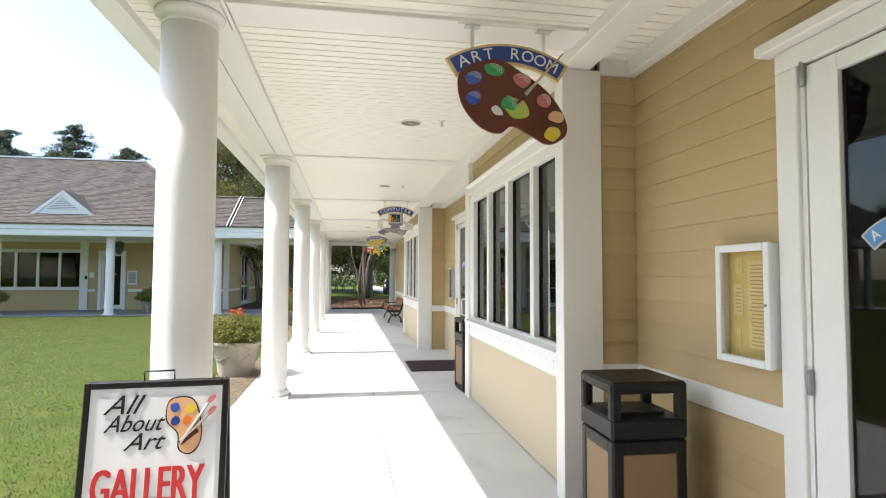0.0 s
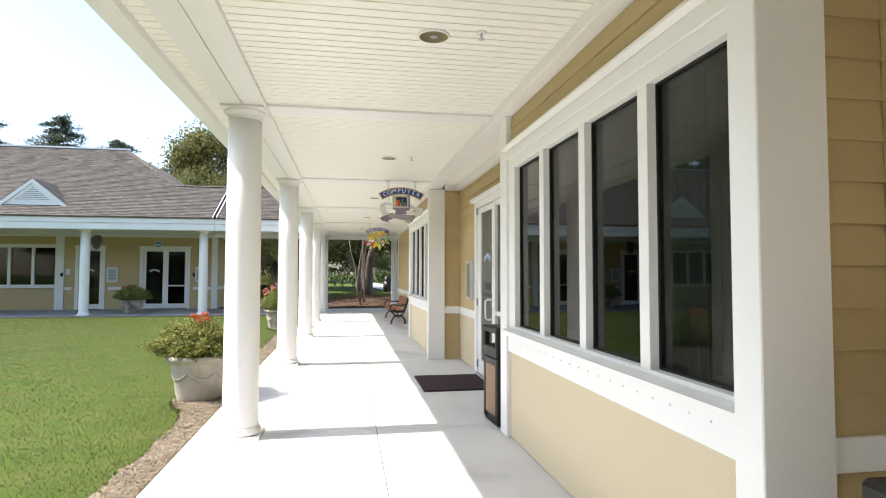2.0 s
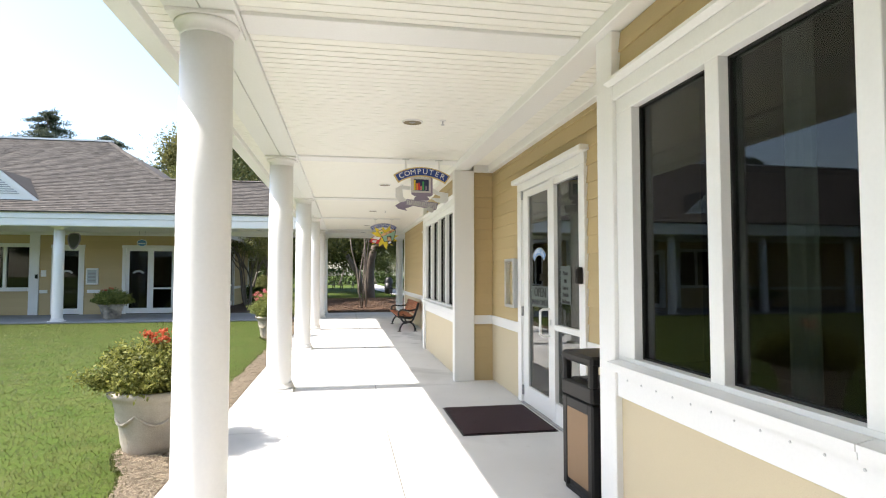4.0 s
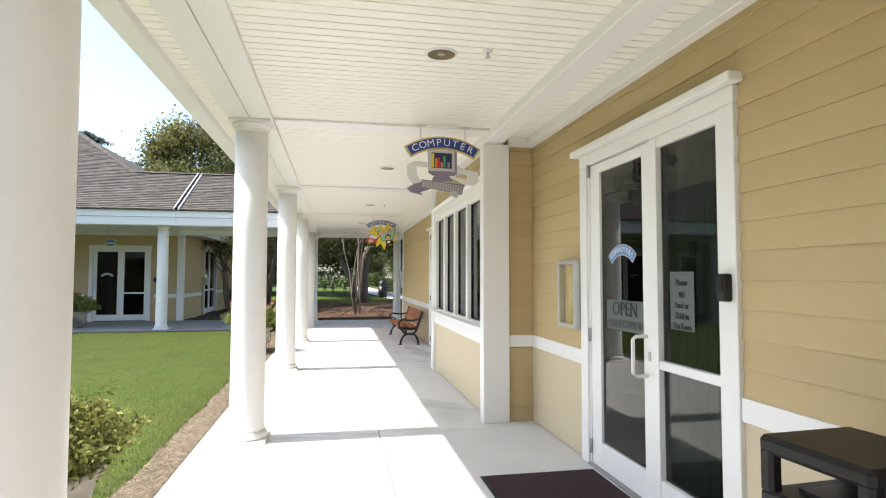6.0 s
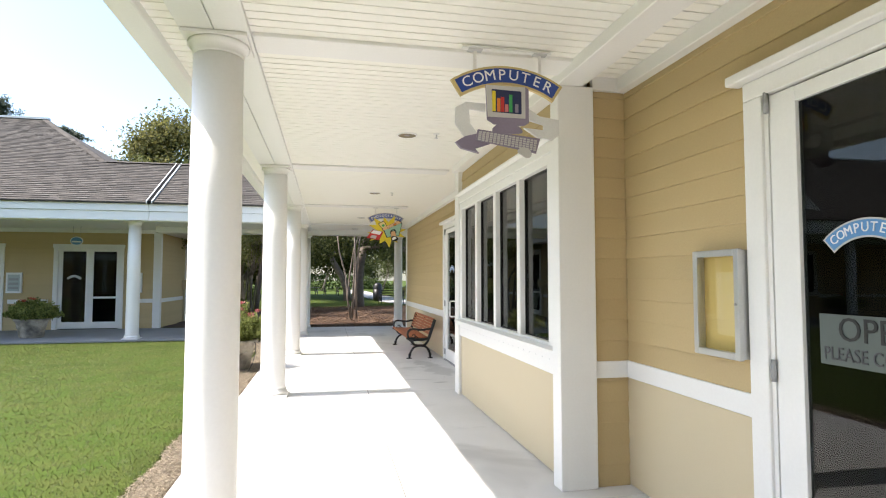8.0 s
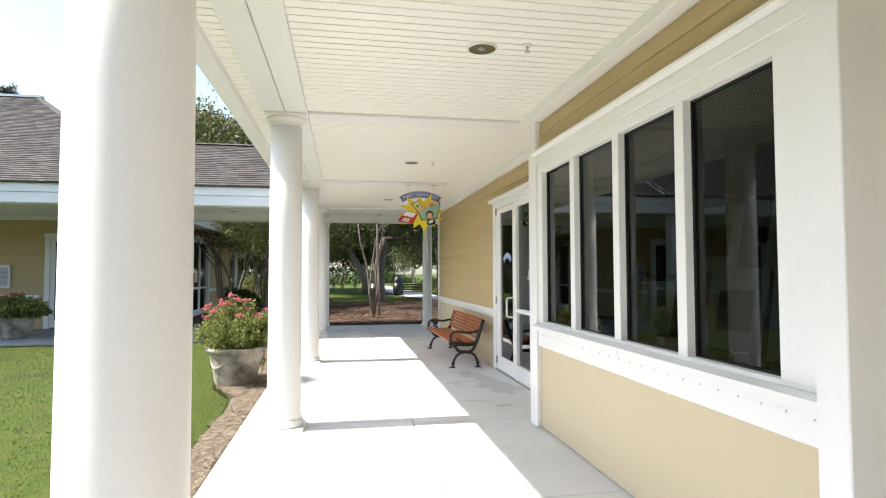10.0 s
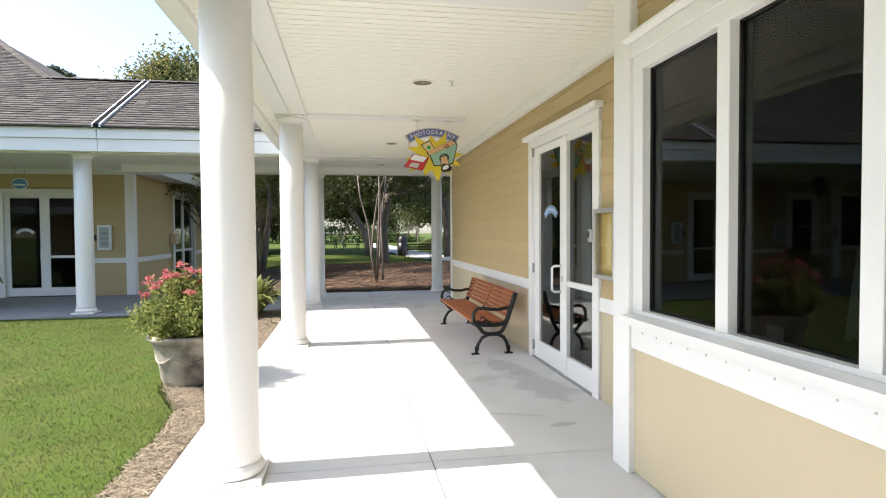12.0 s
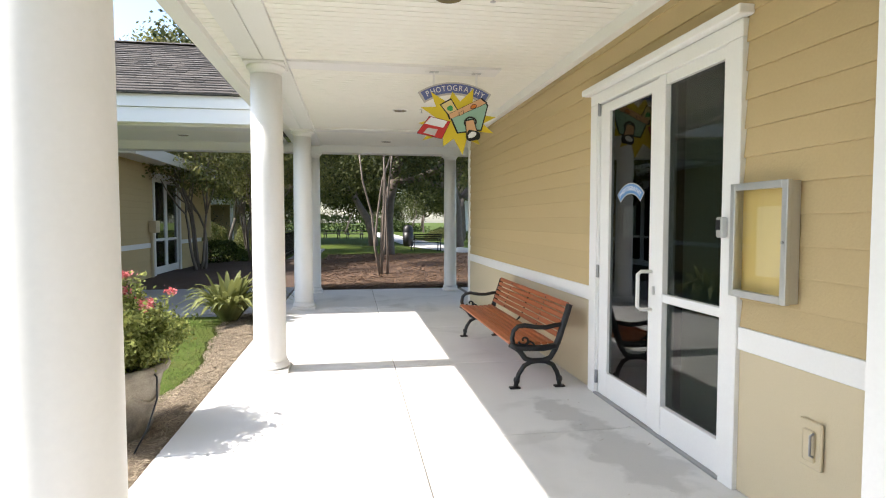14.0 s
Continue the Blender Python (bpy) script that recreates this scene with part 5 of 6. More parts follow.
# ---- bench ----
def bench(seat_y0, seat_y1):
    """Slatted bench with cast scroll ends; it faces -x."""
    b = thing("bench", "red-brown slatted bench with black cast-iron scroll ends", "bench")
    L0, L1 = seat_y0, seat_y1
    for yy in (L0 - 0.012, L1 + 0.012):
        e = thing("end_frame", "", "")
        tagged(e, "black cast-iron scroll end")
        e.parent = b
        # front and back legs as two arches under the seat
        fl = bmesh.new()
        tube(fl, [(1.30, yy, 0.018), (1.305, yy, 0.06), (1.325, yy, 0.13), (1.375, yy, 0.205), (1.44, yy, 0.238), (1.52, yy, 0.245)], 0.022, 8)
        part("front_leg", fl, M_IRON, e)
        bl = bmesh.new()
        tube(bl, [(1.71, yy, 0.018), (1.705, yy, 0.07), (1.685, yy, 0.14), (1.645, yy, 0.205), (1.58, yy, 0.238), (1.50, yy, 0.245)], 0.022, 8)
        part("back_leg", bl, M_IRON, e)
        for x in (1.295, 1.715):
            f = bmesh.new()
            box(f, x - 0.055, x + 0.045, yy - 0.028, yy + 0.028, 0, 0.018, bevel=0.006)
            part("foot", f, M_IRON, e)
            k = bmesh.new()
            lathe(k, ((0.0, -0.03), (0.024, -0.025), (0.030, 0.0), (0.024, 0.025), (0.0, 0.03)), 12, (x + (0.012 if x < 1.5 else -0.008), yy, 0.075))
            part("knuckle", k, M_IRON, e)
        u = bmesh.new()
        tube(u, [(1.275, yy, 0.385), (1.33, yy, 0.345), (1.385, yy, 0.27), (1.45, yy, 0.248), (1.56, yy, 0.248), (1.62, yy, 0.27), (1.665, yy, 0.34), (1.70, yy, 0.43)], 0.025, 8)
        part("cradle", u, M_IRON, e)
        sr = bmesh.new()
        tube(sr, [(1.245, yy, 0.405), (1.29, yy, 0.378), (1.40, yy, 0.365), (1.55, yy, 0.360), (1.66, yy, 0.375), (1.70, yy, 0.42)], 0.030, 8)
        part("seat_rail", sr, M_IRON, e)
        br = bmesh.new()
        tube(br, [(1.665, yy, 0.36), (1.70, yy, 0.44), (1.735, yy, 0.55), (1.775, yy, 0.67), (1.80, yy, 0.752)], 0.031, 8)
        part("back_rail", br, M_IRON, e)
        ar = bmesh.new()
        tube(ar, [(1.275, yy, 0.40), (1.262, yy, 0.46), (1.275, yy, 0.525), (1.315, yy, 0.563), (1.38, yy, 0.572), (1.48, yy, 0.553), (1.58, yy, 0.548), (1.66, yy, 0.565), (1.735, yy, 0.572)], 0.022, 8)
        part("armrest", ar, M_IRON, e)
        sc = bmesh.new()
        pts = []
        for k in range(16):
            t = k / 15 * 2.1 * math.pi
            r = 0.050 * (1 - 0.055 * k)
            pts.append((1.375 + r * math.cos(t + 3.4) * 1.1, yy, 0.438 + r * math.sin(t + 3.4)))
        tube(sc, pts, 0.0105, 6)
        part("scroll", sc, M_IRON, e)
        sc2 = bmesh.new()
        tube(sc2, [(1.40, yy, 0.40), (1.43, yy, 0.425), (1.46, yy, 0.405), (1.475, yy, 0.38)], 0.010, 6)
        part("scroll", sc2, M_IRON, e)
    for k in range(7):
        x = 1.262 + 0.062 * k
        z = 0.405 - 0.018 * math.sin(k / 6 * 2.6)
        p = part("seat_slat", boxed(-0.0275, 0.0275, L0, L1, -0.0125, 0.0125, bevel=0.006), M_REDWOOD, b)
        p.matrix_basis = pose(x, 0, z + 0.008, 0, (-9 if k == 0 else 4), 0)
    for k in range(6):
        z = 0.475 + 0.054 * k
        x = 1.692 + 0.0192 * k
        p = part("back_slat", boxed(-0.0125, 0.0125, L0, L1, -0.0225, 0.0225, bevel=0.006), M_REDWOOD, b)
        p.matrix_basis = pose(x, 0, z, 0, 19, 0)
        for yy in (L0 + 0.55, L1 - 0.55):
            q = bmesh.new()
            tube(q, [(x - 0.013, yy, z), (x - 0.019, yy, z)], 0.009, 8)
            part("bolt", q, M_IRON, b)
    st = bmesh.new()
    ym = (L0 + L1) / 2
    tube(st, [(1.31, ym, 0.375), (1.45, ym, 0.360), (1.62, ym, 0.372), (1.71, ym, 0.47), (1.81, ym, 0.74)], 0.012, 6)
    part("centre_strap", st, M_IRON, b)
    return b


bench(19.02, 21.33)


# ---- A-frame sign ----
af = thing("a_frame_sign", "black-framed white folding pavement sign for an art gallery", "sign board")
af.matrix_basis = pose(-0.91, 2.98, 0, 0, 0, 3.5) @ Matrix.Diagonal((0.9, 1, 1, 1))
LEAN_A = radians(9)


for sgn, nm in ((-1, "front_panel"), (1, "back_panel")):
    m = Matrix.Translation((0, sgn * 0.175, 0)) @ Matrix.Rotation(sgn * LEAN_A, 4, "X")
    pnl = thing(nm, "", "")
    pnl.parent = af
    pnl.matrix_basis = m
    part("board", boxed(-0.305, 0.305, -0.006, 0.006, 0.06, 1.04), M_SIGNWHITE, pnl, "white board")
    for a, c in ((-0.335, -0.305), (0.305, 0.335)):
        part("frame_side", boxed(a, c, -0.014, 0.014, 0, 1.07, bevel=0.005), M_BLACK, pnl)
    part("frame_top", boxed(-0.305, 0.305, -0.014, 0.014, 1.04, 1.07, bevel=0.005), M_BLACK, pnl)
    part("frame_foot", boxed(-0.305, 0.305, -0.014, 0.014, 0.03, 0.06, bevel=0.005), M_BLACK, pnl)
    if sgn < 0:
        part("poster", boxed(-0.275, 0.285, -0.0085, -0.0065, 0.10, 1.0), M_SIGNWHITE, pnl)
        y = -0.0105
        for wd, wdt, x, z, sz in (("All", 0.19, -0.165, 0.965, 0.118), ("About", 0.275, -0.105, 0.885, 0.104), ("Art", 0.19, -0.055, 0.805, 0.104)):
            lettering("lettering", wd, sz, M_BLACKINK, pnl, pose(x, y, z), wdt, 0.45)
        for k in range(3):
            lettering("lettering", "GALLERY", 0.215, M_RED, pnl, pose(-0.02 + 0.005 * (k - 1), y - 0.0004 * k, 0.615), 0.50)
        part("painted_palette", plate(bmesh.new(), smooth_loop([(x_, z_ + 0.055) for x_, z_ in ((0.06, 0.93), (0.16, 0.935), (0.205, 0.86), (0.215, 0.75), (0.17, 0.69), (0.11, 0.71), (0.10, 0.78), (0.045, 0.84))], 5), y - 0.001, y + 0.0015), M_BLACKINK, pnl)
        part("painted_palette", plate(bmesh.new(), smooth_loop([(x_, z_ + 0.055) for x_, z_ in ((0.063, 0.925), (0.157, 0.930), (0.200, 0.858), (0.210, 0.752), (0.168, 0.696), (0.116, 0.714), (0.106, 0.782), (0.052, 0.842))], 5), y - 0.003, y - 0.0012), M_PEACH, pnl, "peach painted palette")
        for i, (x, z, mt) in enumerate(((0.085, 0.895, M_BLUE), (0.09, 0.835, M_NAVY), (0.16, 0.885, M_YELLOW), (0.145, 0.835, M_ORANGE))):
            part("paint_dab", plate(bmesh.new(), blob(x, z + 0.055, 0.022, 0.02, 0.3, i + 60), y - 0.0045, y - 0.0031), mt, pnl)
        for k, (x1, z1) in enumerate(((0.245, 0.91), (0.25, 0.86))):
            bsh = bmesh.new()
            tube(bsh, [(0.12, y - 0.008, 0.795 + 0.01 * k), (x1, y - 0.008, z1 + 0.055)], 0.006, 6)
            part("painted_brush", bsh, M_PCGREY, pnl)
            part("brush_tip", plate(bmesh.new(), blob(x1 + 0.012, z1 + 0.071, 0.026, 0.012, 0.8, k + 90), y - 0.012, y - 0.009), M_PINK, pnl)
        part("painted_knife", plate(bmesh.new(), [(0.11, 0.80), (0.19, 0.855), (0.205, 0.84), (0.125, 0.785)], y - 0.005, y - 0.0032), M_PALETTE, pnl)
hd = bmesh.new()
tube(hd, [(-0.07, 0, 1.045), (-0.07, 0, 1.10), (0.07, 0, 1.10), (0.07, 0, 1.045)], 0.005, 6)
part("carry_handle", hd, M_IRON, af)


# ---- planters ----
def pot(at, r, h, stone):
    profile = ((0.0, 0.0), (r * 0.62, 0.0), (r * 0.66, 0.02), (r * 0.70, h * 0.12), (r * 0.72, h * 0.16), (r * 0.78, h * 0.5), (r * 0.90, h * 0.82), (r * 0.92, h * 0.86), (r * 1.0, h * 0.90), (r * 1.03, h * 0.95), (r * 1.0, h), (r * 0.90, h), (r * 0.86, h * 0.93), (0.0, h * 0.92))
    bm = lathe(bmesh.new(), profile, 48)
    return bm


def planter(at, r, h, stone, leaf, spreadx, tall, flowers, seed, label, nleaf=5200, leaf_size=0.0185):
    rng = np.random.default_rng(seed)
    g = thing("planter", label, "planter", "flower pots", at=at)
    part("pot", pot(at, r, h, stone), stone, g, "cast stone pot")
    sw = bmesh.new()
    for k in range(6):
        a0 = k * math.pi / 3 + 0.3
        pts = []
        for i in range(9):
            t = a0 + (i / 8) * math.pi / 3
            rr = r * (0.80 + 0.02 * math.sin(i / 8 * math.pi)) + 0.004
            pts.append((rr * math.cos(t), rr * math.sin(t), h * (0.66 - 0.16 * math.sin(i / 8 * math.pi))))
        tube(sw, pts, 0.012, 6)
    part("garland", sw, stone, g, "moulded garland")
    part("soil", lathe(bmesh.new(), ((0.0, h * 0.935), (r * 0.86, h * 0.935), (r * 0.86, h * 0.93), (0.0, h * 0.925)), 24), M_SOIL, g)
    # shoots with leaves along them
    cs = []
    nshoot = 220
    stems = bmesh.new()
    tips = []
    for k in range(nshoot):
        t, q = rng.uniform(0, 2 * math.pi), math.sqrt(rng.uniform(0, 1))
        base = np.array([math.cos(t) * q * r * 0.7, math.sin(t) * q * r * 0.7, h * 0.93])
        out = np.array([math.cos(t), math.sin(t), 0]) * (q * spreadx * rng.uniform(0.4, 1.1))
        top = base + out + np.array([0, 0, tall * rng.uniform(0.35, 1.1) * (1.05 - 0.55 * q * q)])
        mid = (base + top) / 2 + np.array([0, 0, 0.08])
        tips.append(top)
        for i in range(nleaf // nshoot):
            s = rng.uniform(0.1, 1.0)
            p = (1 - s) ** 2 * base + 2 * s * (1 - s) * mid + s * s * top
            cs.append(p + rng.normal(size=3) * 0.035)
        if k % 3 == 0:
            tube(stems, [base, mid, top], 0.005, 4, 0.4)
    part("stems", stems, M_LEAFD, g)
    lv = new("leaves", raw_mesh("leaves", leaf_cards(rng, np.array(cs), leaf_size, ratio=0.5), len(cs), 4, leaf))
    lv.parent = g
    tagged(lv, "dense small green leaves", kind="stuff")
    if flowers:
        order = sorted(range(nshoot), key=lambda i: -tips[i][2])[:flowers[1] * 2:2]
        for i in order:
            pc = tips[i] + rng.normal(size=(70, 3)) * np.array([0.022, 0.022, 0.014]) + np.array([0, 0, 0.035])
            fl = new("flower_head", raw_mesh("flower_head", leaf_cards(rng, pc, 0.011, up=1.2, ratio=0.8), 70, 4, flowers[0]))
            fl.parent = g
            tagged(fl, kind="stuff")
    return g


planter(pose(-1.77, 9.50, -0.03), 0.375, 0.55, M_POT, M_LEAF, 0.33, 0.43, (M_FLOWERPINK, 6), 11, "pale cast-stone pot of bushy green plants, few orange blooms", 30000)
planter(pose(-1.86, 18.42, -0.03), 0.40, 0.53, M_POTDARK, M_LEAFB, 0.34, 0.62, (M_FLOWERRED, 30), 12, "stained stone pot with coral blooms over green leaves", 30000)
planter(pose(-7.95, 25.0, -0.004), 0.40, 0.50, M_POTDARK, M_LEAFB, 0.46, 0.50, (M_FLOWERPINK, 8), 13, "stone pot of trailing green plants on the porch", 14000, 0.036)
planter(pose(-13.9, 25.0, -0.004), 0.40, 0.50, M_POTDARK, M_LEAFB, 0.44, 0.50, (M_FLOWERPINK, 8), 14, "stone pot of green plants on the porch", 12000, 0.036)

# drip hose by the stained pot
hz = bmesh.new()
tube(hz, [(-1.52, 18.28, 0.48), (-1.47, 18.24, 0.44), (-1.46, 18.2, 0.30), (-1.50, 18.12, 0.12), (-1.56, 18.05, -0.01)], 0.006, 6)
hose = thing("drip_tube", "thin black irrigation tube over the pot rim", "hose")
part("tube", hz, M_IRON, hose)


def strap_plant(at, n, length, seed):
    rng = random.Random(seed)
    g = thing("strap_leaf_plant", "clump of arching variegated strap leaves", "plant", "strap-leaf plants", at=at)
    for k in range(n):
        t = rng.uniform(0, 2 * math.pi)
        lean = rng.uniform(0.25, 1.15)
        ln = length * rng.uniform(0.65, 1.1)
        bm = bmesh.new()
        prev = None
        bx, by = 0.10 * math.cos(t) * rng.random(), 0.10 * math.sin(t) * rng.random()
        for i in range(7):
            s = i / 6
            out = ln * lean * s * 0.70
            up = ln * (s - (0.20 + 0.48 * lean) * s ** 2.4)
            w = 0.044 * math.sin(math.pi * (0.15 + 0.85 * s) * 0.98) + 0.003
            cx, cy = bx + out * math.cos(t), by + out * math.sin(t)
            a = bm.verts.new((cx - w * math.sin(t), cy + w * math.cos(t), up + 0.006))
            c = bm.verts.new((cx, cy, up))
            b2 = bm.verts.new((cx + w * math.sin(t), cy - w * math.cos(t), up + 0.006))
            if prev:
                bm.faces.new((prev[0], prev[1], c, a))
                bm.faces.new((prev[1], prev[2], b2, c))
            prev = (a, c, b2)
        part("leaf", bm, M_STRAPLEAF, g)
    return g


strap_plant(pose(-2.0, 23.1, -0.03), 150, 1.08, 4)


# ---- things on the north building's porch ----
ov = thing("hanging_sign", "small oval blue sign hung under the porch", "sign", "room signs")
part("board", plate(bmesh.new(), [(-7.5 + 0.17 * math.cos(t), 2.66 + 0.13 * math.sin(t)) for t in [2 * math.pi * k / 24 for k in range(24)]], 26.4, 26.42), M_SIGNWHITE, ov)
part("picture", plate(bmesh.new(), [(-7.5 + 0.15 * math.cos(t), 2.66 + 0.11 * math.sin(t)) for t in [2 * math.pi * k / 24 for k in range(24)]], 26.394, 26.399), M_SKYBLUE, ov)
part("picture_band", boxed(-7.62, -7.38, 26.390, 26.3935, 2.62, 2.66), M_SIGNWHITE, ov)
part("rod", boxed(-7.60, -7.594, 26.405, 26.412, 2.77, 3.10), M_GREY, ov)
part("rod", boxed(-7.40, -7.394, 26.405, 26.412, 2.77, 3.10), M_GREY, ov)
sh2 = thing("hanging_sign", "dark shield-shaped sign hung under the porch", "sign", "room signs")
part("board", plate(bmesh.new(), smooth_loop([(-9.75, 2.95), (-9.45, 2.95), (-9.40, 2.70), (-9.55, 2.42), (-9.70, 2.42), (-9.82, 2.70)], 4), 26.0, 26.02), M_MAUVE, sh2)
part("edge", plate(bmesh.new(), smooth_loop([(-9.72, 2.92), (-9.48, 2.92), (-9.44, 2.72), (-9.56, 2.47), (-9.68, 2.47), (-9.78, 2.72)], 4), 25.994, 25.999), M_GREYINK, sh2)
part("rod", boxed(-9.60, -9.594, 26.007, 26.013, 2.95, 3.10), M_GREY, sh2)
for x0, x1, mt in ((-9.74, -9.32, M_STICKER), (-6.30, -5.98, M_STICKER)):
    nbx = thing("notice_board", "white-framed notice case on the far wall", "notice board", "notice cases")
    part("frame", boxed(x0, x1, NY - 0.10, NY - 0.03, 1.12, 1.74, bevel=0.005), M_SIGNWHITE, nbx)
    part("sheet", boxed(x0 + 0.05, x1 - 0.05, NY - 0.106, NY - 0.1005, 1.18, 1.68), mt, nbx, "pale grey sheet")
    for k in range(3):
        part("print_block", boxed(x0 + 0.08, x1 - 0.08, NY - 0.109, NY - 0.1065, 1.24 + 0.13 * k, 1.31 + 0.13 * k), M_GREY, nbx)
pl = thing("wall_plate", "small white plate on the far wall", "sign")
part("plate", boxed(-11.30, -11.12, NY - 0.05, NY - 0.024, 1.42, 1.66, bevel=0.004), M_SIGNWHITE, pl)
for xx in (-6.36, -11.42):
    cr = thing("card_reader", "small dark card reader on the far casing", "card reader", "card readers")
    part("body", boxed(xx - 0.04, xx + 0.04, NY - 0.13, NY - 0.07, 1.35, 1.50, bevel=0.006), M_BLACK, cr)
for xc, zz in ((-7.95, 1.70), (-10.45, 1.70)):
    bnr = thing("window_sticker", "pale curved banner sticker on the far door glass", "sticker", "door stickers")
    part("field", plate(bmesh.new(), arc_band(xc, zz - 0.3, 0.20, 0.27, 0.9), NY + 0.040, NY + 0.044), M_STICKER, bnr)
ub = thing("utility_box", "tan metal utility box on a conduit by the side door", "utility box")
part("box", boxed(NX + 0.03, NX + 0.22, 30.20, 30.50, 1.20, 1.52, bevel=0.008), M_TANPANEL, ub)
part("conduit", boxed(NX + 0.03, NX + 0.09, 30.32, 30.38, 0.0, 1.20), M_TANPANEL, ub)


# ---- inside the windows ----
def blinds(y0, y1, x, z0, z1, label):
    b = thing("vertical_blinds", label, "blinds", "vertical blinds")
    part("head_rail", boxed(x - 0.03, x + 0.03, y0, y1, z1, z1 + 0.05), M_WHITE, b)
    me = mesh_of("slat", boxed(-0.0015, 0.0015, -0.041, 0.041, z0, z1))
    me.materials.append(M_BLIND)
    y = y0 + 0.05
    while y < y1 - 0.04:
        piece("slat", me, b, pose(x, y, 0, 0, 0, 4))
        y += 0.098


blinds(DOORS[1] - DOOR_W + 0.05, DOORS[1] - DOOR_W + 0.86, 2.075, 0.02, 2.5, "closed grey-green vertical blinds behind the side light")
blinds(4.0, 5.55, 1.90, 0.98, 2.6, "grey-green vertical blinds inside the bay")
scr = thing("room_screen", "plain grey-green partition just inside the door", "partition")
part("panel", boxed(2.16, 2.19, 16.9, 17.82, 0.0, 2.6), M_BLIND, scr)
for y in (6.02, 4.62):
    cu = thing("curtain", "narrow pale gathered curtain inside the bay", "curtain", "bay curtains")
    bm = bmesh.new()
    pts = [(1.70 + 0.02 * math.sin(k * 1.3), y + 0.016 * k) for k in range(10)]
    for (xa, ya), (xb, yb) in zip(pts, pts[1:]):
        f = bm.faces.new([bm.verts.new(p) for p in ((xa, ya, 0.97), (xb, yb, 0.97), (xb, yb, 2.6), (xa, ya, 2.6))])
    part("cloth", bm, M_CLOTH, cu)
tbl = thing("table", "low table under a pale cloth inside the room", "table")
part("tabletop", boxed(2.35, 3.3, 4.2, 5.7, 0.95, 0.99, bevel=0.005), M_CLOTH, tbl)
part("cloth_skirt", boxed(2.36, 3.29, 4.21, 5.69, 0.55, 0.949), M_CLOTH, tbl)
for x, y in ((2.42, 4.28), (3.22, 4.28), (2.42, 5.62), (3.22, 5.62)):
    part("leg", boxed(x - 0.02, x + 0.02, y - 0.02, y + 0.02, -0.012, 0.55), M_BLACK, tbl)


def framed_picture(x, y, z, w, h, tone, turn):
    f = thing("framed_picture", "matted picture on a wire easel in the window display", "picture", "display pictures")
    f.matrix_basis = pose(x, y, z, 0, 0, turn) @ pose(0, 0, 0, -12, 0, 0)
    part("mat_board", boxed(-w / 2, w / 2, -0.004, 0.004, 0.03, h + 0.03), M_CLOTH, f, "pale mat board")
    part("print", boxed(-w * 0.30, w * 0.30, -0.007, -0.0045, h * 0.28, h * 0.78), tone, f)
    st = bmesh.new()
    tube(st, [(-w * 0.35, -0.03, 0.04), (-w * 0.2, -0.05, 0.0), (w * 0.2, -0.05, 0.0), (w * 0.35, -0.03, 0.04)], 0.006, 6)
    tube(st, [(0, -0.01, 0.03), (0, 0.10, 0.0)], 0.006, 6)
    part("easel", st, M_IRON, f, "black wire easel")


dsp = thing("display_stand", "stepped dark display stand inside the bay", "shelf")
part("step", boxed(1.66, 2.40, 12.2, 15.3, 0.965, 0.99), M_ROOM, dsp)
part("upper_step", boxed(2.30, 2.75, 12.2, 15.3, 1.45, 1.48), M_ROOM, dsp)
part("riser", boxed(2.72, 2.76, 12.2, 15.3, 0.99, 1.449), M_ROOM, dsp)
for x, y, z, w, h, tone, turn in ((1.95, 13.35, 0.992, 0.42, 0.52, M_PALETTE, -78), (1.92, 12.72, 0.992, 0.42, 0.50, M_MAUVE, -70), (2.42, 14.15, 1.482, 0.40, 0.52, M_PALETTE, -75), (2.42, 13.35, 1.482, 0.42, 0.55, M_RED, -78), (2.40, 12.6, 1.482, 0.40, 0.5, M_MAUVE, -72), (1.95, 14.25, 0.992, 0.34, 0.42, M_MINT, -76)):
    framed_picture(x, y, z, w, h, tone, turn)
for y in (12.95, 13.75, 14.6):
    cd = thing("price_card", "small white card in the window display", "card", "price cards")
    part("card", boxed(1.72, 1.725, y - 0.05, y + 0.05, 0.99, 1.06), M_SIGNWHITE, cd)

# ---- beds, paths and grass ----
def border(y):
    """Edge between the mulch and the lawn."""
    return -1.66 - 0.36 * math.exp(-((y - 9.45) / 0.62) ** 2) - 0.42 * math.exp(-((y - 18.4) / 0.75) ** 2) - 0.35 * max(0.0, min(1.0, (y - 20.2) / 2.2)) + 0.07 * noise.noise((y * 1.7, 3.1, 0)) + 0.03 * noise.noise((y * 6.0, 9.1, 0))


mb = bmesh.new()
prev = None
y = -6.0
while y < 23.71:
    row = []
    xb = border(y)
    for i in range(9):
        x = -1.402 + (xb + 1.402) * i / 8
        row.append(mb.verts.new((x, y, -0.022 + 0.018 * noise.noise((x * 7, y * 7, 1)) - (0.02 if i == 8 else 0))))
    if prev:
        for a, b, c, d in zip(prev, prev[1:], row[1:], row):
            mb.faces.new((a, b, c, d)).smooth = True
    prev = row
    y += 0.08
structure("mulch_bed", mb, M_MULCH, "strip of pale dry mulch between walk and lawn", "mulch")

rng = np.random.default_rng(21)


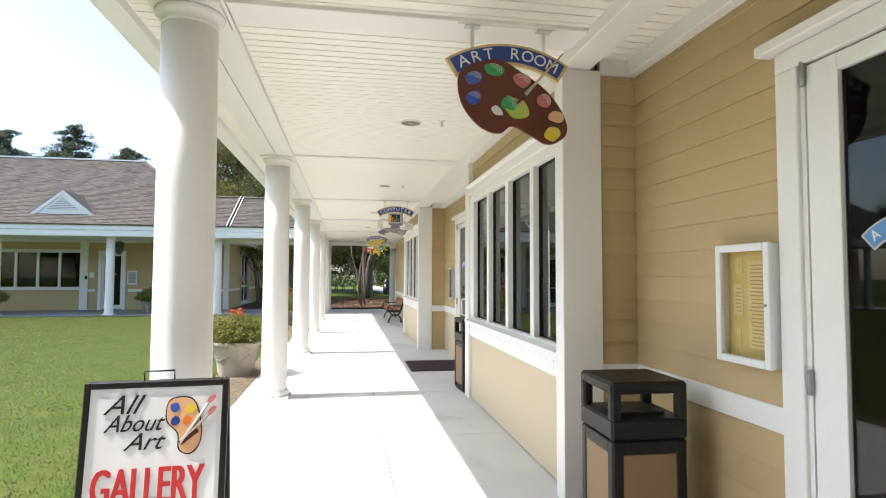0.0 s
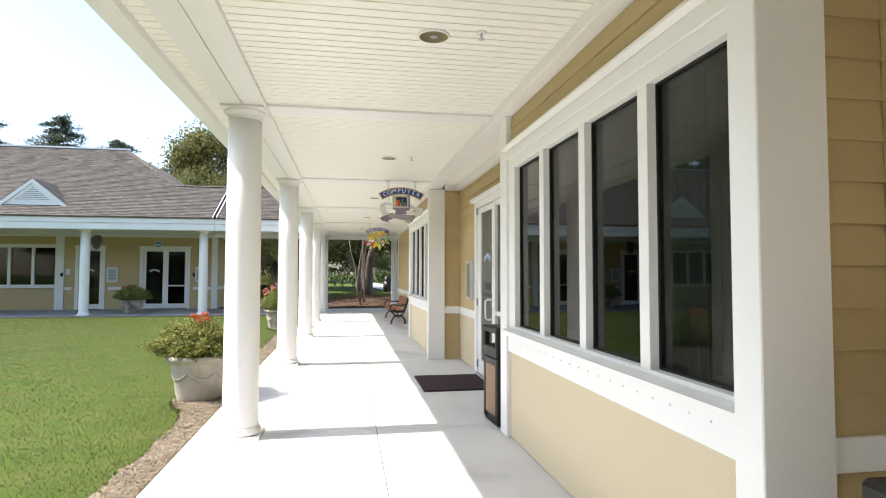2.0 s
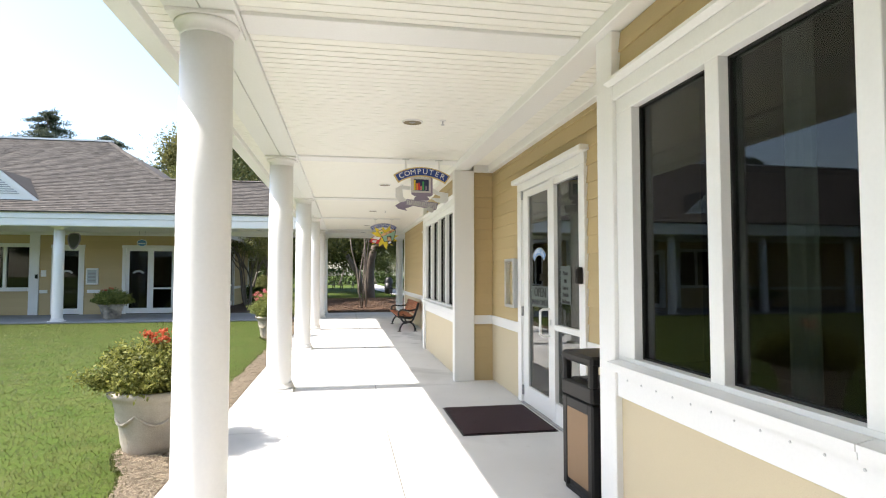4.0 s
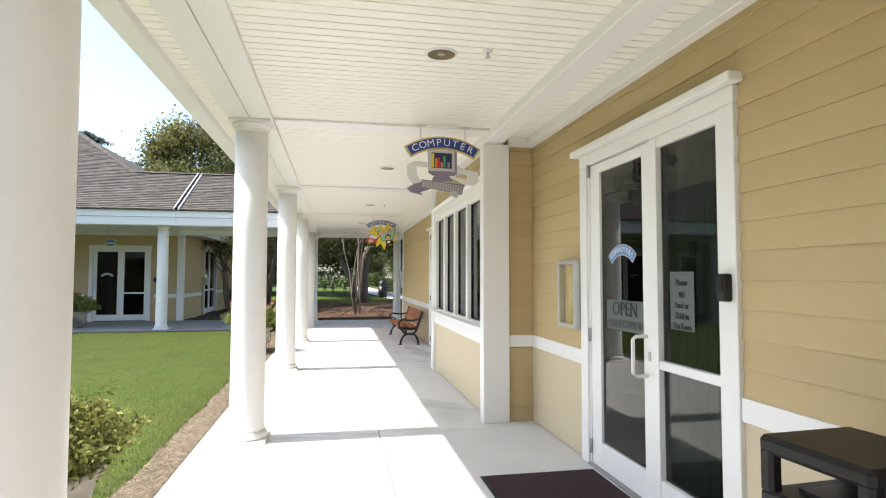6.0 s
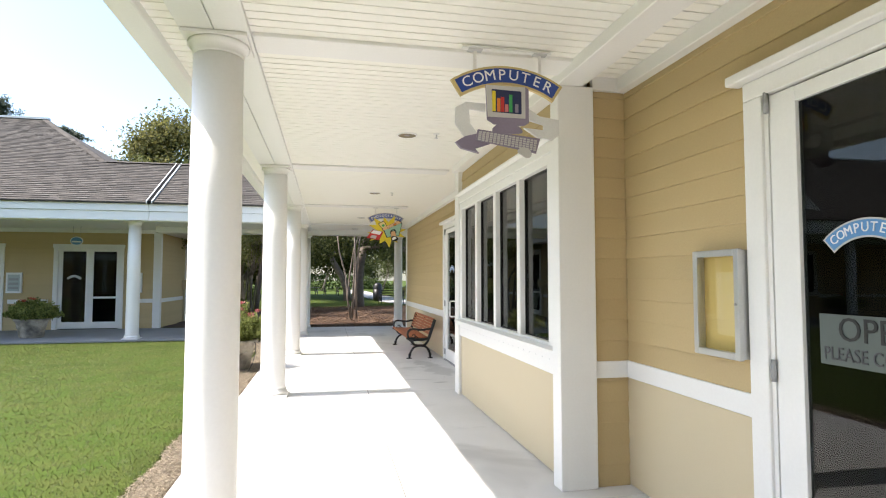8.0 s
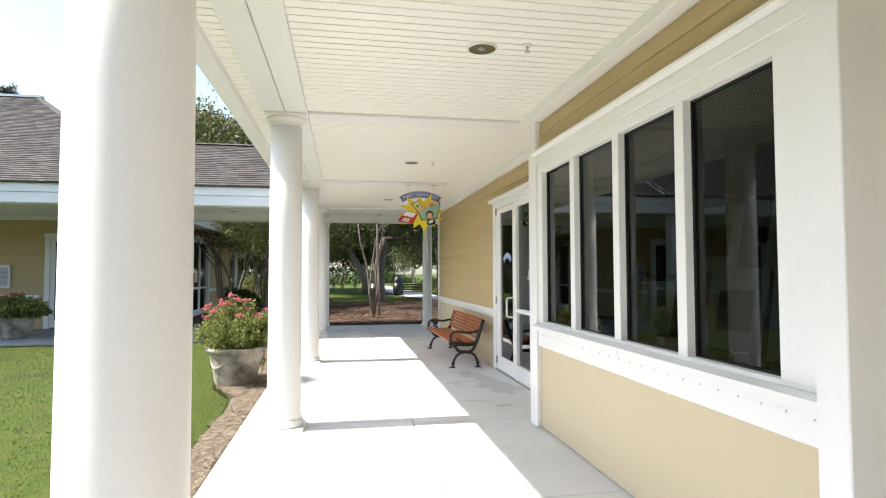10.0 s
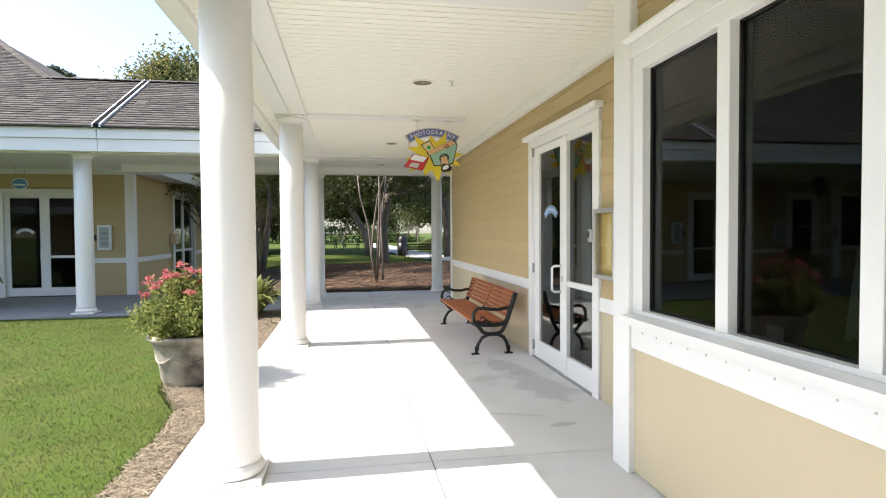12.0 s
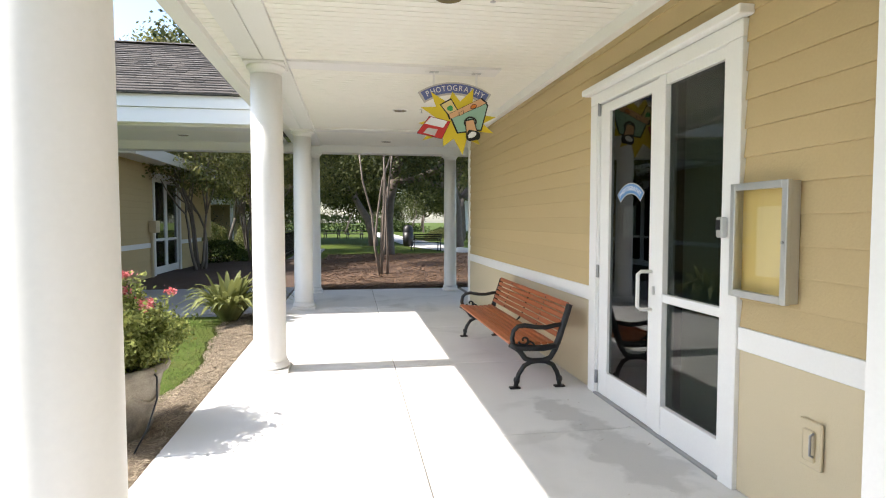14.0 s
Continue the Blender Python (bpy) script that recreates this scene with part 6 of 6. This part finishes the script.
def chips(n, place, size, material, name, label):
    c = np.array([place() for _ in range(n)])
    a = rng.uniform(0, 2 * np.pi, n)
    L, W = size * rng.uniform(0.5, 1.6, n), size * 0.085 * rng.uniform(0.6, 1.5, n)
    ux, uy = np.cos(a), np.sin(a)
    tz = rng.uniform(-0.35, 0.35, n) * L
    d = np.stack([ux * L, uy * L, tz], 1)
    s = np.stack([-uy * W, ux * W, rng.uniform(-0.5, 0.5, n) * W], 1)
    q = np.stack([c - d - s, c + d - s, c + d + s, c - d + s], 1).reshape(-1, 3)
    ob = new(name, raw_mesh(name, q, n, 4, material))
    return tagged(ob, label, "mulch", kind="stuff")


def strip_place():
    y = rng.uniform(1.0, 23.7)
    xb = border(y)
    x = rng.uniform(xb - 0.02, -1.41)
    return (x, y, -0.012 + rng.uniform(0, 0.018))


chips(75000, strip_place, 0.024, M_CHIP, "mulch_chips", "loose dry wood and straw mulch")


def floor_place():
    return (rng.uniform(1.15, 1.88), rng.uniform(8.0, 18.9), 0.002 + rng.uniform(0, 0.003))


chips(70, floor_place, 0.011, M_CHIP, "leaf_litter", "a few dry leaf bits blown on the concrete")


def bed(name, outline, z, material, label, bumps=0.05, step=0.35):
    """A rough bed over a rectangle given by its corners."""
    x0, x1, y0, y1 = outline
    bm = bmesh.new()
    nx, ny = int((x1 - x0) / step) + 1, int((y1 - y0) / step) + 1
    g = [[bm.verts.new((x0 + (x1 - x0) * i / nx, y0 + (y1 - y0) * j / ny, z + bumps * noise.noise((x0 + i * 0.31, j * 0.27, 4)) + bumps * 2.5 * math.sin(math.pi * i / nx) * math.sin(math.pi * j / ny))) for i in range(nx + 1)] for j in range(ny + 1)]
    for j in range(ny):
        for i in range(nx):
            bm.faces.new((g[j][i], g[j][i + 1], g[j + 1][i + 1], g[j + 1][i])).smooth = True
    return structure(name, bm, material, label, "mulch")


bed("straw_bed", (-1.2, 7.5, 26.75, 40.2), -0.015, M_STRAW, "brown pine-straw bed, colour darkened for tree shade")
bed("shade_bed", (-5.55, -1.22, 27.5, 37.5), -0.02, M_STRAW, "mulch bed beside the house, colour darkened for shade")


def straw_place():
    x, y = rng.uniform(-1.2, 7.5), 26.8 + 13.2 * rng.uniform(0, 1) ** 1.6
    i, j = (x + 1.2) / 8.7, (y - 26.75) / 13.45
    return (x, y, 0.02 + 0.125 * math.sin(math.pi * i) * math.sin(math.pi * min(1, j)) + rng.uniform(0, 0.03))


chips(22000, straw_place, 0.075, M_STRAWBIT, "pine_straw_litter", "loose reddish pine straw, darkened for tree shade")
pb = bmesh.new()
box(pb, -2.7, -1.6, 37.6, 46, -0.10, 0.0)
structure("pavement_side", pb, M_SLABSHADE, "grey concrete path beside the beds", "pavement")
pb = bmesh.new()
line = [(9.5, 36.5), (6.3, 41.0), (4.6, 47.0), (4.2, 56.0), (3.6, 68.0), (3.2, 90.0)]
for (xa, ya), (xb, yb) in zip(line, line[1:]):
    d = Vector((xb - xa, yb - ya, 0)).normalized()
    n = Vector((-d.y, d.x, 0)) * 1.25
    a, b = Vector((xa, ya, 0.0)), Vector((xb, yb, 0.0))
    quad(pb, a - n, a + n, b + n, b - n)
structure("pavement_path", pb, M_TARP, "pale curving concrete path", "pavement")

n1, n3 = 260000, 14000
xs_ = np.concatenate([-1.58 - 13.5 * rng.uniform(0, 1, n1) ** 1.9, np.zeros(n3)])
ys_ = np.concatenate([rng.uniform(1.5, 23.7, n1), rng.uniform(2.0, 23.0, n3)])
edge = np.array([border(float(v)) for v in ys_])
xs_[n1:] = edge[n1:] + rng.uniform(-0.06, 0.035, n3)
keep = xs_ < edge + 0.03
fringe = np.arange(len(xs_))[keep] >= n1
xs_, ys_ = xs_[keep], ys_[keep]
n = len(xs_)
hgt = rng.uniform(0.004, 0.024, n)
hgt[fringe] *= 2.6
ang = rng.uniform(0, 2 * np.pi, n)
wid = 0.0030 + 0.0010 * (-1.6 - xs_)
reach = (0.014 + 0.0022 * (-1.6 - xs_)) * rng.uniform(0.7, 2.0, n)
b0 = np.stack([xs_ + wid * np.sin(ang), ys_ - wid * np.cos(ang), np.full(n, -0.0385)], 1)
b1 = np.stack([xs_ - wid * np.sin(ang), ys_ + wid * np.cos(ang), np.full(n, -0.0385)], 1)
tp = np.stack([xs_ - reach * np.cos(ang), ys_ - reach * np.sin(ang), -0.0385 + hgt], 1)
b0, b1 = b1, b0
gr = new("grass", raw_mesh("grass", np.stack([b1, b0, tp], 1).reshape(-1, 3), n, 3, M_BLADE))
tagged(gr, "short mown lawn grass", "grass", kind="stuff")


# ---- trees ----
def limb(bm, rng, p, d, length, r, depth, ends, spread=0.5, fork=3, own=None):
    pts = [p]
    q = Vector(p)
    d = Vector(d).normalized()
    for i in range(4):
        d = (d + Vector(rng.normal(size=3)) * 0.13 + Vector((0, 0, 0.04))).normalized()
        q = q + d * (length / 4)
        pts.append(tuple(q))
    tube(own or bm, pts, r, 7 if depth > 1 else 5, 0.6)
    if depth <= 0:
        ends.append(np.array(q))
        return
    for k in range(fork):
        nd = (d + Vector(rng.normal(size=3)) * spread).normalized()
        limb(bm, rng, tuple(q), nd, length * 0.72, r * 0.58, depth - 1, ends, spread, fork)


def tree(label, at, height, trunk_r, trunk_d, crown_r, leaves, size, leaf, bark, seed, fork=3, depth=2, droop=0.0, trunks=1, clump=0.9, trunk_share=0.33, flat=0.6, name="tree", group="trees"):
    rng = np.random.default_rng(seed)
    g = thing(name, label, "tree", group, at=at)
    ends = []
    for k in range(trunks):
        bm = bmesh.new()
        d = Vector(trunk_d) + Vector((*rng.normal(size=2) * (0.17 if trunks > 1 else 0.05), 0))
        br = bmesh.new()
        limb(br, rng, (0.045 * k * math.cos(2.1 * k), 0.045 * k * math.sin(2.1 * k), -0.12), d, height * trunk_share, trunk_r, depth, ends, 0.55 if trunks == 1 else 0.30, fork, bm)
        part("trunk", bm, bark, g)
        tagged(part("branchwork", br, bark, g), kind="stuff")
    ends = np.array(ends)
    n = len(ends)
    cl = [ends]
    extra = rng.normal(size=(n * 2, 3))
    extra /= np.linalg.norm(extra, axis=1)[:, None]
    extra = extra * np.array([crown_r, crown_r, crown_r * flat]) * rng.uniform(0.35, 1.0, (n * 2, 1)) ** 0.6 + np.array([ends[:, 0].mean(), ends[:, 1].mean(), height - crown_r * flat])
    cl = np.concatenate([ends, extra])
    idx = rng.integers(0, len(cl), leaves)
    sz = rng.uniform(0.6, 1.3, len(cl)) * clump
    c = cl[idx] + rng.normal(size=(leaves, 3)) * sz[idx][:, None] * np.array([0.5, 0.5, 0.32])
    c[:, 2] -= droop * rng.uniform(0, 1, leaves) ** 3
    c = c[c[:, 2] > 2.3 + 0.5 * np.sin(c[:, 0] * 1.7) * np.sin(c[:, 1] * 1.3)]
    lv = new("crown", raw_mesh("crown", leaf_cards(rng, c, size), len(c), 4, leaf))
    lv.parent = g
    tagged(lv, "leafy crown", kind="stuff")
    return g


oak1 = tree("large live oak with a dark spreading crown", pose(1.35, 38.3, 0), 9.0, 0.34, (-0.10, 0, 1), 5.5, 30000, 0.085, M_OAK, M_BARK, 31, droop=0.9, clump=1.4, trunk_share=0.38)
oak2 = tree("live oak with a leaning trunk", pose(1.2, 50.0, 0), 9.5, 0.32, (-0.13, 0, 1), 6.0, 30000, 0.10, M_OAK, M_BARK, 32, droop=1.1, clump=1.5, trunk_share=0.38)
oak3 = tree("tall oak with yellowish leaves, brightened in colour for sun", pose(-14.6, 62, -1.3), 18.0, 0.40, (0, 0, 1), 6.6, 115000, 0.15, M_SUNOAK, M_BARK, 33, droop=3.5, clump=1.9, flat=0.9, depth=3, trunk_share=0.28)
copy_thing(oak1, pose(8.2, 57, 0, 0, 0, 120))
# oak added to shade the house's side wall, its trunk hidden behind a column
copy_thing(oak1, pose(-2.3, 40.5, -0.2, 0, 0, 170))
# young oak added so its crown throws dappled shade on the beds
young = tree("added young oak, thin open crown to dapple the beds", pose(-3.3, 33.6, 0), 8.8, 0.11, (0.02, 0, 1), 3.8, 6500, 0.085, M_OAK, M_BARK, 35, clump=1.2, trunk_share=0.40)
copy_thing(oak2, pose(-7.5, 58, 0, 0, 0, 200))
copy_thing(oak1, pose(14.0, 52, 0, 0, 0, 40))
copy_thing(oak2, pose(12.5, 72, 0, 0, 0, 75))
copy_thing(oak2, pose(-3.6, 53.5, -0.4, 0, 0, 300))
copy_thing(oak1, pose(5.6, 44.5, 0.2, 0, 0, 250))
light = tree("slender tree with sparse pale yellow-green leaves", pose(-13.2, 45, 0), 9.6, 0.12, (0.1, 0, 1), 2.4, 5200, 0.07, M_LIGHTLEAF, M_BARK, 34, clump=0.9, flat=1.1)
copy_thing(light, pose(-6.6, 44, -1.2, 0, 0, 70))
copy_thing(light, pose(-1.0, 84, 0, 0, 0, 20))
copy_thing(light, pose(4.5, 88, 0, 0, 0, 140))
for k in range(5):
    copy_thing(light, pose(6.5 + 2.6 * k, 82 + 6 * math.sin(k * 2.2), -0.6, 0, 0, 90 * k))
copy_thing(light, pose(-5.5, 88, 0, 0, 0, 220))
# far tree line, and the one across the lawn
for k in range(13):
    copy_thing((oak2, oak1)[k % 2], pose(-44 + 7.8 * k, 102 + 5 * math.sin(k * 2.3), -1.0, 0, 0, 47 * k))
for k in range(8):
    copy_thing((oak2, oak1)[k % 2], pose(-47 + 2 * math.sin(k * 1.9), -22 + 8.5 * k, 0, 0, 0, 61 * k))


def conifer(at, height, seed):
    rng = np.random.default_rng(seed)
    g = thing("conifer", "tall dark conifer with ragged tiers of branches", "tree", "conifers", at=at)
    bm = bmesh.new()
    tube(bm, [(0, 0, -0.1), (0.05, 0, height * 0.5), (0, 0.05, height)], 0.26, 8, 0.12)
    bl = []
    for k in range(150):
        z = height * (0.30 + 0.70 * ((k // 6) / 24.0) ** 0.9) + rng.normal() * 0.12
        t = rng.uniform(0, 2 * math.pi)
        ln = (max(height - z, 0) * 0.62 + 0.95) * rng.uniform(0.5, 1.3)
        e = np.array([math.cos(t) * ln, math.sin(t) * ln, z - 0.12 * ln + rng.normal() * 0.15])
        tube(bm, [(0, 0, z), tuple(e * np.array([0.5, 0.5, 0]) + np.array([0, 0, z + 0.05])), tuple(e)], 0.035, 4, 0.3)
        m = int(90 + 75 * ln)
        s = rng.uniform(0.2, 1.05, m)
        p = np.stack([e[0] * s, e[1] * s, z + (e[2] - z) * s], 1) + rng.normal(size=(m, 3)) * np.array([0.24, 0.24, 0.17]) * (0.35 + 0.25 * ln)
        bl.append(p)
    part("trunk", bm, M_BARK, g)
    c = np.concatenate(bl)
    lv = new("crown", raw_mesh("crown", leaf_cards(rng, c, 0.105, ratio=0.30), len(c), 4, M_PINE))
    lv.parent = g
    tagged(lv, "ragged needle crown", kind="stuff")
    return g


cf = conifer(pose(-24.9, 56, -1.3), 16.2, 51)
for x, y, s, r in ((-30.5, 56, 0.94, 80), (-20.0, 56, 0.86, 160), (-27.6, 58, 0.80, 240), (-34.5, 55, 0.95, 300), (-17.0, 57, 0.72, 20), (-39, 57, 0.9, 130), (-22.4, 58, 0.80, 200), (-26.0, 59, 0.84, 30), (-32.6, 58, 0.88, 110), (-18.6, 59, 0.76, 270), (-29.2, 61, 0.88, 45), (-21.4, 62, 0.84, 310), (-36.8, 60, 0.92, 190), (-16.2, 62, 0.74, 95)):
    c = copy_thing(cf, pose(x, y, -0.9 - (1 - s) * 16.2, 0, 0, r))

my = tree("crape myrtle with several pale bare trunks", pose(0.66, 29.4, 0.06), 7.2, 0.036, (0.02, 0, 1), 2.1, 15000, 0.05, M_LIGHTLEAF, M_MYRTLE, 41, fork=2, depth=2, trunks=5, clump=0.7, trunk_share=0.50, flat=0.8, name="crape_myrtle", group="crape myrtles")
myd = tree("crape myrtle in shade with twisting stems", pose(-4.75, 32.4, 0.0), 5.2, 0.050, (0.05, 0, 1), 2.1, 17000, 0.05, M_LIGHTLEAF, M_MYRTLE, 42, fork=3, depth=2, trunks=5, clump=0.75, trunk_share=0.36, flat=0.75, name="crape_myrtle", group="crape myrtles")
copy_thing(myd, pose(-3.7, 35.5, 0.0, 0, 0, 130))
copy_thing(myd, pose(-4.4, 38.5, 0.0, 0, 0, 250))


def shrub(name, label, at, sx, sy, sz, n, leaf, seed, size=0.045):
    rng = np.random.default_rng(seed)
    g = thing(name, label, "shrub", "shrubs", at=at)
    t = rng.normal(size=(n, 3))
    t /= np.linalg.norm(t, axis=1)[:, None]
    t = t * np.array([sx, sy, sz]) * rng.uniform(0.75, 1.05, (n, 1)) ** 0.5
    lump = np.array([noise.noise((float(p[0]) * 2.2, float(p[1]) * 2.2, float(p[2]) * 2.2 + seed)) for p in t])
    t *= (1 + 0.22 * lump)[:, None]
    t[:, 2] = np.abs(t[:, 2])
    lv = new("leaves", raw_mesh("leaves", leaf_cards(rng, t, size), n, 4, leaf))
    lv.parent = g
    tagged(lv, kind="stuff")
    st = bmesh.new()
    for k in range(7):
        tube(st, [(0, 0, -0.03), (sx * 0.5 * math.cos(k), sy * 0.5 * math.sin(k), sz * 0.6)], 0.02, 5, 0.4)
    part("stems", st, M_BARK, g)
    return g


shrub("shrub", "low dark clipped shrub in the shade", pose(-5.0, 36.5, 0), 1.0, 0.9, 0.75, 5000, M_LEAFD, 1)
shrub("shrub", "bright yellow-green rounded shrub in sun", pose(-9.3, 51.5, 0), 1.6, 1.0, 1.5, 5000, M_LIGHTLEAF, 2, 0.06)
shrub("shrub", "bright yellow-green rounded shrub in sun", pose(-6.4, 51.0, 0), 1.0, 0.9, 1.35, 4000, M_LIGHTLEAF, 3, 0.06)
shrub("shrub", "rounded green shrub by the path", pose(7.6, 60, 0), 1.8, 1.2, 0.9, 4000, M_LIGHTLEAF, 4, 0.06)
shrub("shrub", "dark green shrub by the path", pose(8.8, 66, 0), 2.2, 1.2, 1.0, 4000, M_LEAFD, 5, 0.07)
shrub("hedge", "long dark hedge far across the lawn", pose(-4, 96, 0), 14.0, 1.2, 2.4, 9000, M_LEAFD, 6, 0.16)
shrub("hedge", "long dark hedge far across the lawn", pose(-16, 70, 0), 6.0, 1.0, 1.6, 6000, M_LEAFD, 7, 0.11)


# ---- far things on the lawn ----
def far_bench(at):
    b = thing("park_bench", "dark metal park bench beside the path", "bench", at=at)
    for y in (-0.7, 0.7):
        e = bmesh.new()
        tube(e, [(-0.28, y, 0), (-0.22, y, 0.4), (0.2, y, 0.42), (0.30, y, 0.85)], 0.025, 6)
        tube(e, [(0.25, y, 0), (0.2, y, 0.42)], 0.025, 6)
        tube(e, [(-0.25, y, 0.4), (-0.27, y, 0.62), (0.24, y, 0.64)], 0.02, 6)
        part("end_frame", e, M_IRON, b)
    for k in range(5):
        part("seat_slat", boxed(-0.24 + 0.1 * k, -0.17 + 0.1 * k, -0.75, 0.75, 0.42, 0.445), M_IRON, b)
    for k in range(4):
        p = part("back_slat", boxed(0.21 + 0.022 * k, 0.235 + 0.022 * k, -0.75, 0.75, 0.5 + 0.095 * k, 0.565 + 0.095 * k), M_IRON, b)


far_bench(pose(3.55, 42.4, 0.02, 0, 0, 65))
fbn = thing("litter_bin", "dark round litter bin by the path", "bin", "litter bins", at=pose(3.25, 48.5, 0))
part("drum", lathe(bmesh.new(), ((0, 0), (0.3, 0), (0.33, 0.4), (0.32, 0.85), (0.0, 0.85)), 20), M_IRON, fbn)
part("dome", lathe(bmesh.new(), ((0.33, 0.86), (0.30, 1.1), (0.16, 1.28), (0, 1.3)), 20), M_IRON, fbn)


def picnic(at):
    p = thing("picnic_table", "weathered wooden picnic table on the lawn", "picnic table", "picnic tables", at=at)
    for k in range(5):
        part("top_board", boxed(-0.36 + 0.146 * k, -0.225 + 0.146 * k, -0.9, 0.9, 0.72, 0.755), M_BARK, p)
    for s in (-1, 1):
        part("seat_board", boxed(s * 0.7 - 0.13, s * 0.7 + 0.13, -0.9, 0.9, 0.43, 0.465), M_BARK, p)
    for y in (-0.6, 0.6):
        lg = bmesh.new()
        tube(lg, [(-0.62, y, 0), (-0.2, y, 0.72)], 0.045, 5)
        tube(lg, [(0.62, y, 0), (0.2, y, 0.72)], 0.045, 5)
        part("leg_frame", lg, M_BARK, p)
        part("cross_bar", boxed(-0.8, 0.8, y - 0.02, y + 0.02, 0.36, 0.43), M_BARK, p)


picnic(pose(-1.9, 66, -0.04, 0, 0, 80))
picnic(pose(0.1, 64, -0.04, 0, 0, 100))
rl = thing("fence", "dark metal railing beside the path", "fence")
part("top_rail", boxed(-2.95, -2.90, 38, 46, 1.05, 1.10), M_IRON, rl)
part("bottom_rail", boxed(-2.95, -2.90, 38, 46, 0.12, 0.16), M_IRON, rl)
bal = mesh_of("baluster", boxed(-0.010, 0.010, -0.010, 0.010, 0, 1.05))
bal.materials.append(M_IRON)
for k in range(60):
    piece("baluster", bal, rl, pose(-2.925, 38.07 + 0.133 * k, -0.04))

fh = thing("house", "far tan building with a grey roof and white fascia", "building")
part("wall", boxed(-24, -9.5, 60.5, 68, -0.1, 2.9), M_TAN, fh)
part("fascia", boxed(-25, -8.2, 57.9, 58.1, 2.75, 3.2), M_WHITE, fh, "white fascia")
bm = bmesh.new()
quad(bm, (-25, 57.9, 3.2), (-8.2, 57.9, 3.2), (-11, 63, 6.2), (-25, 63, 6.2))
quad(bm, (-8.2, 57.9, 3.2), (-8.2, 69, 3.2), (-11, 63, 6.2))
quad(bm, (-25, 69, 3.2), (-25, 63, 6.2), (-11, 63, 6.2), (-8.2, 69, 3.2))
part("roof", bm, M_SHINGLE, fh)
for x in (-9, -12, -15, -18):
    part("post", boxed(x - 0.1, x + 0.1, 58.3, 58.5, -0.05, 2.8), M_WHITE, fh)
fh2 = thing("house", "far white building beyond the trees", "building")
part("wall", boxed(11, 24, 70, 78, -0.1, 3.6), M_SIGNWHITE, fh2)
bm = bmesh.new()
quad(bm, (10.3, 69.3, 3.6), (24.5, 69.3, 3.6), (24.5, 74, 6), (10.3, 74, 6))
quad(bm, (10.3, 78.7, 3.6), (10.3, 74, 6), (24.5, 74, 6), (24.5, 78.7, 3.6))
part("roof", bm, M_SHINGLE, fh2)
for x in (12.5, 15, 17.5, 20):
    part("window", boxed(x, x + 1.0, 69.95, 69.995, 1.0, 2.6), M_IRON, fh2)

# unseen plain wing that closes the court behind the start, with a porch like the one across the lawn
# added to block sky and sun so the near wall darkens
structure("wall_south", boxed(-24, 2.3, -7.6, -7.4, -0.1, 3.5), M_TAN, "added unseen tan end wall", "wall")
structure("pavement_south", boxed(-24, -1.46, -7.4, -0.9, -0.14, -0.004), M_SLABSHADE, "grey concrete porch slab, colour darkened for shade", "pavement")
structure("ceiling_south", boxed(-24, -1.49, -7.4, -0.75, 3.10, 3.18), M_CEIL, "added unseen white porch ceiling", "ceiling")
structure("trim_south_fascia", boxed(-24, -1.50, -0.75, -0.69, 3.03, 3.48, bevel=0.005), M_WHITE, "added unseen white fascia under the roof edge", "fascia")
rb = bmesh.new()
v = [rb.verts.new(p) for p in ((-24, -0.62, 3.46), (-1.52, -0.62, 3.46), (-1.52, -7.4, 6.8), (-24, -7.4, 6.8))]
rb.faces.new(v)
bmesh.ops.solidify(rb, geom=rb.faces, thickness=-0.06)
structure("roof_south", rb, M_SHINGLE, "added unseen shingle porch roof that blocks light", "roof")
for x in (-5.22, -9.21, -13.20, -17.19, -21.18):
    copy_thing(first, pose(x, -1.3, -0.004))
# unseen oaks, added to darken what the far panes mirror
for k in range(5):
    copy_thing((oak2, oak1)[k % 2], pose(-30 + 7.0 * k, -21 + 2 * math.sin(k * 2.1), -0.5, 0, 0, 80 * k))
